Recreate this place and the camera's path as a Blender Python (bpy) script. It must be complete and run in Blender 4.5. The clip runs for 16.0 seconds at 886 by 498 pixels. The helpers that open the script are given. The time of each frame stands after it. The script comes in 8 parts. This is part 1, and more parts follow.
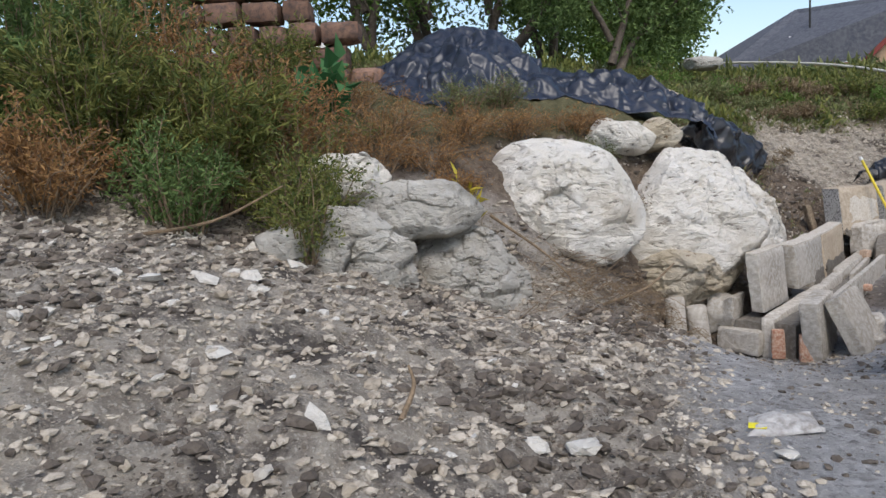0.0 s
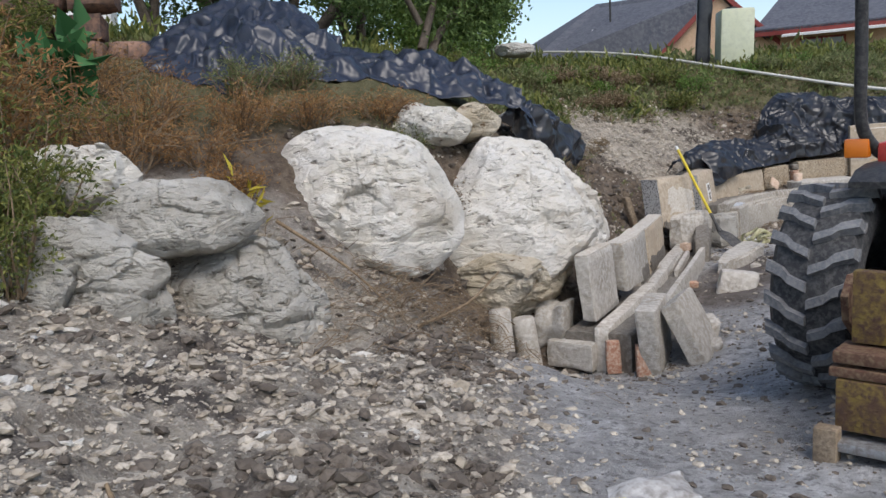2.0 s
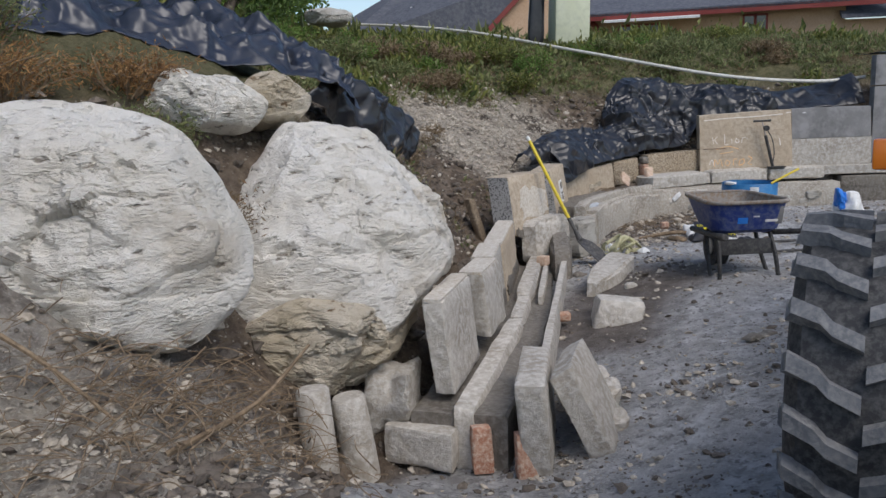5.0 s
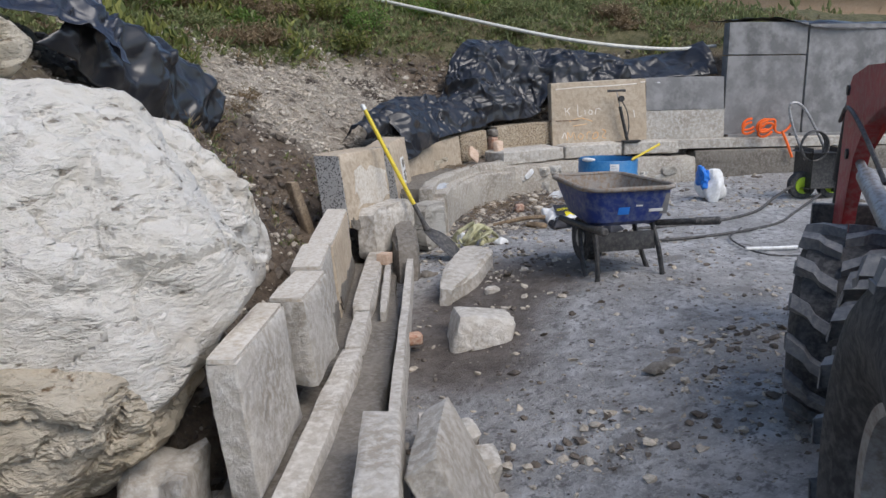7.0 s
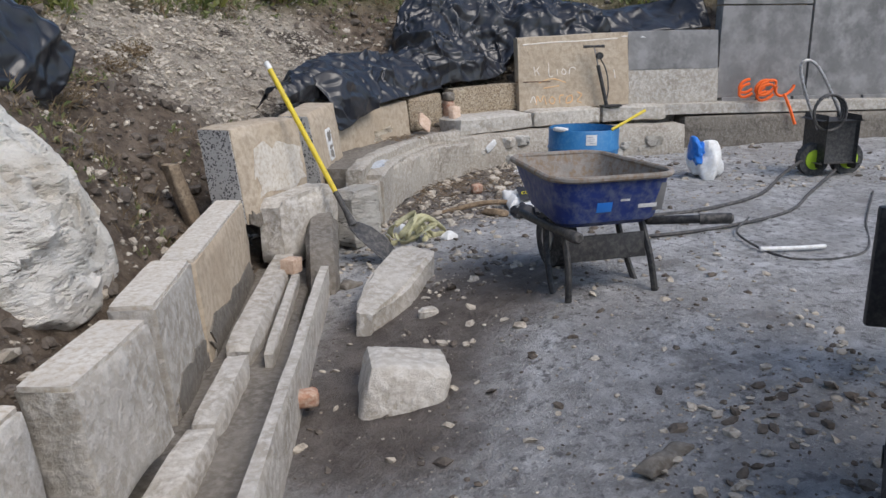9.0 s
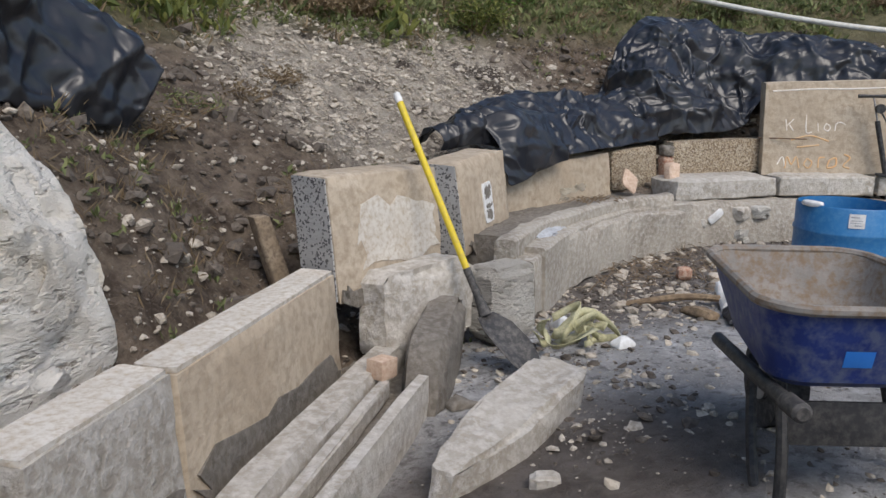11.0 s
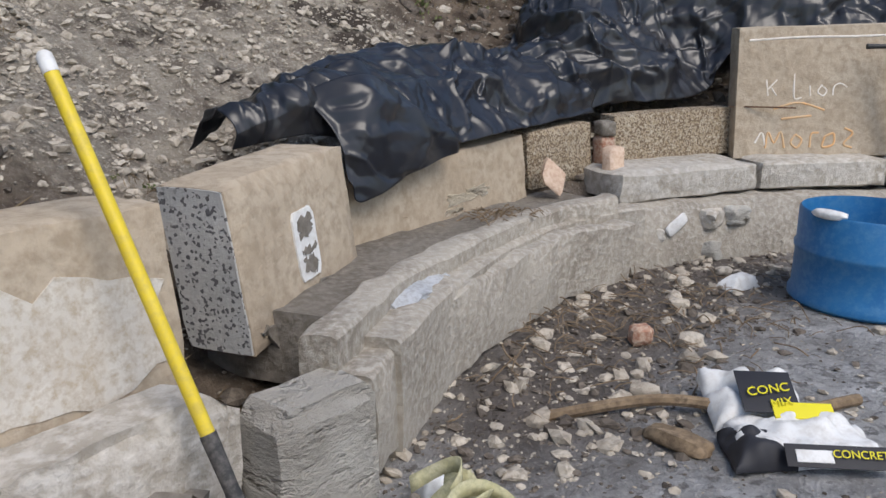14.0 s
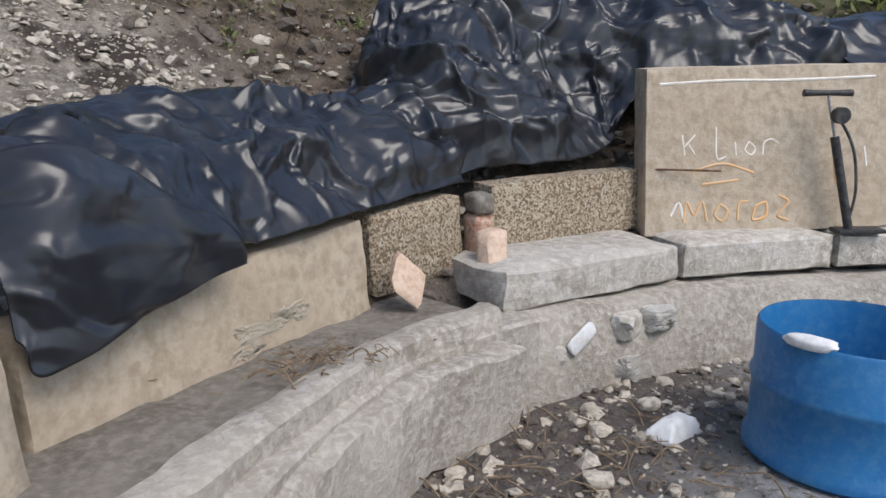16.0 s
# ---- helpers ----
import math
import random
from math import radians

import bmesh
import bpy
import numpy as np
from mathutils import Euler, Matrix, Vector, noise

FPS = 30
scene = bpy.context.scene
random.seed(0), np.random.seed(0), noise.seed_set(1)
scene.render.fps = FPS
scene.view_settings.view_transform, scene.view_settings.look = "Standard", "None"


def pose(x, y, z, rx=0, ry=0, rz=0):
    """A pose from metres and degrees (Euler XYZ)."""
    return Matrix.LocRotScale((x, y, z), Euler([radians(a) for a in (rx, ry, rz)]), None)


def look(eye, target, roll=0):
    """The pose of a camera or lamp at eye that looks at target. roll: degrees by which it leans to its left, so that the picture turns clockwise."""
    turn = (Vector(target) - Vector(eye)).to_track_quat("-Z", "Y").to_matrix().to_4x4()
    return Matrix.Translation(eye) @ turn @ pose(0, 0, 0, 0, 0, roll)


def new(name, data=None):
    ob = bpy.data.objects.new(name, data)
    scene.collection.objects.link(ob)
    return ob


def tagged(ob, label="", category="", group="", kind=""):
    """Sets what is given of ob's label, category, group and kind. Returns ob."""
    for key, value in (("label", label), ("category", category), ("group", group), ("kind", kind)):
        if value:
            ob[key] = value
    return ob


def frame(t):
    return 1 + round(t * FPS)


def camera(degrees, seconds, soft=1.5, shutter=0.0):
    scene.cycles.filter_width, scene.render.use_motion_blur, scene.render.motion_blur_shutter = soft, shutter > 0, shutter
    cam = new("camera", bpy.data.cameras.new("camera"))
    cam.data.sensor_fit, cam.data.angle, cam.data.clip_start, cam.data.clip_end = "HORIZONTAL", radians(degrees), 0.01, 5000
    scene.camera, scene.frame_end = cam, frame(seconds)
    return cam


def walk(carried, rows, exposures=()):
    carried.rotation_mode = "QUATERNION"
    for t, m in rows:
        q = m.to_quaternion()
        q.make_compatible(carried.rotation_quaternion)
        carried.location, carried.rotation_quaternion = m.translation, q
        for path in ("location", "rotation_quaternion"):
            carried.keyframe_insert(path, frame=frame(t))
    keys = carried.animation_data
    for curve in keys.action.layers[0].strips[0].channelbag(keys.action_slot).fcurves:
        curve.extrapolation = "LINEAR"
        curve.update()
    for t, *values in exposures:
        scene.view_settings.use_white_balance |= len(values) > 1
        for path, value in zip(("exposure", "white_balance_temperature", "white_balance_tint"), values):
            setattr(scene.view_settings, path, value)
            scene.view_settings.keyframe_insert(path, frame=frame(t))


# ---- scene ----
import itertools

cam = camera(57.5, 16.0)
PATH = [
    (0, (0.036, -0.001, 1.4), (0.014, 1.983, 1.15), -2.9),
    (0.5, (0.125, 0.253, 1.422), (0.155, 2.237, 1.171), -3.0),
    (1, (0.112, 0.575, 1.378), (0.253, 2.554, 1.129), -2.9),
    (1.5, (0.163, 0.861, 1.352), (0.521, 2.81, 1.082), -3.5),
    (2, (0.295, 1.16, 1.359), (0.713, 3.094, 1.069), -3.1),
    (2.5, (0.347, 1.483, 1.339), (0.913, 3.378, 1.039), -1.9),
    (3, (0.385, 1.859, 1.317), (1.098, 3.703, 1.016), -1.2),
    (3.2, (0.404, 1.973, 1.306), (1.124, 3.813, 0.996), -1.0),
    (5.3, (1.013, 3.312, 1.354), (1.873, 5.082, 0.996), -1.6),
    (5.5, (1.08, 3.44, 1.341), (1.96, 5.197, 0.969), -1.2),
    (6, (1.239, 3.797, 1.327), (2.29, 5.443, 0.898), -0.4),
    (6.5, (1.443, 4.077, 1.309), (2.533, 5.698, 0.878), -0.6),
    (7, (1.635, 4.33, 1.305), (2.811, 5.888, 0.868), -0.6),
    (7.5, (1.853, 4.596, 1.289), (3.19, 6.013, 0.839), 0.1),
    (8, (2.129, 4.802, 1.247), (3.466, 6.218, 0.79), 0.2),
    (8.2, (2.249, 4.886, 1.24), (3.564, 6.31, 0.747), 0.3),
    (10.3, (3.462, 5.948, 1.162), (4.544, 7.558, 0.675), 0.3),
    (10.5, (3.578, 6.034, 1.134), (4.647, 7.661, 0.675), 1.2),
    (11, (3.851, 6.201, 1.125), (4.562, 8.021, 0.7), 1.2),
    (11.5, (4.064, 6.43, 1.148), (4.631, 8.286, 0.666), 0.7),
    (12, (4.226, 6.729, 1.127), (4.768, 8.586, 0.619), 0.7),
    (12.5, (4.397, 7.026, 1.104), (4.931, 8.876, 0.564), 0.2),
    (13, (4.636, 7.334, 1.11), (5.195, 9.173, 0.558), -0.3),
    (13.5, (4.815, 7.657, 1.079), (5.581, 9.418, 0.522), 0.7),
    (14, (5.012, 7.903, 1.097), (5.872, 9.628, 0.564), 0.8),
    (14.5, (5.234, 8.128, 1.134), (6.117, 9.847, 0.618), 1.2),
    (15, (5.389, 8.377, 1.108), (6.333, 10.074, 0.631), 1.3),
    (15.5, (5.556, 8.607, 1.089), (6.621, 10.239, 0.642), 1.1),
    (16, (5.831, 8.966, 1.092), (6.955, 10.561, 0.653), 1.3),
]
EXPOSURE = [(0, 0.42, 6550, 10), (1.5, 0.42, 6550, 10), (2.5, 0.42, 6500, 10), (3, -0.03, 6450, 10), (3.2, -0.03, 6450, 10), (5.5, 0.27, 6450, 10), (8, 0.47, 6450, 10), (10.5, 0.37, 6650, 10), (12.5, 0.4, 6650, 10), (14.5, 0.42, 6550, 10), (16, 0.58, 6450, 10)]
walk(cam, [(t, look(eye, target, roll)) for t, eye, target, roll in PATH], EXPOSURE)


# ---- world, sun, exposure ----
world = bpy.data.worlds.new("sky")
scene.world = world
world.use_nodes = True
wn = world.node_tree.nodes
sky = wn.new("ShaderNodeTexSky")
sky.sky_type, sky.sun_disc = "NISHITA", False
sky.sun_elevation, sky.sun_rotation = radians(54), radians(172)
sky.dust_density = 1.5
world.node_tree.links.new(sky.outputs[0], wn["Background"].inputs[0])
wn["Background"].inputs[1].default_value = 0.148
sun = new("sun", bpy.data.lights.new("sun", "SUN"))
sun.data.energy, sun.data.angle, sun.data.color = 1.5, radians(35), (1.0, 0.96, 0.91)
sun.rotation_euler = (radians(36), 0, radians(8))


# ---- materials ----
def nodes_of(name):
    m = bpy.data.materials.new(name)
    m.use_nodes = True
    return m, m.node_tree.nodes, m.node_tree.links


def surface(name, a, b, c=None, rough=0.8, scale=3.0, fine=40.0, bump=0.3, metal=0.0, spots=None, spot_scale=12.0, spot_cut=0.6, spec=0.35, vary=0.0, dist=0.02, cracks=None, crack_scale=4.0):
    """Two mottled colours at a large and a fine scale, with dark or light spots and fine relief."""
    m, n, l = nodes_of(name)
    bs = n["Principled BSDF"]
    tc = n.new("ShaderNodeTexCoord")

    def noise_at(s, detail=6.0):
        t = n.new("ShaderNodeTexNoise")
        t.inputs["Scale"].default_value, t.inputs["Detail"].default_value = s, detail
        t.inputs["Roughness"].default_value = 0.65
        l.new(tc.outputs["Object"], t.inputs["Vector"])
        return t.outputs["Fac"]

    def mix(f, x, y, mode="MIX"):
        q = n.new("ShaderNodeMix")
        q.data_type, q.blend_type = "RGBA", mode
        for i, v in ((0, f), (6, x), (7, y)):
            if isinstance(v, bpy.types.NodeSocket):
                l.new(v, q.inputs[i])
            else:
                q.inputs[i].default_value = v if i == 0 else (*v, 1)
        return q.outputs[2]

    def ramp(f, lo, hi):
        q = n.new("ShaderNodeMapRange")
        q.inputs[1].default_value, q.inputs[2].default_value = lo, hi
        l.new(f, q.inputs[0])
        return q.outputs[0]

    col = mix(ramp(noise_at(scale), 0.35, 0.65), a, b)
    if c:
        col = mix(ramp(noise_at(fine, 3.0), 0.42, 0.66), col, c)
    if spots:
        v = n.new("ShaderNodeTexVoronoi")
        v.inputs["Scale"].default_value = spot_scale
        l.new(tc.outputs["Object"], v.inputs["Vector"])
        sep = n.new("ShaderNodeSeparateColor")
        l.new(v.outputs["Color"], sep.inputs[0])
        col = mix(ramp(sep.outputs[0], spot_cut, spot_cut + 0.05), col, spots)
    if cracks:
        cn = noise_at(crack_scale, 5.0)
        dv = n.new("ShaderNodeMath")
        dv.operation = "SUBTRACT"
        dv.inputs[1].default_value = 0.5
        l.new(cn, dv.inputs[0])
        ab = n.new("ShaderNodeMath")
        ab.operation = "ABSOLUTE"
        l.new(dv.outputs[0], ab.inputs[0])
        col = mix(ramp(ab.outputs[0], 0.014, 0.002), col, cracks)
    if vary:
        info = n.new("ShaderNodeObjectInfo")
        hsv = n.new("ShaderNodeHueSaturation")
        l.new(ramp_range(n, l, info.outputs["Random"], 1 - vary, 1 + vary), hsv.inputs["Value"])
        l.new(col, hsv.inputs["Color"])
        col = hsv.outputs[0]
    l.new(col, bs.inputs["Base Color"])
    bs.inputs["Roughness"].default_value, bs.inputs["Metallic"].default_value = rough, metal
    bs.inputs["Specular IOR Level"].default_value = spec
    if bump:
        bp = n.new("ShaderNodeBump")
        bp.inputs["Strength"].default_value, bp.inputs["Distance"].default_value = bump, dist
        l.new(noise_at(fine, 8.0), bp.inputs["Height"])
        l.new(bp.outputs[0], bs.inputs["Normal"])
    return m


def ramp_range(n, l, f, lo, hi):
    q = n.new("ShaderNodeMapRange")
    q.inputs[3].default_value, q.inputs[4].default_value = lo, hi
    l.new(f, q.inputs[0])
    return q.outputs[0]


def island_leaf(name, a, b, rough=0.6, through_light=0.3):
    """Leaf colour that varies from leaf to leaf and lets some light through."""
    m, n, l = nodes_of(name)
    bs = n["Principled BSDF"]
    g = n.new("ShaderNodeNewGeometry")
    q = n.new("ShaderNodeMix")
    q.data_type = "RGBA"
    q.inputs[6].default_value, q.inputs[7].default_value = (*a, 1), (*b, 1)
    l.new(g.outputs["Random Per Island"], q.inputs[0])
    l.new(q.outputs[2], bs.inputs["Base Color"])
    bs.inputs["Roughness"].default_value = rough
    bs.inputs["Specular IOR Level"].default_value = 0.25
    tr = n.new("ShaderNodeBsdfTranslucent")
    l.new(q.outputs[2], tr.inputs["Color"])
    ad = n.new("ShaderNodeMixShader")
    ad.inputs[0].default_value = through_light
    l.new(bs.outputs[0], ad.inputs[1])
    l.new(tr.outputs[0], ad.inputs[2])
    l.new(ad.outputs[0], n["Material Output"].inputs[0])
    return m


def ground_material():
    """Pale crushed limestone, brown dirt and grey gravel, blended by the ground's own regions."""
    m, n, l = nodes_of("ground_earth")
    bs = n["Principled BSDF"]
    tc = n.new("ShaderNodeTexCoord")

    def noise_at(s, d=8.0):
        t = n.new("ShaderNodeTexNoise")
        t.inputs["Scale"].default_value, t.inputs["Detail"].default_value, t.inputs["Roughness"].default_value = s, d, 0.7
        l.new(tc.outputs["Object"], t.inputs["Vector"])
        return t.outputs["Fac"]

    def rng(f, lo, hi):
        q = n.new("ShaderNodeMapRange")
        q.inputs[1].default_value, q.inputs[2].default_value = lo, hi
        l.new(f, q.inputs[0])
        return q.outputs[0]

    def mix(f, x, y):
        q = n.new("ShaderNodeMix")
        q.data_type = "RGBA"
        l.new(f, q.inputs[0])
        for i, v in ((6, x), (7, y)):
            if isinstance(v, bpy.types.NodeSocket):
                l.new(v, q.inputs[i])
            else:
                q.inputs[i].default_value = (*v, 1)
        return q.outputs[2]

    def attr(name):
        q = n.new("ShaderNodeAttribute")
        q.attribute_name = name
        return q.outputs["Fac"]

    big, mid, fine = noise_at(1.1), noise_at(7.0), noise_at(55.0)
    yard = mix(rng(mid, 0.4, 0.62), (0.37, 0.36, 0.35), (0.68, 0.67, 0.66))
    yard = mix(rng(big, 0.46, 0.60), yard, (0.39, 0.375, 0.36))
    yard = mix(rng(fine, 0.55, 0.68), yard, (0.68, 0.66, 0.63))
    yard = mix(rng(noise_at(19.0), 0.52, 0.62), yard, (0.23, 0.22, 0.212))
    yard = mix(rng(noise_at(3.1), 0.56, 0.64), yard, (0.31, 0.295, 0.28))
    dirt = mix(rng(mid, 0.38, 0.62), (0.085, 0.062, 0.045), (0.25, 0.195, 0.145))
    dirt = mix(rng(fine, 0.60, 0.70), dirt, (0.42, 0.38, 0.32))
    rubble = mix(rng(mid, 0.36, 0.6), (0.20, 0.165, 0.13), (0.47, 0.41, 0.33))
    rubble = mix(rng(fine, 0.52, 0.64), rubble, (0.60, 0.54, 0.45))
    rubble = mix(rng(noise_at(2.2), 0.52, 0.60), rubble, (0.085, 0.068, 0.055))
    green = mix(rng(mid, 0.35, 0.6), (0.08, 0.08, 0.035), (0.18, 0.16, 0.085))
    damp = mix(rng(mid, 0.35, 0.6), (0.12, 0.10, 0.085), (0.22, 0.19, 0.165))
    col = mix(attr("dirt"), yard, dirt)
    col = mix(attr("rubble"), col, rubble)
    col = mix(attr("damp"), col, damp)
    col = mix(attr("green"), col, green)
    l.new(col, bs.inputs["Base Color"])
    bs.inputs["Roughness"].default_value, bs.inputs["Specular IOR Level"].default_value = 0.92, 0.2
    add = n.new("ShaderNodeMath")
    l.new(mid, add.inputs[0])
    l.new(fine, add.inputs[1])
    bp = n.new("ShaderNodeBump")
    bp.inputs["Strength"].default_value, bp.inputs["Distance"].default_value = 0.9, 0.05
    l.new(add.outputs[0], bp.inputs["Height"])
    l.new(bp.outputs[0], bs.inputs["Normal"])
    return m


def limestone(name, a, b, pit, stain, tilt=0.5):
    """Weathered limestone with short slanting pits, broad stains and rough relief."""
    m, n, l = nodes_of(name)
    bs = n["Principled BSDF"]
    tc = n.new("ShaderNodeTexCoord")
    mp = n.new("ShaderNodeMapping")
    mp.inputs["Rotation"].default_value = (0.2, tilt, 0.3)
    mp.inputs["Scale"].default_value = (1.0, 1.0, 2.6)
    l.new(tc.outputs["Object"], mp.inputs["Vector"])

    def noise_at(s_, d, rough, vec):
        t = n.new("ShaderNodeTexNoise")
        t.inputs["Scale"].default_value, t.inputs["Detail"].default_value, t.inputs["Roughness"].default_value = s_, d, rough
        l.new(vec, t.inputs["Vector"])
        return t.outputs["Fac"]

    def rng(f, lo, hi):
        q = n.new("ShaderNodeMapRange")
        q.inputs[1].default_value, q.inputs[2].default_value = lo, hi
        l.new(f, q.inputs[0])
        return q.outputs[0]

    def mix(f, x, y):
        q = n.new("ShaderNodeMix")
        q.data_type = "RGBA"
        l.new(f, q.inputs[0])
        for i, v in ((6, x), (7, y)):
            if isinstance(v, bpy.types.NodeSocket):
                l.new(v, q.inputs[i])
            else:
                q.inputs[i].default_value = (*v, 1)
        return q.outputs[2]

    pits, grain = noise_at(9.0, 4.0, 0.6, mp.outputs[0]), noise_at(34.0, 6.0, 0.7, mp.outputs[0])
    col = mix(rng(noise_at(2.0, 6.0, 0.6, tc.outputs["Object"]), 0.38, 0.62), a, b)
    col = mix(rng(noise_at(1.1, 8.0, 0.7, tc.outputs["Object"]), 0.55, 0.66), col, stain)
    col = mix(rng(grain, 0.60, 0.70), col, stain)
    col = mix(rng(pits, 0.62, 0.68), col, pit)
    l.new(col, bs.inputs["Base Color"])
    bs.inputs["Roughness"].default_value, bs.inputs["Specular IOR Level"].default_value = 0.92, 0.2
    hgt = n.new("ShaderNodeMath")
    hgt.operation = "SUBTRACT"
    l.new(grain, hgt.inputs[0])
    l.new(rng(pits, 0.52, 0.70), hgt.inputs[1])
    bp = n.new("ShaderNodeBump")
    bp.inputs["Strength"].default_value, bp.inputs["Distance"].default_value = 0.9, 0.03
    l.new(hgt.outputs[0], bp.inputs["Height"])
    l.new(bp.outputs[0], bs.inputs["Normal"])
    return m


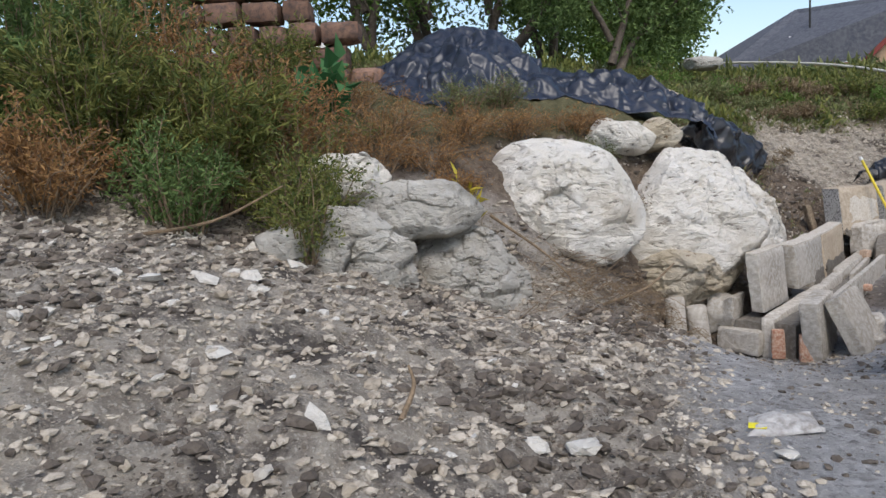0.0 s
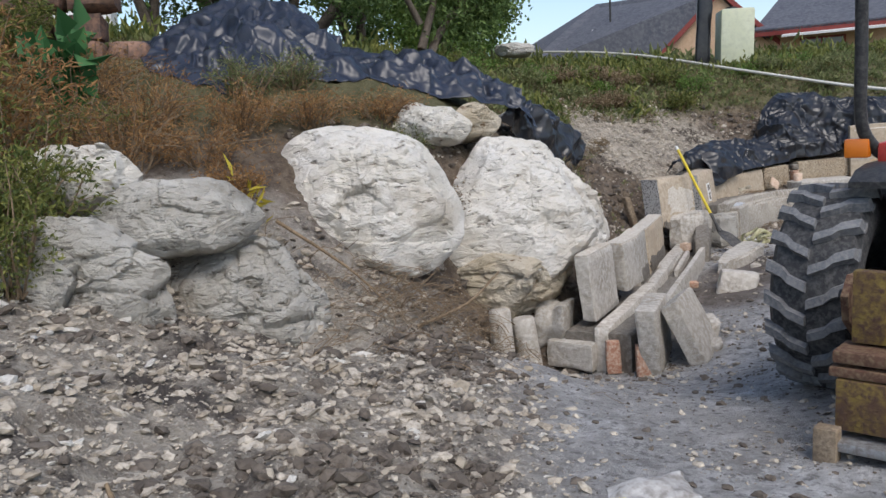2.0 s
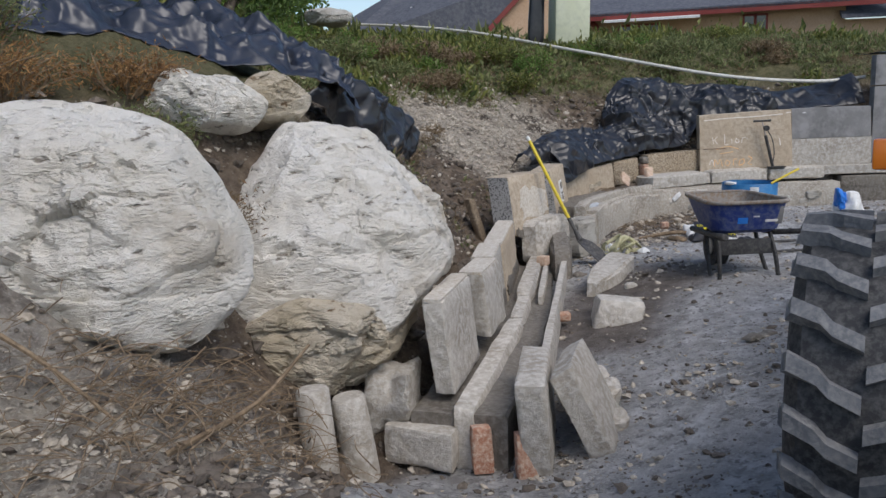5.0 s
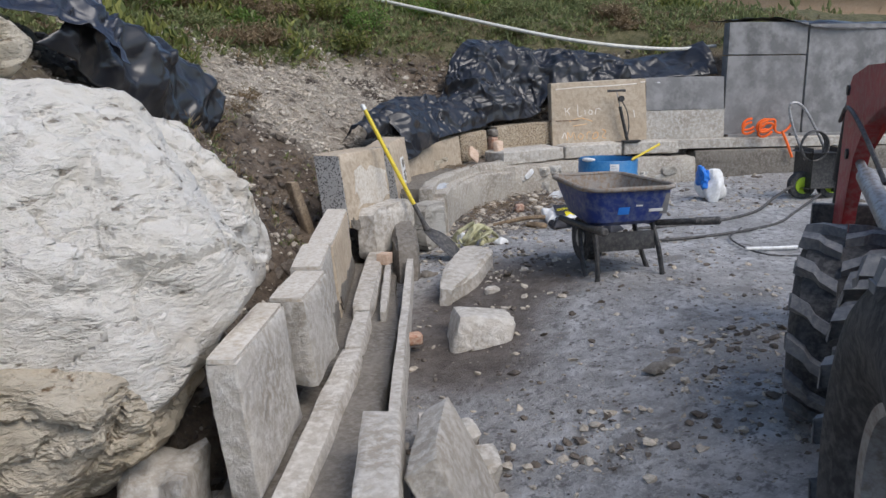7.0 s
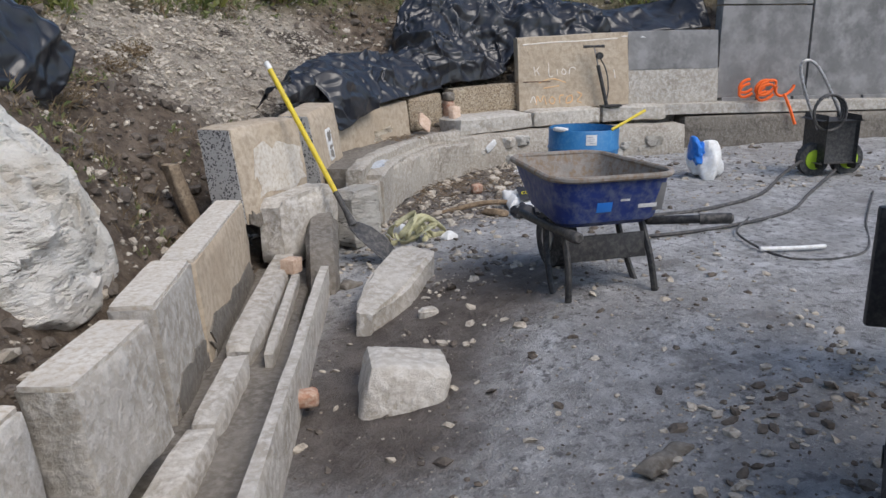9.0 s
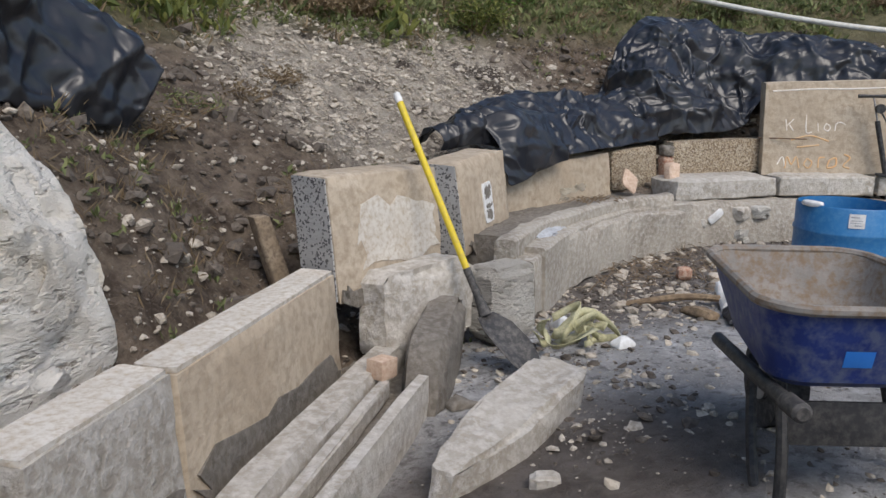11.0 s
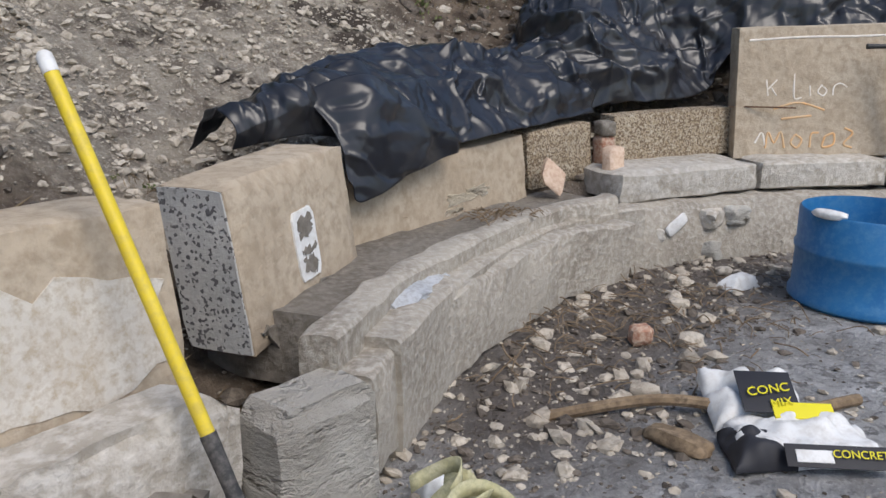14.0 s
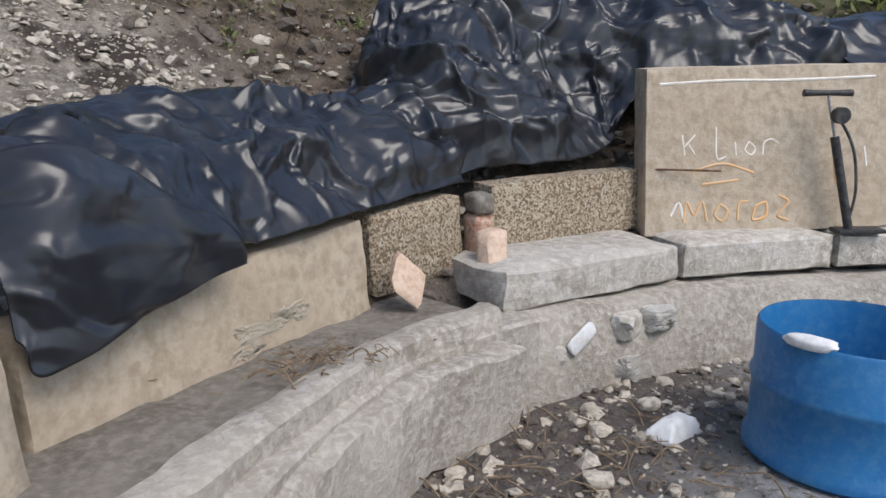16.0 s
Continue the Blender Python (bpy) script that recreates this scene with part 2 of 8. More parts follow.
M = dict(
    ground=ground_material(),
    boulder=limestone("pale_limestone", (0.74, 0.69, 0.60), (0.82, 0.78, 0.71), (0.30, 0.26, 0.21), (0.60, 0.54, 0.45)),
    greyrock=limestone("grey_limestone", (0.44, 0.41, 0.36), (0.60, 0.57, 0.51), (0.17, 0.15, 0.12), (0.33, 0.30, 0.25), 0.15),
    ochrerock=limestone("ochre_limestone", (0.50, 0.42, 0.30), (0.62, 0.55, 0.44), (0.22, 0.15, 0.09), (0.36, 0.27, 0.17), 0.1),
    brownrock=surface("brown_sandstone", (0.15, 0.085, 0.06), (0.27, 0.16, 0.11), (0.10, 0.07, 0.06), 0.9, 3.0, 16.0, 0.7, vary=0.3),
    pebble=surface("rubble_stone", (0.40, 0.345, 0.275), (0.60, 0.535, 0.44), (0.28, 0.24, 0.19), 0.92, 5.0, 40.0, 0.4),
    gravelstone=surface("buff_gravel", (0.32, 0.27, 0.20), (0.48, 0.42, 0.34), (0.24, 0.20, 0.15), 0.92, 5.0, 40.0, 0.4),
    clod=surface("dark_clod", (0.10, 0.082, 0.066), (0.21, 0.175, 0.14), (0.075, 0.06, 0.048), 0.95, 5.0, 40.0, 0.5),
    concrete=surface("weathered_concrete", (0.33, 0.29, 0.235), (0.48, 0.44, 0.38), (0.57, 0.535, 0.48), 0.9, 3.5, 24.0, 0.8, vary=0.12),
    tanstone=surface("tan_cast_stone", (0.42, 0.335, 0.24), (0.50, 0.42, 0.32), (0.35, 0.28, 0.20), 0.9, 2.2, 22.0, 0.5, vary=0.08),
    aggregate=surface("exposed_aggregate", (0.36, 0.35, 0.33), (0.46, 0.44, 0.41), None, 0.85, 5.0, 60.0, 0.3, spots=(0.10, 0.095, 0.095), spot_scale=110.0, spot_cut=0.76),
    pebbledash=surface("pebble_faced_concrete", (0.30, 0.225, 0.14), (0.42, 0.34, 0.23), (0.52, 0.45, 0.35), 0.9, 4.0, 60.0, 0.9, spots=(0.18, 0.13, 0.085), spot_scale=130.0, spot_cut=0.6),
    kerbstone=surface("stained_kerb_concrete", (0.26, 0.225, 0.18), (0.40, 0.36, 0.30), (0.47, 0.43, 0.37), 0.92, 2.6, 34.0, 0.7),
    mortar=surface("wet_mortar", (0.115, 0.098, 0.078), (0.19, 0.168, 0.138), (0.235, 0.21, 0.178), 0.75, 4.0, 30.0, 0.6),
    whitewash=surface("white_lime_patch", (0.66, 0.62, 0.55), (0.56, 0.51, 0.44), (0.46, 0.39, 0.30), 0.9, 6.0, 40.0, 0.3),
    bluegrey=surface("bluish_concrete_patch", (0.40, 0.42, 0.45), (0.50, 0.51, 0.52), (0.34, 0.34, 0.34), 0.9, 8.0, 60.0, 0.5),
    wallgrey=surface("grey_wall_panel", (0.14, 0.137, 0.133), (0.21, 0.205, 0.20), (0.27, 0.263, 0.255), 0.9, 1.6, 5.0, 0.25, vary=0.1),
    brick=surface("red_brick", (0.30, 0.13, 0.08), (0.42, 0.24, 0.16), (0.50, 0.38, 0.29), 0.9, 9.0, 50.0, 0.5, vary=0.15),
    paleclay=surface("pale_clay_brick", (0.55, 0.40, 0.29), (0.62, 0.48, 0.37), (0.48, 0.33, 0.24), 0.9, 9.0, 50.0, 0.3),
    tarp=surface("black_plastic_sheet", (0.008, 0.009, 0.012), (0.013, 0.014, 0.019), (0.026, 0.026, 0.028), 0.30, 2.0, 6.0, 0.0, spec=0.5),
    tarpblue=surface("dusty_blue_black_sheet", (0.014, 0.018, 0.031), (0.023, 0.029, 0.047), (0.036, 0.040, 0.052), 0.34, 2.0, 6.0, 0.0, spec=0.5),
    tyre=surface("tyre_rubber", (0.022, 0.022, 0.024), (0.045, 0.045, 0.047), (0.09, 0.088, 0.085), 0.75, 8.0, 40.0, 0.3),
    lug=surface("worn_tyre_lug", (0.11, 0.113, 0.12), (0.17, 0.173, 0.18), (0.22, 0.216, 0.21), 0.7, 10.0, 50.0, 0.3),
    redpaint=surface("red_tractor_paint", (0.42, 0.035, 0.02), (0.50, 0.05, 0.03), (0.33, 0.03, 0.025), 0.4, 3.0, 30.0, 0.1, spec=0.5),
    maroon=surface("dusty_red_paint", (0.30, 0.03, 0.035), (0.38, 0.055, 0.055), (0.32, 0.12, 0.11), 0.5, 4.0, 30.0, 0.15),
    rust=surface("rusty_steel", (0.09, 0.045, 0.03), (0.17, 0.09, 0.06), (0.22, 0.15, 0.09), 0.8, 8.0, 40.0, 0.5, metal=0.2),
    yellowrust=surface("chipped_yellow_paint", (0.24, 0.17, 0.04), (0.10, 0.055, 0.035), (0.085, 0.047, 0.033), 0.8, 9.0, 40.0, 0.5),
    black=surface("black_painted_steel", (0.015, 0.015, 0.016), (0.03, 0.03, 0.031), (0.06, 0.057, 0.053), 0.5, 6.0, 40.0, 0.15),
    amber=surface("amber_lens", (0.75, 0.20, 0.015), (0.68, 0.17, 0.012), None, 0.25, 10.0, 30.0, 0.0, spec=0.6),
    steel=surface("dull_steel", (0.34, 0.34, 0.34), (0.46, 0.46, 0.46), (0.25, 0.23, 0.21), 0.5, 8.0, 40.0, 0.1, metal=0.6),
    wood=surface("weathered_wood", (0.22, 0.16, 0.10), (0.34, 0.27, 0.19), (0.16, 0.12, 0.085), 0.85, 6.0, 50.0, 0.4),
    bluedrum=surface("blue_plastic", (0.012, 0.13, 0.33), (0.02, 0.165, 0.38), (0.05, 0.19, 0.38), 0.45, 5.0, 30.0, 0.05, spec=0.5),
    barrow=surface("dark_blue_tray", (0.014, 0.03, 0.15), (0.022, 0.045, 0.19), (0.10, 0.12, 0.20), 0.5, 7.0, 22.0, 0.15),
    trayin=surface("mortar_coated_tray", (0.20, 0.185, 0.165), (0.30, 0.27, 0.235), (0.20, 0.14, 0.09), 0.85, 6.0, 30.0, 0.3),
    yellow=surface("yellow_fibreglass", (0.70, 0.52, 0.025), (0.76, 0.58, 0.05), (0.60, 0.45, 0.06), 0.45, 10.0, 40.0, 0.05),
    dirtypaper=surface("dirty_white_paper", (0.56, 0.55, 0.53), (0.38, 0.36, 0.34), (0.24, 0.22, 0.20), 0.8, 7.0, 18.0, 0.2),
    white=surface("white_plastic", (0.70, 0.70, 0.68), (0.76, 0.75, 0.73), (0.60, 0.58, 0.55), 0.6, 8.0, 30.0, 0.1),
    bagyellow=surface("yellow_print", (0.75, 0.66, 0.02), (0.72, 0.62, 0.03), None, 0.6, 8.0, 30.0, 0.05),
    bagblack=surface("black_print", (0.02, 0.02, 0.025), (0.03, 0.03, 0.035), None, 0.6, 8.0, 30.0, 0.05),
    strap=surface("pale_yellow_webbing", (0.47, 0.44, 0.24), (0.56, 0.53, 0.35), (0.38, 0.36, 0.22), 0.85, 14.0, 80.0, 0.3),
    orange=surface("orange_strap", (0.85, 0.12, 0.015), (0.80, 0.16, 0.03), None, 0.6, 10.0, 30.0, 0.1),
    lime=surface("lime_green_hub", (0.32, 0.48, 0.02), (0.35, 0.50, 0.04), None, 0.5, 10.0, 30.0, 0.0),
    skyblue=surface("bright_blue_plastic", (0.02, 0.15, 0.55), (0.03, 0.2, 0.6), None, 0.4, 8.0, 30.0, 0.0),
    shingle=surface("blue_grey_shingles", (0.07, 0.075, 0.095), (0.10, 0.105, 0.125), (0.13, 0.135, 0.15), 0.9, 2.0, 9.0, 0.3),
    stucco=surface("tan_stucco", (0.50, 0.34, 0.22), (0.54, 0.38, 0.26), (0.46, 0.31, 0.20), 0.9, 1.5, 20.0, 0.15),
    fascia=surface("dark_red_fascia", (0.20, 0.035, 0.03), (0.23, 0.05, 0.04), None, 0.6, 2.0, 10.0, 0.0),
    glass=surface("dark_window_glass", (0.03, 0.035, 0.04), (0.04, 0.05, 0.06), None, 0.08, 2.0, 10.0, 0.0, spec=0.8),
    tanktote=surface("translucent_plastic_tank", (0.55, 0.57, 0.40), (0.60, 0.62, 0.47), (0.50, 0.52, 0.38), 0.5, 3.0, 12.0, 0.05),
    pipe=surface("white_pvc_pipe", (0.60, 0.58, 0.52), (0.66, 0.64, 0.58), (0.52, 0.49, 0.42), 0.5, 4.0, 30.0, 0.05),
    bark=surface("grey_bark", (0.10, 0.08, 0.06), (0.17, 0.14, 0.11), (0.07, 0.055, 0.045), 0.95, 9.0, 30.0, 0.7),
    twig=surface("dry_twig", (0.20, 0.14, 0.085), (0.30, 0.22, 0.14), (0.14, 0.10, 0.065), 0.95, 9.0, 40.0, 0.3),
    chalk_white=surface("white_chalk_mark", (0.80, 0.76, 0.70), (0.66, 0.59, 0.50), None, 0.95, 20.0, 60.0, 0.0),
    chalk_orange=surface("orange_chalk_mark", (0.70, 0.40, 0.18), (0.55, 0.40, 0.25), None, 0.95, 20.0, 60.0, 0.0),
    hose=surface("black_hose", (0.03, 0.03, 0.03), (0.06, 0.057, 0.055), (0.12, 0.11, 0.10), 0.6, 8.0, 40.0, 0.05),
    leaf_oak=island_leaf("oak_leaf", (0.065, 0.111, 0.033), (0.182, 0.260, 0.085)),
    leaf_light=island_leaf("bright_leaf", (0.091, 0.169, 0.039), (0.221, 0.312, 0.078)),
    leaf_weed=island_leaf("weed_leaf", (0.098, 0.124, 0.046), (0.286, 0.299, 0.130)),
    leaf_bush=island_leaf("willow_bush_leaf", (0.075, 0.107, 0.032), (0.256, 0.256, 0.070)),
    leaf_rust=island_leaf("rust_brown_weed", (0.195, 0.098, 0.046), (0.442, 0.260, 0.104)),
    leaf_yellow=island_leaf("yellow_leaf", (0.42, 0.33, 0.03), (0.55, 0.46, 0.06)),
    leaf_dry=island_leaf("dry_grass", (0.16, 0.11, 0.06), (0.34, 0.26, 0.16)),
    cactus=island_leaf("broad_green_leaf", (0.04, 0.13, 0.045), (0.08, 0.20, 0.07)),
)


# ---- mesh helpers ----
def lattice(ix, iy, iz, seed):
    h = (ix * 374761393 + iy * 668265263 + iz * 2147483647 + seed * 974634777) & 0xFFFFFFFF
    h = ((h ^ (h >> 13)) * 1274126177) & 0xFFFFFFFF
    return ((h ^ (h >> 16)) & 0xFFFF) / 32767.5 - 1.0


def vnoise(p, scale, seed=0, octaves=3):
    """Smooth value noise in -1..1 for an (n, 3) array."""
    out, amp, total = np.zeros(len(p)), 1.0, 0.0
    for o in range(octaves):
        q = np.asarray(p, float) * scale * 2**o + 57.3
        i = np.floor(q).astype(np.int64)
        f = q - i
        f = f * f * (3 - 2 * f)
        acc = np.zeros(len(q))
        for dx in (0, 1):
            for dy in (0, 1):
                for dz in (0, 1):
                    w = (f[:, 0] if dx else 1 - f[:, 0]) * (f[:, 1] if dy else 1 - f[:, 1]) * (f[:, 2] if dz else 1 - f[:, 2])
                    acc += w * lattice(i[:, 0] + dx, i[:, 1] + dy, i[:, 2] + dz, seed + o)
        out += amp * acc
        total += amp
        amp *= 0.5
    return out / total


def cells(p, scale, seed=0, flat=False):
    """Nearest and second distances to jittered cell points, the offset from the nearest and its random tilt."""
    q = np.asarray(p, float) * scale + 91.7
    base = np.floor(q).astype(np.int64)
    f1, f2 = np.full(len(q), 9.0), np.full(len(q), 9.0)
    off, tilt = np.zeros((len(q), 3)), np.zeros((len(q), 3))
    for dx, dy, dz in itertools.product((-1, 0, 1), repeat=3):
        c = base + np.array([dx, dy, dz])
        jit = np.stack([lattice(c[:, 0], c[:, 1], c[:, 2], seed + k) for k in range(3)], axis=1)
        d = q - (c + 0.5 + 0.45 * jit)
        r = np.abs(d).sum(axis=1) * 0.62 if flat else np.linalg.norm(d, axis=1)
        near = r < f1
        f2 = np.where(near, f1, np.minimum(f2, r))
        f1 = np.where(near, r, f1)
        off[near] = d[near]
        tl = np.stack([lattice(c[:, 0], c[:, 1], c[:, 2], seed + 7 + k) for k in range(3)], axis=1)
        tilt[near] = tl[near]
    return f1, f2, off, tilt


def raw_mesh(name, verts, faces, material, smooth=False):
    me = bpy.data.meshes.new(name)
    me.from_pydata([tuple(map(float, v)) for v in verts] if not isinstance(verts, np.ndarray) else verts.tolist(), [], faces if isinstance(faces, list) else faces.tolist())
    me.materials.append(material)
    if smooth:
        me.polygons.foreach_set("use_smooth", np.ones(len(me.polygons), bool))
    me.update()
    return me


def thing(name, at, label, category, group="", kind=""):
    ob = new(name)
    ob.empty_display_size = 0.1
    ob.location = at
    return tagged(ob, label, category, group, kind)


def part(name, bm, material, parent, label="", smooth=True, angle=None):
    """Links a bmesh in world coordinates as one mesh object under a thing or a part."""
    me = bpy.data.meshes.new(name)
    bmesh.ops.recalc_face_normals(bm, faces=bm.faces)
    if smooth:
        lim = math.cos(radians(angle or 40))
        for f in bm.faces:
            f.smooth = True
        for e in bm.edges:
            if len(e.link_faces) == 2 and e.link_faces[0].normal.dot(e.link_faces[1].normal) < lim:
                e.smooth = False
    bm.to_mesh(me)
    bm.free()
    me.materials.append(material)
    ob = new(name, me)
    if parent is not None:
        ob.parent = parent
        if parent.data is None:
            ob.matrix_parent_inverse = Matrix.Translation(-Vector(parent.location))
    if label:
        ob["label"] = label
    return ob


def solo(name, bm, material, label, category, group="", kind="", smooth=True, angle=None):
    return tagged(part(name, bm, material, None, "", smooth, angle), label, category, group, kind)


def tube(bm, pts, radii, seg=8, cap=True):
    """A round bar through points; radii one number or one per point."""
    pts = [Vector(p) for p in pts]
    if not isinstance(radii, (list, tuple)):
        radii = [radii] * len(pts)
    rings, prev = [], None
    for i, p in enumerate(pts):
        d = (pts[min(i + 1, len(pts) - 1)] - pts[max(i - 1, 0)]).normalized()
        if prev is None:
            prev = d.orthogonal().normalized()
        prev = (prev - d * prev.dot(d)).normalized()
        side = d.cross(prev)
        rings.append([bm.verts.new(p + (prev * math.cos(a) + side * math.sin(a)) * radii[i]) for a in (2 * math.pi * k / seg for k in range(seg))])
    for a, b in zip(rings, rings[1:]):
        for k in range(seg):
            bm.faces.new((a[k], a[(k + 1) % seg], b[(k + 1) % seg], b[k]))
    if cap:
        bm.faces.new(list(reversed(rings[0])))
        bm.faces.new(rings[-1])
    return bm


def smooth_path(pts, n=6):
    """Catmull-Rom points through a few corners."""
    p = [Vector(q) for q in pts]
    p = [p[0] * 2 - p[1]] + p + [p[-1] * 2 - p[-2]]
    out = []
    for i in range(1, len(p) - 2):
        for k in range(n):
            t = k / n
            out.append(0.5 * ((2 * p[i]) + (p[i + 1] - p[i - 1]) * t + (2 * p[i - 1] - 5 * p[i] + 4 * p[i + 1] - p[i + 2]) * t * t + (3 * p[i] - p[i - 1] - 3 * p[i + 1] + p[i + 2]) * t**3))
    return out + [p[-2]]


def block(bm, o, ex, ey, ez, cuts=6, chip=0.012, rough=0.004, seed=0, bite=0.0):
    """A worn stone block: corner o and three edge vectors; edges chipped, faces slightly uneven."""
    o, ex, ey, ez = map(Vector, (o, ex, ey, ez))
    tmp = bmesh.new()
    bmesh.ops.create_cube(tmp, size=2)
    if cuts:
        bmesh.ops.subdivide_edges(tmp, edges=tmp.edges[:], cuts=cuts, use_grid_fill=True)
    lens = (ex.length / 2, ey.length / 2, ez.length / 2)
    co = []
    for v in tmp.verts:
        c = list(v.co)
        edge = [i for i in range(3) if abs(c[i]) > 0.999]
        co.append((c, edge))
    idx = {v: k for k, v in enumerate(tmp.verts)}
    base = np.array([list(o + ex * (c[0] + 1) / 2 + ey * (c[1] + 1) / 2 + ez * (c[2] + 1) / 2) for c, _ in co])
    n1, n2 = vnoise(base, 7.0, seed), vnoise(base, 3.0, seed + 9, 2)
    n3 = [vnoise(base, 11.0, seed + 20 + k, 2) for k in range(3)]
    for k, v in enumerate(tmp.verts):
        c, edge = co[k]
        if len(edge) >= 2:
            pull = chip * (0.5 + 0.9 * abs(n1[k])) + bite * max(0.0, n2[k] - 0.1)
            for i in edge:
                c[i] -= math.copysign(min(0.4, pull / lens[i]), c[i])
        p = o + ex * (c[0] + 1) / 2 + ey * (c[1] + 1) / 2 + ez * (c[2] + 1) / 2
        v.co = p + Vector((n3[0][k], n3[1][k], n3[2][k])) * rough
    me = bpy.data.meshes.new("tmp")
    tmp.to_mesh(me)
    tmp.free()
    bm.from_mesh(me)
    bpy.data.meshes.remove(me)
    return bm


def box(bm, o, ex, ey, ez, bevel=0.006):
    """A plain box with softened edges."""
    o, ex, ey, ez = map(Vector, (o, ex, ey, ez))
    tmp = bmesh.new()
    bmesh.ops.create_cube(tmp, size=1)
    for v in tmp.verts:
        v.co = o + ex * (v.co.x + 0.5) + ey * (v.co.y + 0.5) + ez * (v.co.z + 0.5)
    if bevel:
        bmesh.ops.bevel(tmp, geom=tmp.edges[:], offset=bevel, segments=2, affect="EDGES", profile=0.6)
    me = bpy.data.meshes.new("tmp")
    tmp.to_mesh(me)
    tmp.free()
    bm.from_mesh(me)
    bpy.data.meshes.remove(me)
    return bm


def edge_block(name, p0, p1, thick, height, mat_, label, category="stone slab", group="", lean=0.0, z_top=None, seed=0, chip=0.012, bite=0.0, rough=0.004, back=1, cuts=7):
    """A slab from its front top edge p0..p1: thickness to the back, height down, leaning back by metres over its height."""
    p0, p1 = Vector(p0), Vector(p1)
    d = (p1 - p0)
    flat = Vector((d.x, d.y, 0)).normalized()
    n = Vector((-flat.y, flat.x, 0)) * back
    down = Vector((0, 0, -height)) - n * lean
    bm = bmesh.new()
    block(bm, p0, d, n * thick, down, cuts, chip, rough, seed, bite)
    return solo(name, bm, M[mat_], label, category, group)


def boulder(name, c, n, radii, depth, mat_, label, seed=0, bulge=0.10, rough=0.05, category="boulder", group="", fine=0.010, segs=128, rings=60):
    """A rock with a broad weathered face: radii round its outline, seen along its normal n."""
    c, n = Vector(c), Vector(n).normalized()
    u = Vector((0, 0, 1)).cross(n).normalized()
    v = n.cross(u)
    k = len(radii)
    verts, faces = [], []
    for j in range(rings + 1):
        r = j / rings
        face = min(1.0, r / 0.86)
        for i in range(segs):
            a = 2 * math.pi * i / segs
            q = a / (2 * math.pi) * k
            i0 = int(q) % k
            f = q - int(q)
            R = (radii[i0] * (1 - f) + radii[(i0 + 1) % k] * f) * 1.11
            if r <= 0.86:
                h = bulge * (1 - face**2.5)
                rr = face
            else:
                s = (r - 0.86) / 0.14
                h = -depth * s
                rr = 1.0 - 0.25 * s * s + 0.02 * math.sin(s * 3)
            verts.append(c + (u * math.cos(a) + v * math.sin(a)) * R * rr + n * h)
    arr = np.array([list(p) for p in verts])
    big = vnoise(arr, 1.6, seed, 3)
    ridge = 1 - np.abs(vnoise(arr, 3.2, seed + 5, 3)) * 2
    small = vnoise(arr, 14.0, seed + 11, 3)
    step = np.floor(vnoise(arr, 2.4, seed + 3, 2) * 4) / 4
    arr += np.outer(big * rough * 1.2 + ridge * rough * 0.5 + step * rough * 0.8 + small * fine, np.array(list(n)))
    rf = random.Random(seed)
    for q in range(13):
        a = rf.uniform(0, 6.283)
        m = np.array(list((n + (u * math.cos(a) + v * math.sin(a)) * rf.uniform(0.25, 1.5)).normalized()))
        s_ = (arr - np.array(list(c))) @ m
        lim = np.quantile(s_, rf.uniform(0.88, 0.975))
        arr -= np.outer(np.maximum(0, s_ - lim) * 0.85, m)
    chips = np.floor(vnoise(arr * np.array([1, 1, 1.6]), 5.5, seed + 41, 2) * 5) / 5
    flakes = np.floor(vnoise(arr * np.array([1.3, 1, 1]), 15.0, seed + 43, 2) * 4) / 4
    arr += np.outer(chips * rough * 0.5 + flakes * fine * 1.6, np.array(list(n)))
    for sc_, amp in ((2.1, rough * 0.9), (5.5, rough * 0.35), (13.0, fine * 0.9)):
        f1, f2, off, tl = cells(arr * np.array([1, 1, 1.5]), sc_, seed + 61)
        arr += np.outer(np.sum(off * tl, axis=1) * amp - np.maximum(0, 0.10 - (f2 - f1)) * amp * 3, np.array(list(n)))
    rad = arr - np.array(list(c))
    arr += rad / np.maximum(np.linalg.norm(rad, axis=1, keepdims=True), 1e-6) * (vnoise(arr, 5.0, seed + 17, 2) * rough * 0.7)[:, None]
    arr[:segs] = arr[:segs].mean(axis=0)
    bm = bmesh.new()
    vs = [bm.verts.new(p) for p in arr[segs - 1:]]
    at = lambda j, i: vs[0] if j == 0 else vs[1 + (j - 1) * segs + i % segs]
    for j in range(rings):
        for i in range(segs):
            q = [at(j, i), at(j + 1, i), at(j + 1, i + 1)] + ([at(j, i + 1)] if j else [])
            bm.faces.new(q)
    bm.faces.new([at(rings, i) for i in range(segs)][::-1])
    return solo(name, bm, M[mat_], label, category, group, angle=32)


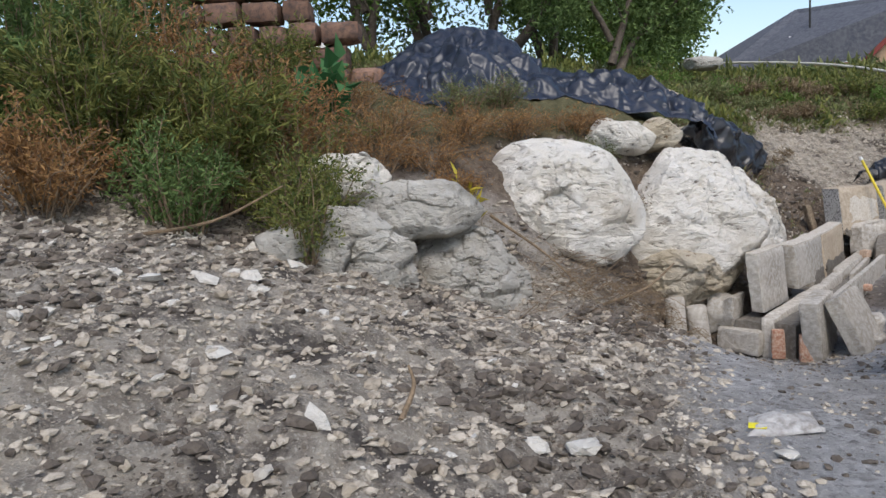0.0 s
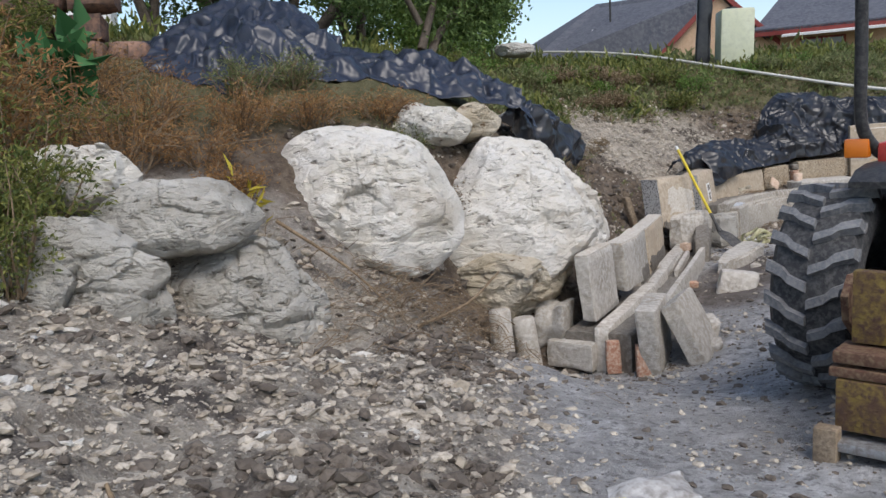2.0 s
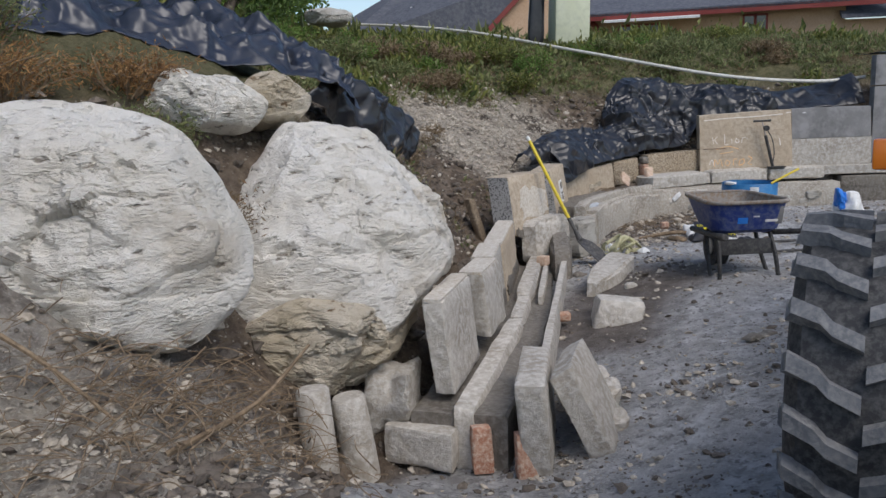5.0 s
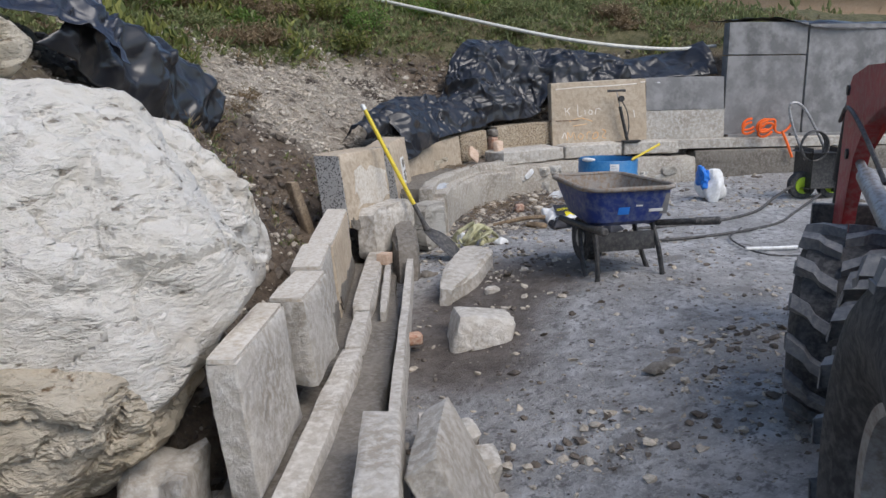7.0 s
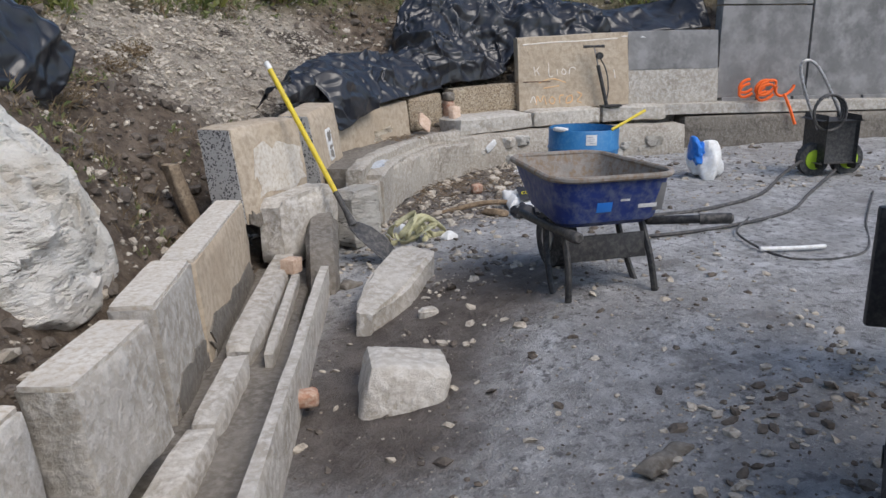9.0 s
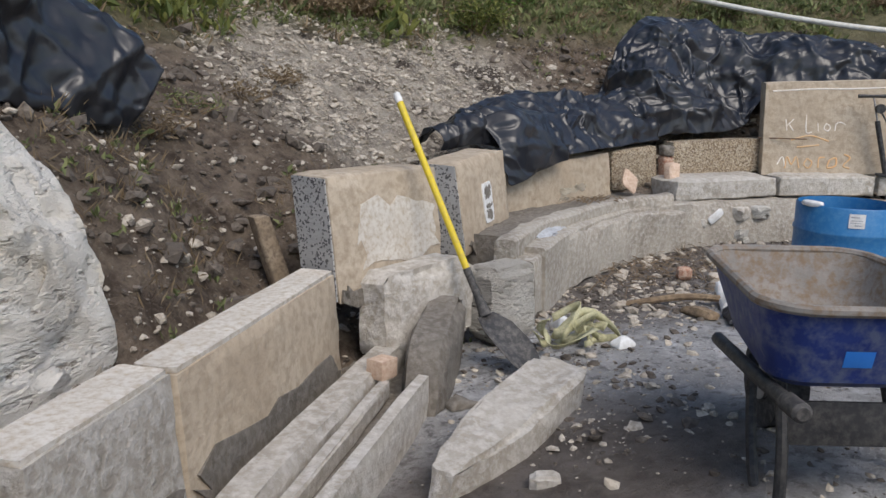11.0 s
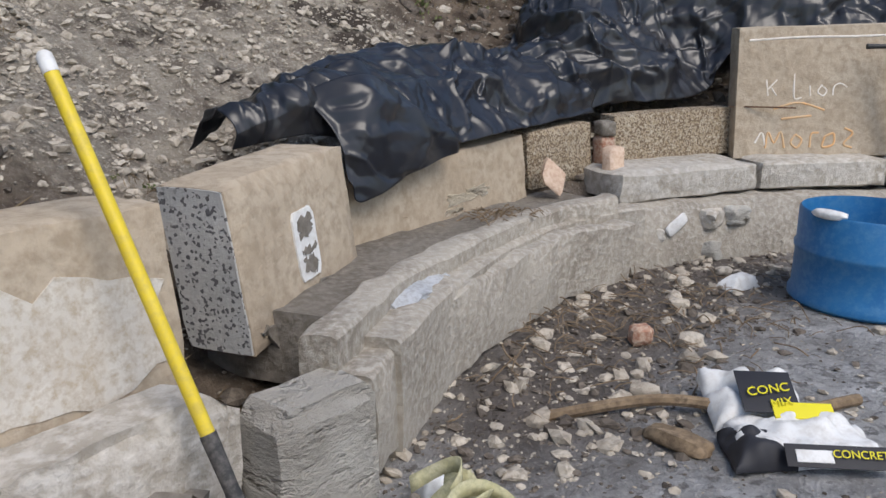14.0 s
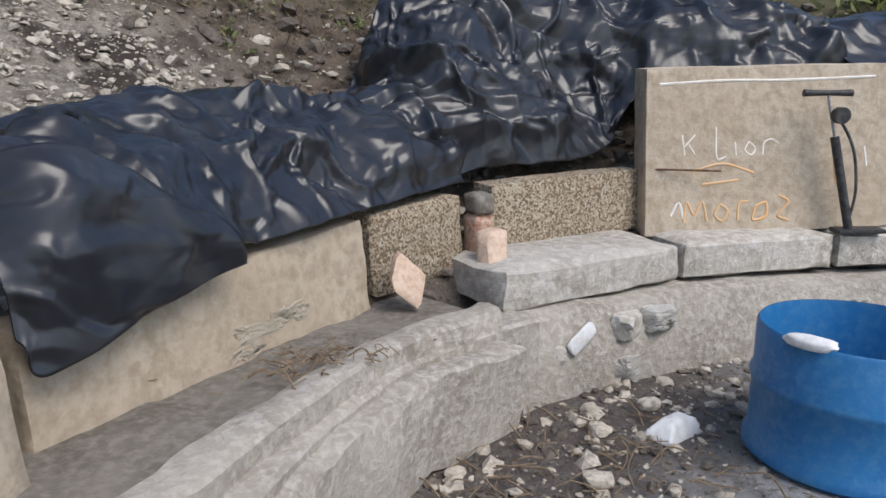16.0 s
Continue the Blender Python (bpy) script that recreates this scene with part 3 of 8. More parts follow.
def lump(bm, c, size, yaw=0.0, seed=0, sub=2, rough=0.18, blocky=0.5):
    """An angular loose stone."""
    tmp = bmesh.new()
    bmesh.ops.create_icosphere(tmp, subdivisions=sub, radius=1)
    co = np.array([list(v.co) for v in tmp.verts])
    m = np.max(np.abs(co), axis=1, keepdims=True)
    co = co * (1 - blocky) + co / m * blocky * 0.85
    co *= (1 + rough * vnoise(co + seed * 7.1, 1.3, seed, 2))[:, None]
    R = Matrix.Rotation(yaw, 3, "Z")
    for v, p in zip(tmp.verts, co):
        v.co = Vector(c) + R @ Vector((p[0] * size[0], p[1] * size[1], p[2] * size[2]))
    me = bpy.data.meshes.new("tmp")
    tmp.to_mesh(me)
    tmp.free()
    bm.from_mesh(me)
    bpy.data.meshes.remove(me)
    return bm


# ---- ground ----
YARD = [(0, 0, 0), (1.55, 3.7, 0), (2.2, 4.6, -0.08), (2.5, 5.5, -0.28), (3.0, 6.1, -0.40), (2.4, 6.3, -0.42), (3.5, 6.8, -0.34), (4.3, 7.5, -0.24), (4.9, 8.5, -0.2), (5.5, 7.7, -0.05), (5.7, 9.2, -0.14),
        (6.9, 10.3, -0.11), (7.7, 10.7, -0.09), (8.2, 9.9, -0.07), (9.7, 8.6, -0.05), (7, 7.7, -0.04), (4.5, 5.7, -0.07), (3.2, 4.8, -0.09), (6, 6.7, -0.06), (12, 7, 0.0), (8, 3, 0), (3, 1, 0), (-1, -3, 0.1), (12, -3, 0), (11, 9.4, -0.02)]
MOUND = [(0.52, 3.9, 0.17), (-1.24, 3.7, 0.72), (-0.3, 3.6, 0.36), (-1.04, 5.0, 0.68), (1.55, 5.5, 0.02), (1.1, 5.7, 0.13), (-0.1, 5.3, 0.36), (-2.3, 4.6, 0.95), (-2.2, 2.0, 0.45), (-0.6, 1.9, 0.12), (1.95, 6.75, -0.36), (1.45, 6.5, 0.1), (1.1, 6.4, 0.3), (0.5, 5.9, 0.26), (0.3, 4.6, 0.24)]
BANK = [(-1.2, 6.4, 1.1), (0.1, 6.7, 1.1), (0.5, 7.6, 1.42), (1.6, 7.9, 1.35), (2.5, 8.5, 1.2), (3.1, 8.7, 0.62), (3.93, 9.65, 0.58), (4.15, 9.75, 0.25), (3.3, 8.45, 0.15), (2.9, 7.6, 0.1), (4.6, 10.6, 0.68), (5.3, 11.3, 0.72), (5.25, 11.8, 1.04), (6.4, 12.15, 1.0), (6.9, 11.6, 0.5), (5.1, 10.5, 0.4), (5.9, 11.0, 0.35), (8.3, 12.0, 0.7), (4.0, 11.3, 1.2), (9.6, 11.6, 0.9)]
HILL = [(0.2, 9.8, 2.2), (1.5, 9.6, 1.95), (2.9, 9.6, 1.35), (3.2, 11.5, 1.75), (5.3, 13.2, 1.72), (7.5, 13.4, 1.75), (9.3, 12.6, 1.5), (11.4, 11.3, 1.6), (6.5, 15.3, 2.25), (9, 15.5, 2.3), (13, 14, 2.3), (3.2, 14, 2.35), (0, 13, 2.6), (-3, 10, 2.4), (-3, 7, 1.7), (-5, 5, 1.4), (-6, 12, 2.8), (12, 20, 2.6), (0, 22, 2.8), (20, 18, 2.5), (25, 8, 2.0), (14.5, 10.2, 1.7), (-8, 0, 0.6), (20, -5, 0.2), (-4, 30, 3), (25, 30, 2.8)]
YARD += [(8.8, 10.7, -0.08), (9.8, 10.2, -0.06), (10.6, 9.8, -0.04), (7.6, 11.2, -0.1), (6.5, 10.6, -0.12), (9, 12, -0.08), (5, 10, -0.2), (3, 8, -0.35), (13, 12, 0)]
LOW = np.array(YARD + MOUND, float)
TOP = np.array(MOUND + BANK + HILL, float)


def spline_fit(c):
    d = np.linalg.norm(c[:, None, :2] - c[None, :, :2], axis=2)
    K = np.where(d > 0, d**2 * np.log(np.maximum(d, 1e-9)), 0) + np.eye(len(c)) * 0.02
    P = np.c_[np.ones(len(c)), c[:, :2]]
    A = np.block([[K, P], [P.T, np.zeros((3, 3))]])
    return np.linalg.solve(A, np.r_[c[:, 2], 0, 0, 0])


LOW_FIT, TOP_FIT = spline_fit(LOW), spline_fit(TOP)


def smoothstep(a, b, x):
    t = np.clip((x - a) / (b - a), 0, 1)
    return t * t * (3 - 2 * t)


def seg_dist(x, y, pts):
    best = np.full(np.shape(x), 1e9)
    for (ax, ay), (bx, by) in zip(pts, pts[1:]):
        t = np.clip(((x - ax) * (bx - ax) + (y - ay) * (by - ay)) / ((bx - ax) ** 2 + (by - ay) ** 2), 0, 1)
        best = np.minimum(best, np.hypot(x - ax - t * (bx - ax), y - ay - t * (by - ay)))
    return best


def spline_at(ctrl, coef, x, y):
    cx, cy = np.clip(x, -12, 28), np.clip(y, -8, 32)
    z = np.full(len(x), coef[-3]) + coef[-2] * cx + coef[-1] * cy
    for (px, py, _), w in zip(ctrl, coef):
        r2 = (cx - px) ** 2 + (cy - py) ** 2
        z += w * 0.5 * r2 * np.log(np.maximum(r2, 1e-12))
    return z


def base_height(x, y):
    k = bank_side(x, y)
    return spline_at(LOW, LOW_FIT, x, y) * (1 - k) + np.clip(spline_at(TOP, TOP_FIT, x, y), -0.5, 4) * k


WALL_LINE = [(0.9, 2.0), (1.0, 4.6), (2.0, 6.4), (3.2, 7.3), (4.9, 9.4), (5.9, 10.3), (6.8, 11.05), (7.6, 11.35), (8.5, 11.4), (9.6, 11.0), (10.5, 10.6), (20, 5.05)]


def bank_side(x, y):
    """About 1 on the bank side of the wall line, 0 in the yard."""
    xs = np.array([p[0] for p in WALL_LINE[1:]])
    ys = np.array([p[1] for p in WALL_LINE[1:]])
    line = np.interp(x, xs, ys)
    out = smoothstep(-0.15, 0.15, y - line)
    return np.maximum(smoothstep(0.9, 0.3, x) * smoothstep(0.8, 2.2, y), out)


def regions(x, y, z):
    p = np.c_[x, y, np.zeros(len(x))]
    wob = vnoise(p, 0.9, 3) * 0.5
    bank = bank_side(x, y)
    mound = smoothstep(1.75, 1.05, x + wob * 0.7 + (y - 4.5) * -0.12) * smoothstep(6.9, 6.2, y) * smoothstep(1.0, 2.4, y)
    gravel = smoothstep(1.5, 0.9, np.hypot((x - 5.6) * 0.8, y - 12.0) + wob * 0.6)
    rubble = np.clip(mound * 0.9 + gravel, 0, 1)
    green = smoothstep(1.25, 1.6, z + wob * 0.35) * bank
    dirt = np.clip(bank * (1 - mound), 0, 1)
    toe = smoothstep(0.8, 0.15, seg_dist(x, y, [(6.3, 9.9), (7.2, 10.6), (8.2, 10.9)]) + wob * 0.4)
    puddle = smoothstep(0.75, 0.25, seg_dist(x, y, [(4.2, 7.6), (4.9, 8.2), (5.4, 8.3)]) + wob * 0.35)
    damp = np.clip(np.maximum(toe, puddle), 0, 1) * (1 - dirt)
    return dict(dirt=dirt, rubble=rubble, green=green, damp=damp)


def height(x, y):
    x, y = np.asarray(x, float).ravel(), np.asarray(y, float).ravel()
    z = base_height(x, y)
    p = np.c_[x, y, np.zeros(len(x))]
    bank = np.clip(bank_side(x, y) + smoothstep(1.6, 0.8, x) * smoothstep(1, 2.5, y), 0, 1)
    near = smoothstep(30, 18, np.hypot(x - 4, y - 7))
    z = z + near * (vnoise(p, 1.4, 21) * (0.012 + 0.05 * bank) + vnoise(p, 6.0, 22) * (0.010 + 0.045 * bank) + np.abs(vnoise(p, 17.0, 23, 2)) * (0.006 + 0.025 * bank))
    mound = smoothstep(1.9, 0.9, x) * smoothstep(6.4, 5.6, y) * smoothstep(0.8, 2.0, y) * smoothstep(-5, -3, x)
    z = z + mound * (vnoise(p, 2.6, 24, 3) * 0.07 + np.abs(vnoise(p, 7.0, 25, 3)) * 0.06 - 0.015)
    slope = bank_side(x, y) * near * (1 - mound) * smoothstep(6, 7, y)
    z = z + slope * (np.abs(vnoise(p, 4.0, 26, 4)) * 0.07 - 0.02)
    z = z + (1 - np.clip(bank + mound, 0, 1)) * near * (np.abs(vnoise(p * np.array([1.0, 2.2, 1.0]), 5.0, 27, 3)) * 0.022 - 0.006)
    return z


def axis_lines(lo, hi, step, far):
    mid = np.arange(lo, hi + step / 2, step)
    grow = [hi]
    s = step
    while grow[-1] < far:
        s *= 1.22
        grow.append(grow[-1] + s)
    back_ = [lo]
    s = step
    while back_[-1] > -far:
        s *= 1.22
        back_.append(back_[-1] - s)
    return np.r_[back_[:0:-1], mid, grow[1:]]


def build_ground():
    gx, gy = axis_lines(-3.5, 12.0, 0.05, 900), axis_lines(0.6, 14.5, 0.05, 900)
    X, Y = np.meshgrid(gx, gy)
    x, y = X.ravel(), Y.ravel()
    z = height(x, y)
    nx, ny = len(gx), len(gy)
    idx = np.arange(nx * ny).reshape(ny, nx)
    faces = np.c_[idx[:-1, :-1].ravel(), idx[:-1, 1:].ravel(), idx[1:, 1:].ravel(), idx[1:, :-1].ravel()]
    me = raw_mesh("ground", np.c_[x, y, z], faces, M["ground"], True)
    for name, vals in regions(x, y, z).items():
        me.attributes.new(name, "FLOAT", "POINT").data.foreach_set("value", np.asarray(vals, np.float32))
    tagged(new("ground", me), "pale crushed limestone yard below a dirt bank", "ground", kind="structure")


build_ground()


def gz(x, y):
    return float(height(np.array([x]), np.array([y]))[0])


def scatter(name, n, where, size, mat_, label, seed, flat=0.6, sink=0.25):
    """Loose stones strewn by a density; joined into one object of kind stuff."""
    rng = np.random.default_rng(seed)
    tmp = bmesh.new()
    bmesh.ops.create_icosphere(tmp, subdivisions=1, radius=1)
    tv = np.array([list(v.co) for v in tmp.verts])
    tf = np.array([[v.index for v in f.verts] for f in tmp.faces])
    tmp.free()
    pts = where(rng, n)
    n = len(pts)
    z = height(pts[:, 0], pts[:, 1])
    s = size[0] * (size[1] / size[0]) ** (rng.random(n) ** 4.2)
    jit = 1 + 0.38 * (rng.random((n, len(tv))) - 0.5) * 2
    sc = np.c_[0.7 + 0.6 * rng.random(n), 0.7 + 0.6 * rng.random(n), flat * (0.6 + 0.7 * rng.random(n))]
    a = rng.random(n) * 6.283
    loc = tv[None] * jit[..., None] * sc[:, None, :] * s[:, None, None]
    tilt = (rng.random(n) - 0.5) * 1.2
    y1 = loc[..., 1] * np.cos(tilt)[:, None] - loc[..., 2] * np.sin(tilt)[:, None]
    z1 = loc[..., 1] * np.sin(tilt)[:, None] + loc[..., 2] * np.cos(tilt)[:, None]
    xr = loc[..., 0] * np.cos(a)[:, None] - y1 * np.sin(a)[:, None]
    yr = loc[..., 0] * np.sin(a)[:, None] + y1 * np.cos(a)[:, None]
    P = np.stack([xr + pts[:, :1], yr + pts[:, 1:2], z1 + (z + s * flat * sink)[:, None]], axis=2).reshape(-1, 3)
    faces = (tf[None] + (np.arange(n) * len(tv))[:, None, None]).reshape(-1, 3)
    tagged(new(name, raw_mesh(name, P, faces, M[mat_])), label, "rubble", kind="stuff")


def in_box(x0, x1, y0, y1, keep):
    def f(rng, n):
        out = np.zeros((0, 2))
        while len(out) < n:
            p = np.c_[x0 + (x1 - x0) * rng.random(n * 2), y0 + (y1 - y0) * rng.random(n * 2)]
            k = keep(p[:, 0], p[:, 1]) > rng.random(len(p))
            out = np.r_[out, p[k]]
        return out[:n]
    return f


def mound_keep(x, y):
    return regions(x, y, height(x, y))["rubble"] * (y < 8) * (y > 1.0)


def dark_patch(x, y):
    return smoothstep(-0.02, 0.16, vnoise(np.c_[x, y, x * 0], 1.5, 52, 3))


def pale_keep(x, y):
    return mound_keep(x, y) * (1 - 0.8 * dark_patch(x, y))


def clod_keep(x, y):
    return mound_keep(x, y) * (0.12 + 0.88 * dark_patch(x, y))


def gravel_keep(x, y):
    return regions(x, y, height(x, y))["rubble"] * (y > 9)


def dirt_keep(x, y):
    z = height(x, y)
    r = regions(x, y, z)
    return r["dirt"] * (1 - r["green"]) * (1 - r["rubble"]) * (y > 6.0)


def toe_keep(x, y):
    return regions(x, y, height(x, y))["damp"] * (x > 5.6)


def yard_keep(x, y):
    return (1 - bank_side(x, y)) * (0.25 + 0.75 * (vnoise(np.c_[x, y, x * 0], 1.2, 77) > 0.1)) * (seg_dist(x, y, WALL_LINE) < 2.6)


scatter("rubble_stones", 30000, in_box(-3.3, 2.1, 1.0, 6.9, pale_keep), (0.004, 0.036), "pebble", "broken pale limestone chips on a rubble heap", 1, 0.5)
scatter("rubble_clods", 15000, in_box(-3.3, 2.1, 1.0, 6.9, clod_keep), (0.005, 0.05), "clod", "dark earth clods among the rubble", 2, 0.55)
scatter("limestone_flakes", 380, in_box(-3.0, 1.8, 2.0, 6.2, pale_keep), (0.018, 0.085), "boulder", "flat pale limestone flakes on the rubble heap", 12, 0.4)
scatter("buff_chips", 6000, in_box(-3.3, 2.1, 1.0, 6.9, mound_keep), (0.005, 0.04), "gravelstone", "buff stone chips on the rubble heap", 13, 0.5)
scatter("gravel_pile", 15000, in_box(3.6, 7.6, 10.6, 13.4, gravel_keep), (0.004, 0.032), "pebble", "pale gravel slide on the dirt bank", 3)
scatter("bank_stones", 3200, in_box(0.5, 11, 6.0, 13.5, dirt_keep), (0.008, 0.05), "pebble", "small pale stones in the dirt bank", 4)
scatter("bank_clods", 7000, in_box(0.5, 11, 6.0, 13.5, dirt_keep), (0.007, 0.06), "clod", "damp brown clods on the dirt bank", 5, 0.7)
scatter("toe_stones", 900, in_box(5.6, 10.5, 9.2, 11.6, toe_keep), (0.006, 0.045), "pebble", "pale stone chips at the foot of the wall", 6)
scatter("toe_clods", 1600, in_box(5.6, 10.5, 9.2, 11.6, toe_keep), (0.006, 0.03), "clod", "brown mulch and clods at the foot of the wall", 7, 0.5)
scatter("yard_chips", 7000, in_box(1.0, 11, 2.5, 11, yard_keep), (0.004, 0.032), "pebble", "small stone chips trodden into the yard", 8, 0.5)
scatter("yard_clods", 4000, in_box(1.0, 11, 2.5, 11, yard_keep), (0.006, 0.035), "clod", "dark crumbs of earth on the yard", 9, 0.5)

# ---- boulders ----
boulder("boulder", (1.0, 6.72, 0.98), (-0.15, -0.8, 0.5), [0.62, 0.50, 0.50, 0.53, 0.64, 0.78, 0.76, 0.66, 0.50, 0.46, 0.60, 0.66], 0.45, "boulder", "huge rounded pale limestone boulder set in the bank", 1, 0.10, 0.05, group="boulders in the bank")
boulder("boulder", (2.3, 7.25, 0.72), (-0.05, -0.75, 0.62), [0.60, 0.58, 0.68, 0.84, 0.66, 0.66, 0.76, 0.82, 0.66, 0.60, 0.50, 0.52], 0.5, "boulder", "huge sloping pale limestone boulder with a cracked face", 7, 0.14, 0.055, group="boulders in the bank")
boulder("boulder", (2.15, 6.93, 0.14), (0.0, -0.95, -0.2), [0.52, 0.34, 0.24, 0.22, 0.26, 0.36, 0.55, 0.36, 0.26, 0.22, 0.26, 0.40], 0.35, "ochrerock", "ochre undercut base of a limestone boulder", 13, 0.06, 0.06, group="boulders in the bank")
boulder("boulder", (3.14, 8.78, 0.66), (0.25, -0.66, 0.70), [0.58, 0.64, 0.66, 0.60, 0.60, 0.62, 0.62, 0.62, 0.56, 0.56, 0.66, 0.74], 0.5, "boulder", "pale limestone flank of the bank behind the slabs", 47, 0.10, 0.06, group="boulders in the bank")
boulder("flat_rock", (-0.2, 5.62, 0.99), (0.02, -0.97, 0.28), [0.46, 0.34, 0.22, 0.19, 0.23, 0.33, 0.46, 0.30, 0.20, 0.17, 0.19, 0.30], 0.5, "greyrock", "flat grey overhanging limestone slab", 19, 0.04, 0.018, "rock", group="grey rocks in the bank")
boulder("rock", (0.17, 5.74, 0.53), (0.1, -0.85, 0.5), [0.40, 0.32, 0.30, 0.30, 0.36, 0.48, 0.50, 0.36, 0.30, 0.32, 0.36, 0.46], 0.4, "greyrock", "broad grey limestone rock under a flat slab", 23, 0.08, 0.07, "rock", group="grey rocks in the bank")
boulder("rock", (-0.58, 5.36, 0.70), (0.1, -0.9, 0.4), [0.32, 0.25, 0.24, 0.28, 0.40, 0.48, 0.46, 0.36, 0.30, 0.30, 0.36, 0.42], 0.4, "greyrock", "layered grey limestone rock with cracks", 29, 0.08, 0.08, "rock", group="grey rocks in the bank")
boulder("rock", (-0.66, 5.36, 0.96), (0.05, -0.8, 0.6), [0.30, 0.18, 0.11, 0.09, 0.12, 0.20, 0.30, 0.20, 0.12, 0.10, 0.12, 0.20], 0.3, "greyrock", "thin split limestone plate resting on a layered rock", 53, 0.04, 0.035, "rock", group="grey rocks in the bank")
boulder("rock", (-1.02, 5.42, 0.80), (-0.1, -0.9, 0.4), [0.20, 0.18, 0.17, 0.19, 0.22, 0.24, 0.22, 0.20, 0.18, 0.18, 0.20, 0.22], 0.35, "greyrock", "squat grey limestone rock beside a layered one", 59, 0.06, 0.05, "rock", group="grey rocks in the bank")
boulder("rock", (-0.75, 6.1, 1.25), (0, -0.85, 0.5), [0.34, 0.22, 0.16, 0.14, 0.18, 0.26, 0.34, 0.24, 0.16, 0.15, 0.17, 0.25], 0.35, "boulder", "pale limestone rock among rusty weeds", 31, 0.06, 0.05, "rock", group="grey rocks in the bank")
boulder("rock", (1.7, 7.75, 1.44), (-0.1, -0.9, 0.4), [0.30, 0.20, 0.14, 0.13, 0.16, 0.24, 0.32, 0.22, 0.16, 0.15, 0.18, 0.25], 0.3, "boulder", "pale rock below a plastic sheet", 37, 0.06, 0.05, "rock", group="rocks on top of the bank")
boulder("rock", (2.12, 7.85, 1.44), (0.15, -0.9, 0.4), [0.22, 0.18, 0.15, 0.15, 0.16, 0.18, 0.20, 0.18, 0.14, 0.12, 0.14, 0.18], 0.3, "ochrerock", "ochre rock below a plastic sheet", 41, 0.06, 0.04, "rock", group="rocks on top of the bank")
boulder("rock", (-1.95, 5.55, 0.85), (0.05, -0.9, 0.35), [0.45, 0.36, 0.26, 0.26, 0.3, 0.4, 0.46, 0.34, 0.26, 0.24, 0.28, 0.38], 0.4, "ochrerock", "buff limestone rock behind the rubble heap", 43, 0.08, 0.06, "rock", group="grey rocks in the bank")
for x, y, s, sd in ((-1.05, 5.25, 0.2, 1), (-0.3, 6.05, 0.12, 2), (-0.1, 6.05, 0.11, 3), (0.15, 6.15, 0.09, 4), (-0.5, 6.3, 0.12, 5), (0.0, 6.35, 0.16, 6), (2.65, 7.95, 0.1, 7)):
    bm = bmesh.new()
    lump(bm, (x, y, gz(x, y) + s * 0.35), (s, s * 0.7, s * 0.6), sd, sd, 3, 0.3, 0.5)
    solo("rock", bm, M["greyrock" if sd % 2 else "boulder"], "loose pale limestone rock on the bank", "rock", "loose rocks on the bank", angle=35)

# ---- back row of slabs ----
G = "slabs of the upper course"
edge_block("stone_slab", (2.60, 6.73, 0.37), (3.04, 7.27, 0.365), 0.125, 0.50, "concrete", "thick weathered concrete slab standing on edge", group=G, seed=1, lean=0.06, chip=0.014)
edge_block("stone_slab", (3.165, 7.345, 0.34), (3.50, 7.74, 0.335), 0.17, 0.40, "concrete", "short concrete slab standing on edge in mortar", group=G, seed=2, lean=0.05)
edge_block("stone_slab", (3.60, 7.98, 0.29), (3.93, 8.47, 0.29), 0.18, 0.48, "concrete", "weathered slab with a flaked top edge", group=G, seed=3, lean=0.04)
edge_block("stone_slab", (3.94, 8.46, 0.285), (4.65, 9.49, 0.285), 0.17, 0.48, "tanstone", "long tan slab with a white split top", group=G, seed=4, lean=0.04, bite=0.03)
edge_block("stone_slab", (4.62, 9.54, 0.69), (5.26, 9.92, 0.68), 0.23, 0.56, "tanstone", "tall tan stone panel with a whitewashed patch", group=G, seed=5, lean=0.08, chip=0.015)
edge_block("stone_slab", (5.44, 10.10, 0.665), (5.98, 10.66, 0.686), 0.23, 0.50, "tanstone", "tan stone panel with a tile set in its face", group=G, seed=6, lean=0.08, chip=0.018, bite=0.02)
edge_block("stone_slab", (6.02, 10.78, 0.53), (7.165, 11.345, 0.58), 0.14, 0.36, "tanstone", "low buff slab half covered by plastic", group=G, seed=7, lean=0.05, chip=0.008)
edge_block("stone_slab", (7.21, 11.36, 0.585), (7.70, 11.50, 0.61), 0.14, 0.30, "pebbledash", "small slab faced with brown pebbles", group=G, seed=8, lean=0.03)
edge_block("stone_slab", (7.84, 11.49, 0.635), (8.70, 11.46, 0.66), 0.14, 0.27, "pebbledash", "brown pebble-faced slab on a concrete ledge", group=G, seed=9, lean=0.03, chip=0.006)
edge_block("stone_slab", (8.66, 11.45, 1.11), (9.72, 10.88, 1.16), 0.16, 0.74, "tanstone", "large tan panel with chalk scribbles leaning back", group=G, seed=10, lean=0.13, chip=0.007)
edge_block("stone_slab", (9.74, 10.90, 1.165), (10.60, 10.38, 1.175), 0.12, 0.40, "wallgrey", "grey concrete panel with two pale discs", group=G, seed=11, lean=0.06, chip=0.006)
edge_block("stone_slab", (9.70, 10.86, 0.77), (10.58, 10.33, 0.78), 0.14, 0.36, "concrete", "grey concrete base panel on the ledge", group=G, seed=12, lean=0.03, chip=0.006)


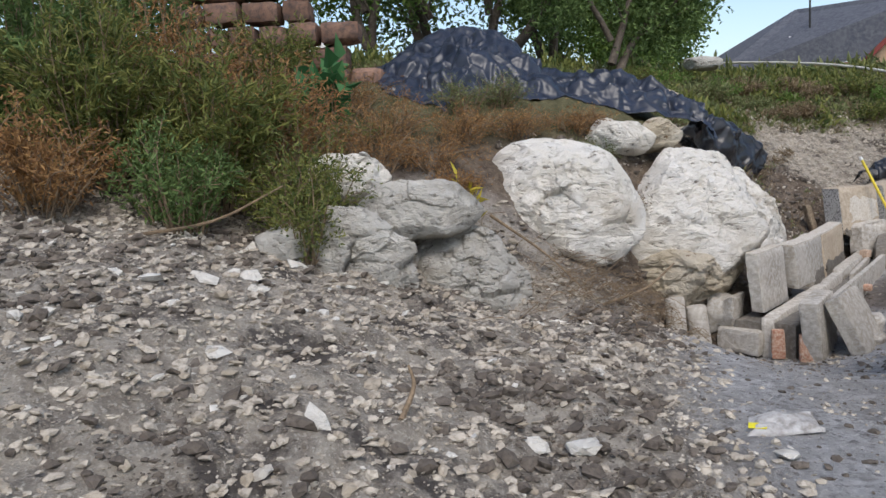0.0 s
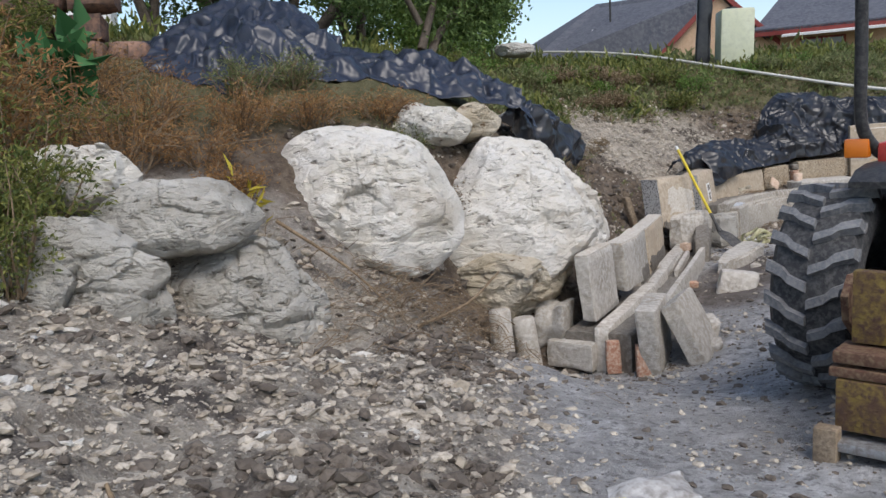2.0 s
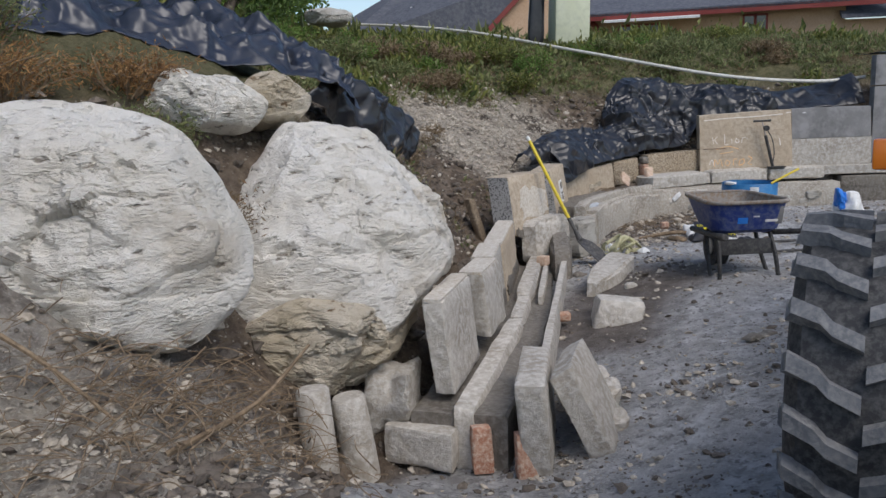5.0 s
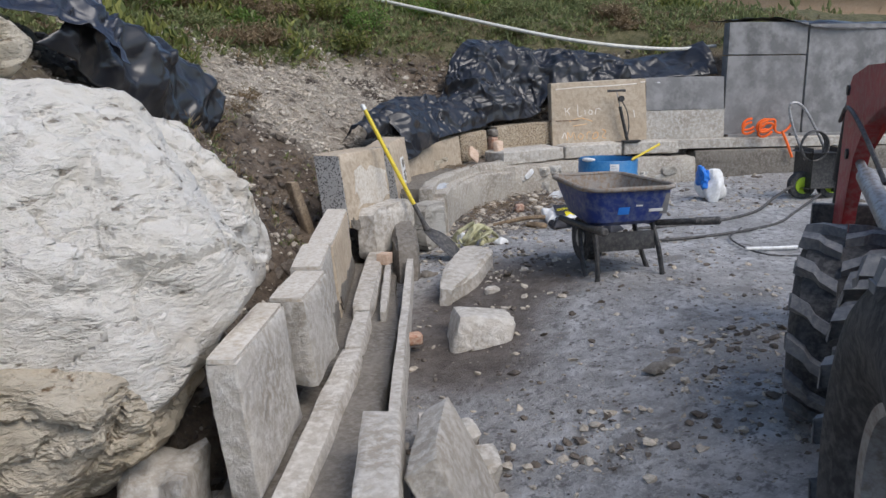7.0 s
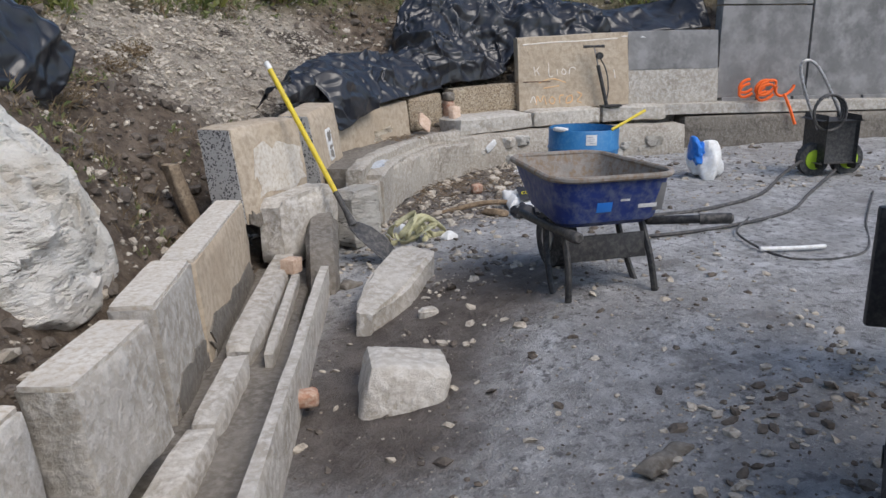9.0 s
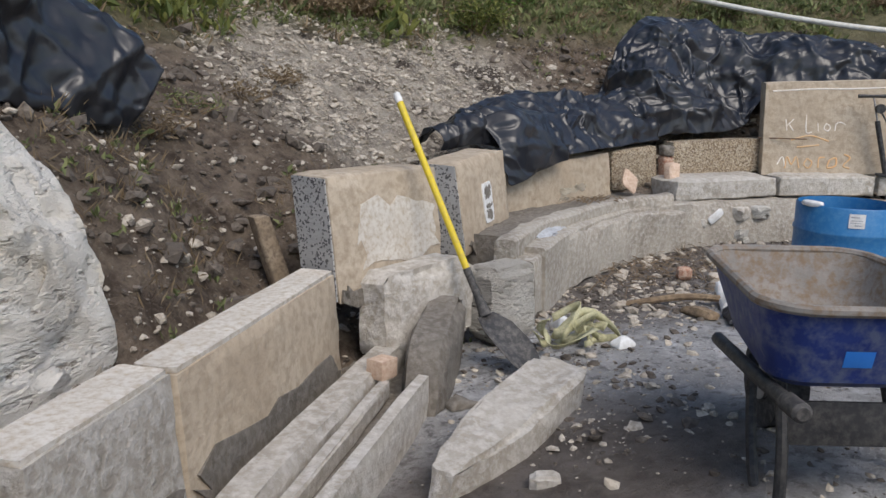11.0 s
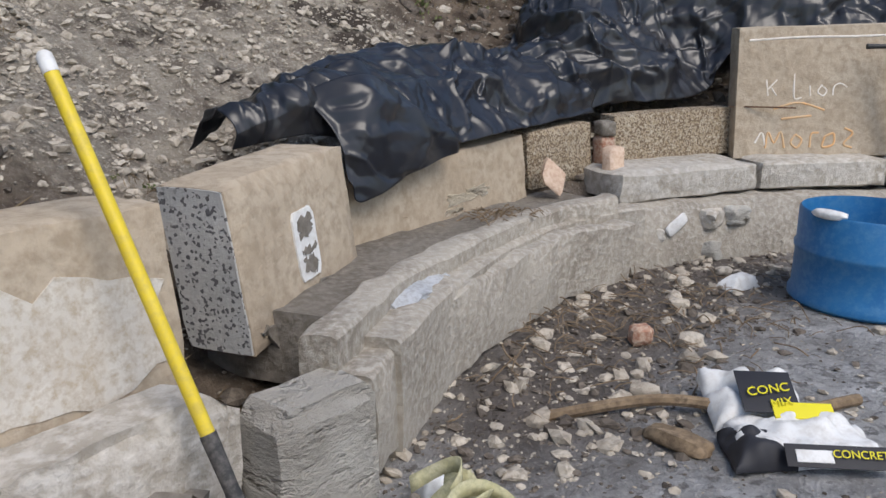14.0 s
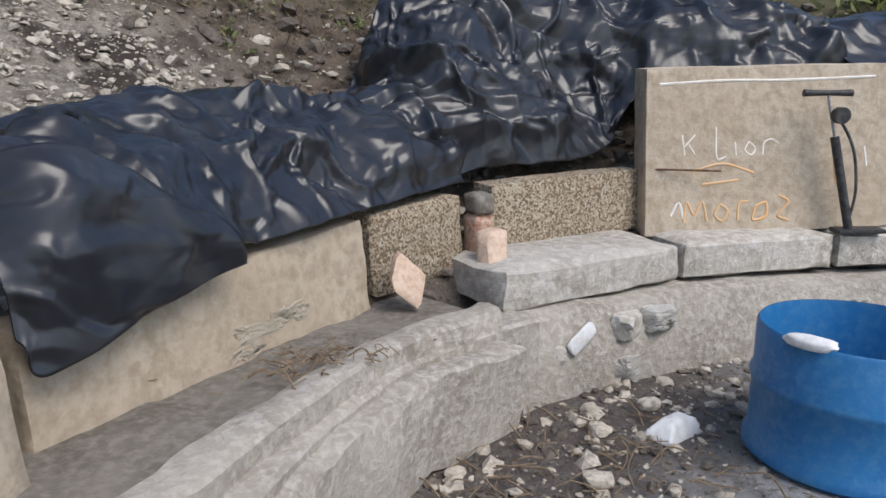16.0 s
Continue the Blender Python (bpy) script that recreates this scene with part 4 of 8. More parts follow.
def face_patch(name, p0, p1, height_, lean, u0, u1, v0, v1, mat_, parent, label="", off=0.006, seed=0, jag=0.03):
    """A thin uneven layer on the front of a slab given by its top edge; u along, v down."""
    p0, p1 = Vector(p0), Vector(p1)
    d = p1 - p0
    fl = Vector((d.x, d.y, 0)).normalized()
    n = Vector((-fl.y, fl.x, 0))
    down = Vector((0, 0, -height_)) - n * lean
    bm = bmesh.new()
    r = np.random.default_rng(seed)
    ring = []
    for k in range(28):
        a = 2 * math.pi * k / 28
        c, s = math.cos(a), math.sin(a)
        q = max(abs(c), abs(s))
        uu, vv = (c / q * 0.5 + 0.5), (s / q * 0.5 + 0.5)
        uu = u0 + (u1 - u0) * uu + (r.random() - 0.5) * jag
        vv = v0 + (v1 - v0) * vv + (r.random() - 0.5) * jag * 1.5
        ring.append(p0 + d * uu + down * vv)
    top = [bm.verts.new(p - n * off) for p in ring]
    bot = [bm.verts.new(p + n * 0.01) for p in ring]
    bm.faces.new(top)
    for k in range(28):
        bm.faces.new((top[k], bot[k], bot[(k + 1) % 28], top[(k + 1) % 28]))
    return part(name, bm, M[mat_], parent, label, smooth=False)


slabs = {o["label"]: o for o in scene.objects if o.get("label")}
pan1 = slabs["tall tan stone panel with a whitewashed patch"]
face_patch("lime_patch", (4.62, 9.54, 0.69), (5.26, 9.92, 0.68), 0.56, 0.08, 0.22, 0.93, 0.24, 0.74, "whitewash", pan1, "white lime patch", 0.003, 1, 0.09)
pan2 = slabs["tan stone panel with a tile set in its face"]
A2, B2 = (5.44, 10.10, 0.665), (5.98, 10.66, 0.686)
tile = face_patch("tile", A2, B2, 0.50, 0.08, 0.40, 0.58, 0.30, 0.74, "white", pan2, "old glazed tile with worn green print", 0.008, 2, 0.006)
for k, (v0, v1) in enumerate(((0.34, 0.46), (0.54, 0.57), (0.60, 0.70))):
    face_patch("print", A2, B2, 0.50, 0.08, 0.44, 0.55, v0, v1, "mortar", tile, "", 0.011, 3 + k, 0.03)
tanlow = slabs["low buff slab half covered by plastic"]
for k, (a, b, c, d) in enumerate(((0.50, 0.72, 0.52, 0.62), (0.48, 0.56, 0.70, 0.76), (0.63, 0.70, 0.50, 0.58))):
    face_patch("stain", (6.02, 10.78, 0.53), (7.165, 11.345, 0.58), 0.36, 0.05, a, b, c, d, "ochrerock", tanlow, "rust-brown stain", 0.003, 10 + k, 0.05)
# split ends with exposed aggregate
for p0, dv, h, ln, par in (((4.62, 9.54, 0.69), Vector((0.64, 0.38, 0)), 0.56, 0.08, pan1), ((5.44, 10.10, 0.665), Vector((0.54, 0.56, 0)), 0.50, 0.08, pan2)):
    fl = dv.normalized()
    n = Vector((-fl.y, fl.x, 0))
    bm = bmesh.new()
    block(bm, Vector(p0) - fl * 0.006 + n * 0.01 - Vector((0, 0, 0.012)), fl * 0.012, n * 0.21, Vector((0, 0, -h + 0.03)) - n * ln * 0.95, 5, 0.004, 0.003, 5)
    part("split_end", bm, M["aggregate"], par, "broken end showing dark aggregate")
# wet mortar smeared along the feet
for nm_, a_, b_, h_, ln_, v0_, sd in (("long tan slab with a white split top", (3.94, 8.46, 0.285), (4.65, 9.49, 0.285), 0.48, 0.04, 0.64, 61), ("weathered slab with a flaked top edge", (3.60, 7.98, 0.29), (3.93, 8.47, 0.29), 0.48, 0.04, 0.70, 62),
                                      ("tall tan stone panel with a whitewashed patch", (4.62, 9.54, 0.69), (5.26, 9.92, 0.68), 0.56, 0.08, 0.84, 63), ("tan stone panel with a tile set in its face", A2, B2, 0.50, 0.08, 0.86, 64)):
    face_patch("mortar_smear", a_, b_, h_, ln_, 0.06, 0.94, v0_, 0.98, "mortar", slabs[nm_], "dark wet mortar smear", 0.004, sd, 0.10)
# white split tops
TOPS = {3: "long tan slab with a white split top", 4: "weathered slab with a flaked top edge", 5: "short concrete slab standing on edge in mortar", 6: "thick weathered concrete slab standing on edge"}
for p0, p1, th, sd in (((3.94, 8.46, 0.285), (4.65, 9.49, 0.285), 0.17, 3), ((3.60, 7.98, 0.29), (3.93, 8.47, 0.29), 0.18, 4), ((3.165, 7.345, 0.34), (3.50, 7.74, 0.335), 0.17, 5), ((2.60, 6.73, 0.37), (3.04, 7.27, 0.365), 0.125, 6)):
    d = Vector(p1) - Vector(p0)
    n = Vector((-d.y, d.x, 0)).normalized()
    bm = bmesh.new()
    block(bm, Vector(p0) + n * 0.012 + d * 0.015 + Vector((0, 0, 0.012)), d * 0.97, n * (th - 0.024), Vector((0, 0, -0.022)), 7, 0.006, 0.003, sd)
    part("split_top", bm, M["whitewash"], slabs[TOPS[sd]], "pale split top face")

# chalk on the large panel
big = slabs["large tan panel with chalk scribbles leaning back"]
PB0, PB1 = Vector((8.66, 11.45, 1.11)), Vector((9.72, 10.88, 1.16))


def on_panel(u, v, off=-0.0035):
    d = PB1 - PB0
    fl = Vector((d.x, d.y, 0)).normalized()
    n = Vector((-fl.y, fl.x, 0))
    return PB0 + d * u + (Vector((0, 0, -0.74)) - n * 0.13) * v - n * off


def stroke(name, uv, w, mat_):
    bm = bmesh.new()
    pts = smooth_path([on_panel(*q) for q in uv], 5) if len(uv) > 2 else [on_panel(*q) for q in uv]
    tube(bm, pts, w, 6)
    part(name, bm, M[mat_], big, "chalk stroke")


for uv in ([(0.14, 0.40), (0.15, 0.52)], [(0.15, 0.47), (0.19, 0.40)], [(0.165, 0.46), (0.19, 0.52)], [(0.27, 0.36), (0.275, 0.54), (0.31, 0.54)], [(0.345, 0.45), (0.35, 0.53)], [(0.40, 0.45), (0.385, 0.50), (0.41, 0.53), (0.425, 0.49), (0.40, 0.45)], [(0.455, 0.53), (0.46, 0.46), (0.49, 0.44), (0.52, 0.47)]):
    stroke("white_scribble", uv, 0.0055, "chalk_white")
for uv in ([(0.05, 0.10), (0.30, 0.085), (0.55, 0.09), (0.90, 0.08)], [(0.94, 0.06), (0.99, 0.06)], [(0.10, 0.88), (0.13, 0.80), (0.15, 0.9)], [(0.86, 0.5), (0.87, 0.62)]):
    stroke("white_scribble", uv, 0.0065, "chalk_white")
for uv in ([(0.15, 0.92), (0.16, 0.80), (0.19, 0.88), (0.22, 0.80), (0.24, 0.92)], [(0.29, 0.82), (0.27, 0.88), (0.30, 0.92), (0.32, 0.86), (0.29, 0.82)], [(0.36, 0.92), (0.365, 0.82), (0.40, 0.81)], [(0.43, 0.84), (0.42, 0.92), (0.47, 0.90), (0.47, 0.82), (0.43, 0.84)], [(0.52, 0.78), (0.56, 0.82), (0.52, 0.9), (0.56, 0.93)], [(0.18, 0.62), (0.30, 0.58), (0.42, 0.64)], [(0.22, 0.70), (0.36, 0.68)], [(0.74, 0.6), (0.75, 0.72)]):
    stroke("orange_scribble", uv, 0.0075, "chalk_orange")
grey = slabs["grey concrete panel with two pale discs"]
for dz in (0.09, 0.20):
    bm = bmesh.new()
    c = Vector((9.74, 10.90, 1.165)) + Vector((0.86, -0.52, 0)) * 0.16 - Vector((0, 0, dz)) + Vector((-0.52, -0.86, 0)) * 0.004
    tube(bm, [c, c + Vector((-0.52, -0.86, 0)) * 0.006], 0.038, 18)
    part("disc", bm, M["white"], grey, "pale painted disc")

# ---- tall wall at the end of the yard ----
tall = thing("retaining_wall", (11.6, 9.8, 0), "tall grey concrete panel retaining wall", "wall", kind="structure")
wd = Vector((0.863, -0.505, 0))
wn_ = Vector((0.505, 0.863, 0))
w0 = Vector((10.62, 10.36, 0))
for k, (a, b, z0, z1) in enumerate(((0, 1.03, 0.45, 1.42), (0, 1.03, 1.43, 1.82), (1.05, 2.1, 0.45, 1.80), (2.12, 3.3, 0.45, 1.78), (3.32, 4.6, 0.45, 1.76), (4.62, 6.0, 0.4, 1.74), (6.02, 9.0, 0.3, 1.72))):
    bm = bmesh.new()
    block(bm, w0 + wd * a + Vector((0, 0, z0)), wd * (b - a), wn_ * 0.16 + Vector((0, 0, 0)), Vector((0, 0, z1 - z0)), 5, 0.006, 0.004, k)
    part("panel", bm, M["wallgrey"], tall)
for k in range(5):
    bm = bmesh.new()
    block(bm, w0 + wd * (0.05 + k * 0.42) - wn_ * 0.03 + Vector((0, 0, 0.33)), wd * 0.4, wn_ * 0.18, Vector((0, 0, 0.13)), 3, 0.01, 0.006, 40 + k)
    part("course_stone", bm, M["wallgrey"], tall)
bm = bmesh.new()
block(bm, w0 - wd * 0.9 - wn_ * 0.18 + Vector((0, 0, 0.30)), wd * 9.5, wn_ * 0.34, Vector((0, 0, 0.12)), 12, 0.012, 0.01, 50)
part("ledge", bm, M["concrete"], tall, "concrete ledge")
bm = bmesh.new()
block(bm, w0 - wd * 0.45 - wn_ * 0.22 + Vector((0, 0, -0.12)), wd * 9.0, wn_ * 0.3, Vector((0, 0, 0.41)), 10, 0.02, 0.008, 51)
part("base", bm, M["mortar"], tall, "plastered lower wall")

# ---- ledge under the panels ----
G = "concrete ledge blocks"
for k, (a, b) in enumerate((((7.62, 11.12, 0.385), (8.55, 11.08, 0.40)), ((8.56, 11.08, 0.40), (9.30, 10.84, 0.415)), ((9.31, 10.84, 0.415), (9.95, 10.50, 0.42)))):
    edge_block("ledge_block", a, b, 0.46, 0.17, "concrete", "rough pale concrete ledge block", "ledge", G, seed=60 + k, chip=0.02, rough=0.01)
rub = thing("rubble_wall", (8.6, 11.0, -0.1), "mortared rubble face below the ledge", "wall", kind="structure")
rs = random.Random(5)
for k in range(14):
    t = rs.random()
    a = Vector((7.75, 11.03, 0)).lerp(Vector((8.7, 10.93, 0)), t * 2) if t < 0.5 else Vector((8.7, 10.93, 0)).lerp(Vector((9.8, 10.38, 0)), t * 2 - 1)
    z = rs.uniform(-0.08, 0.15)
    bm = bmesh.new()
    s = rs.uniform(0.06, 0.11)
    lump(bm, (a.x, a.y + 0.01, z), (s, s * 0.6, s * 0.6), rs.uniform(-0.5, 0.5), k, 3, 0.3, 0.9)
    part("stone", bm, M["greyrock" if k % 3 else "concrete"], rub)


# ---- curved kerb ----
kerb = thing("curved_kerb", (6.4, 10.4, -0.1), "curved cast concrete kerb of the seat wall", "kerb", kind="structure")


def sweep(bm, pts, profile, seed=0, rough=0.014):
    """A profile of (out, z) swept along a flat path; out points to the yard."""
    pts = [Vector(p) for p in pts]
    rings = []
    for i, p in enumerate(pts):
        d = (pts[min(i + 1, len(pts) - 1)] - pts[max(i - 1, 0)])
        n = Vector((d.y, -d.x, 0)).normalized()
        rings.append([bm.verts.new(p + n * o + Vector((0, 0, z))) for o, z in profile])
    k = len(profile)
    for a, b in zip(rings, rings[1:]):
        for j in range(k):
            bm.faces.new((a[j], a[(j + 1) % k], b[(j + 1) % k], b[j]))
    bm.faces.new(rings[0])
    bm.faces.new(rings[-1][::-1])
    arr = np.array([list(v.co) for v in bm.verts])
    ns = [vnoise(arr, 9.0, seed + q, 3) * rough for q in range(3)]
    for v, a, b, c in zip(bm.verts, *ns):
        v.co += Vector((a, b, c))
    return bm


bm = bmesh.new()
sweep(bm, smooth_path([(7.60, 10.99, 0), (8.2, 10.97, 0), (8.75, 10.87, 0), (9.3, 10.62, 0), (9.95, 10.26, 0)], 10), [(0.0, -0.25), (0.02, -0.1), (0.0, 0.05), (-0.02, 0.15), (-0.05, 0.215), (-0.12, 0.228), (-0.3, 0.222), (-0.3, -0.25)], 14, 0.022)
part("plaster_face", bm, M["kerbstone"], rub, "rough plastered concrete face")
line = [(5.86, 9.86, 0), (6.15, 10.17, 0), (6.50, 10.48, 0), (6.85, 10.73, 0), (7.15, 10.88, 0), (7.42, 10.96, 0), (7.68, 10.99, 0)]
path = smooth_path(line, 8)
prof = lambda w, z1, z0, off=0.0: [(off, z0), (off + 0.004, (z0 + z1) / 2), (off, z1 - 0.012), (off - 0.012, z1), (off - w / 2, z1 + 0.004), (off - w + 0.012, z1), (off - w, z1 - 0.012), (off - w, z0)]
bm = bmesh.new()
sweep(bm, path, prof(0.15, 0.235, -0.2), 1, 0.010)
part("front_kerb", bm, M["kerbstone"], kerb, "smooth-faced front kerb")
line2 = [(5.50, 9.93, 0), (5.86, 10.32, 0), (6.25, 10.62, 0), (6.62, 10.86, 0), (7.0, 11.06, 0), (7.45, 11.17, 0)]
path2 = smooth_path(line2, 8)
bm = bmesh.new()
sweep(bm, path2, prof(0.11, 0.305, -0.1, 0.20), 2, 0.014)
part("back_kerb", bm, M["kerbstone"], kerb, "rough back kerb")
bm = bmesh.new()
sweep(bm, path2, prof(0.14, 0.205, -0.1, 0.30), 4, 0.03)
part("kerb_core", bm, M["kerbstone"], kerb, "rough concrete fill between the kerbs")
bm = bmesh.new()
sweep(bm, path2[3:], prof(0.42, 0.268, 0.05, 0.10), 3, 0.02)
part("mortar_bed", bm, M["mortar"], kerb, "damp mortar bed")
bm = bmesh.new()
block(bm, (5.98, 10.06, 0.17), Vector((0.30, 0.28, 0.02)), Vector((-0.09, 0.10, 0.06)), (0, 0, 0.055), 10, 0.02, 0.02, 3, 0.06)
part("filler", bm, M["bluegrey"], kerb, "bluish fresh concrete patch")

# ---- kerb row in front of the slabs ----
G = "edging stones of the lower course"
bm = bmesh.new()
sweep(bm, smooth_path([(2.66, 6.52, 0), (3.2, 7.13, 0), (3.62, 7.68, 0), (4.03, 8.22, 0), (4.45, 8.86, 0), (4.9, 9.5, 0)], 6), prof(0.5, -0.17, -0.5, 0.16), 8, 0.02)
solo("mortar_trough", bm, M["mortar"], "grey mortar bed between two rows of stone", "mortar bed", kind="structure")
edge_block("kerb_stone", (2.66, 6.50, -0.13), (3.70, 7.74, -0.09), 0.13, 0.36, "concrete", "long narrow concrete kerb stone", "kerb stone", G, seed=21, chip=0.018, rough=0.01, bite=0.02)
edge_block("kerb_stone", (3.70, 7.76, -0.09), (4.06, 8.24, -0.08), 0.11, 0.34, "concrete", "broken length of concrete kerb", "kerb stone", G, seed=22, chip=0.018, rough=0.01, bite=0.03)
edge_block("kerb_stone", (4.10, 8.30, -0.07), (5.02, 9.56, -0.06), 0.14, 0.28, "concrete", "flat pale kerb slab lying in mortar", "kerb stone", G, seed=23, chip=0.02, rough=0.012, bite=0.03)
edge_block("kerb_stone", (3.27, 6.79, -0.05), (4.91, 9.02, -0.04), 0.055, 0.34, "concrete", "long thin stone plank set on edge", "kerb stone", G, seed=24, chip=0.008, rough=0.006, bite=0.02, cuts=10)
edge_block("stone_strip", (4.15, 8.22, -0.10), (4.78, 9.12, -0.08), 0.05, 0.08, "concrete", "thin broken strip of stone", "stone strip", seed=25, chip=0.008)
bm = bmesh.new()
block(bm, (4.74, 9.12, -0.09), (0.085, 0.045, 0), (-0.05, 0.075, 0), (0, 0, 0.085), 3, 0.006, 0.003, 2)
solo("brick_piece", bm, M["paleclay"], "cut piece of pale clay brick", "brick")
bm = bmesh.new()
block(bm, (4.93, 8.95, -0.3), (0.30, 0.50, 0.10), (-0.16, 0.10, 0), (0.06, 0.10, 0.34), 6, 0.03, 0.015, 3, 0.05)
solo("mortar_wedge", bm, M["mortar"], "sloping wedge of wet mortar at the wall's bend", "mortar", kind="structure")

# ---- first stones of the wall ----
G = "loose blocks at the wall's near end"
bm = bmesh.new()
block(bm, (2.73, 6.27, 0.05), (0.125, -0.10, 0), (0.37, 0.53, 0.0), (0.06, 0.03, -0.50), 7, 0.012, 0.005, 31)
solo("stone_block", bm, M["concrete"], "white-topped concrete block standing on end", "stone block", G)
bm = bmesh.new()
block(bm, (2.94, 6.30, 0.02), (0.33, 0.36, 0.02), (0.11, -0.05, 0.07), (0.21, -0.1, -0.47), 7, 0.016, 0.006, 32)
solo("stone_block", bm, M["concrete"], "concrete block leaning against an upright one", "stone block", G)
bm = bmesh.new()
block(bm, (2.27, 6.80, -0.45), (0.24, -0.31, 0), (0.33, 0.34, 0.0), (0, 0, 0.21), 7, 0.012, 0.006, 33)
solo("stone_block", bm, M["concrete"], "low concrete block lying flat", "stone block", G)
for k, (x, y, r, h, lx) in enumerate(((1.92, 6.72, 0.085, 0.36, -0.02), (2.14, 6.76, 0.09, 0.34, -0.05))):
    bm = bmesh.new()
    tube(bm, [(x + lx * t, y + 0.03 * t, gz(x, y) - 0.1 + (h + 0.1) * t) for t in (0, 0.3, 0.6, 0.97, 1)], [r, r, r * 0.98, r * 0.95, r * 0.85], 18)
    solo("stone_cylinder", bm, M["concrete"], "short round concrete core set upright", "concrete core", G)
for k, (x, y, z, a, ex, ez) in enumerate(((2.60, 6.43, -0.45, 0.1, 0.10, 0.24), (2.76, 6.27, -0.46, 0.0, 0.10, 0.24), (2.28, 6.98, -0.35, 0.3, 0.15, 0.09), (2.38, 7.05, -0.22, 0.5, 0.12, 0.12), (2.34, 7.1, -0.13, 0.2, 0.1, 0.11))):
    bm = bmesh.new()
    block(bm, (x, y, z), (ex * math.cos(a), -ex * math.sin(a) * 0.5 - 0.03, 0), (0.02, 0.07, 0.0), (0.0, 0.02, ez), 4, 0.008, 0.004, 70 + k)
    solo("brick", bm, M["brick"], "worn red brick wedged beside the blocks", "brick", "bricks at the wall's near end")
for k, (x, y, z, s) in enumerate(((3.42, 6.62, -0.28, (0.17, 0.11, 0.1)), (3.36, 6.42, -0.36, (0.12, 0.09, 0.09)), (3.62, 6.95, -0.3, (0.12, 0.1, 0.06)))):
    bm = bmesh.new()
    block(bm, (x - s[0], y - s[1] * 0.4, z - s[2]), (s[0] * 1.5, -s[1] * 0.9, 0.03), (s[0] * 0.5, s[1] * 1.5, 0.02), (0.03, -0.02, s[2] * 1.7), 6, 0.016, 0.012, 80 + k, 0.05)
    solo("stone_block", bm, M["concrete"], "rough grey block lying loose in the yard", "stone block", "loose blocks in the yard")
bm = bmesh.new()
block(bm, (4.20, 7.70, -0.36), (0.28, -0.18, -0.03), (0.16, 0.27, -0.03), (0.12, 0.04, 0.31), 7, 0.016, 0.008, 84, 0.05)
solo("stone_block", bm, M["concrete"], "squared grey block tilted on the damp yard", "stone block", "loose blocks in the yard")
bm = bmesh.new()
lump(bm, (2.40, 6.95, -0.16), (0.20, 0.14, 0.20), 0.9, 77, 4, 0.35, 0.6)
solo("concrete_lump", bm, M["concrete"], "grey concrete lump between boulder and slab", "concrete", angle=30)
edge_block("stone_plank", (3.34, 6.62, -0.2), (3.62, 7.05, -0.18), 0.07, 0.16, "concrete", "short stone offcut beside the wall", "stone offcut", seed=88)
bm = bmesh.new()
block(bm, (4.62, 8.46, -0.25), (0.76, 0.56, 0.08), (0.14, -0.20, -0.02), (0.03, 0.04, 0.17), 9, 0.022, 0.012, 90, 0.07)
tip_at, slab_dir = Vector((4.69, 8.36, -0.17)), Vector((0.805, 0.593, 0))
for v in bm.verts:
    along = (v.co - tip_at).dot(slab_dir)
    keep = 0.35 + 0.65 * min(1.0, max(0.0, along / 0.42))
    axis = tip_at + slab_dir * along
    v.co.x, v.co.y = axis.x + (v.co.x - axis.x) * keep, axis.y + (v.co.y - axis.y) * keep
solo("stone_slab", bm, M["concrete"], "long pointed pale slab lying against the wall", "stone slab", "loose blocks in the yard")
for x, y, z, s, sd in ((4.98, 8.28, -0.12, 0.06, 1), (4.05, 7.9, -0.15, 0.07, 2)):
    bm = bmesh.new()
    block(bm, (x, y, z - s), (s * 1.6, -s * 0.5, 0), (s * 0.4, s, 0), (0, 0, s * 0.9), 4, 0.01, 0.006, sd)
    solo("stone_piece", bm, M["concrete" if sd == 1 else "brick"], "small stone fragment on the damp ground", "stone")
# two rough stones at the bend
bm = bmesh.new()
block(bm, (4.87, 9.42, -0.14), (0.50, 0.20, 0.02), (-0.12, 0.14, 0), (0.0, 0.02, 0.40), 7, 0.035, 0.015, 95, 0.06)
solo("rough_stone", bm, M["concrete"], "rough broken concrete lump at the wall's bend", "stone", "rough stones at the bend")
bm = bmesh.new()
block(bm, (5.44, 9.55, -0.16), (0.30, 0.13, 0.0), (-0.08, 0.17, 0), (0.0, 0.03, 0.37), 7, 0.03, 0.01, 96, 0.04)
solo("rough_stone", bm, M["greyrock"], "squat grey stone beside the curved kerb", "stone", "rough stones at the bend")
# filling behind and wood wedge
bm = bmesh.new()
block(bm, (4.47, 9.78, 0.06), (0.085, 0.035, 0), (-0.03, 0.07, 0.0), (-0.12, 0.03, 0.42), 4, 0.008, 0.004, 97)
solo("wood_offcut", bm, M["wood"], "short weathered board leaning behind the wall", "board")
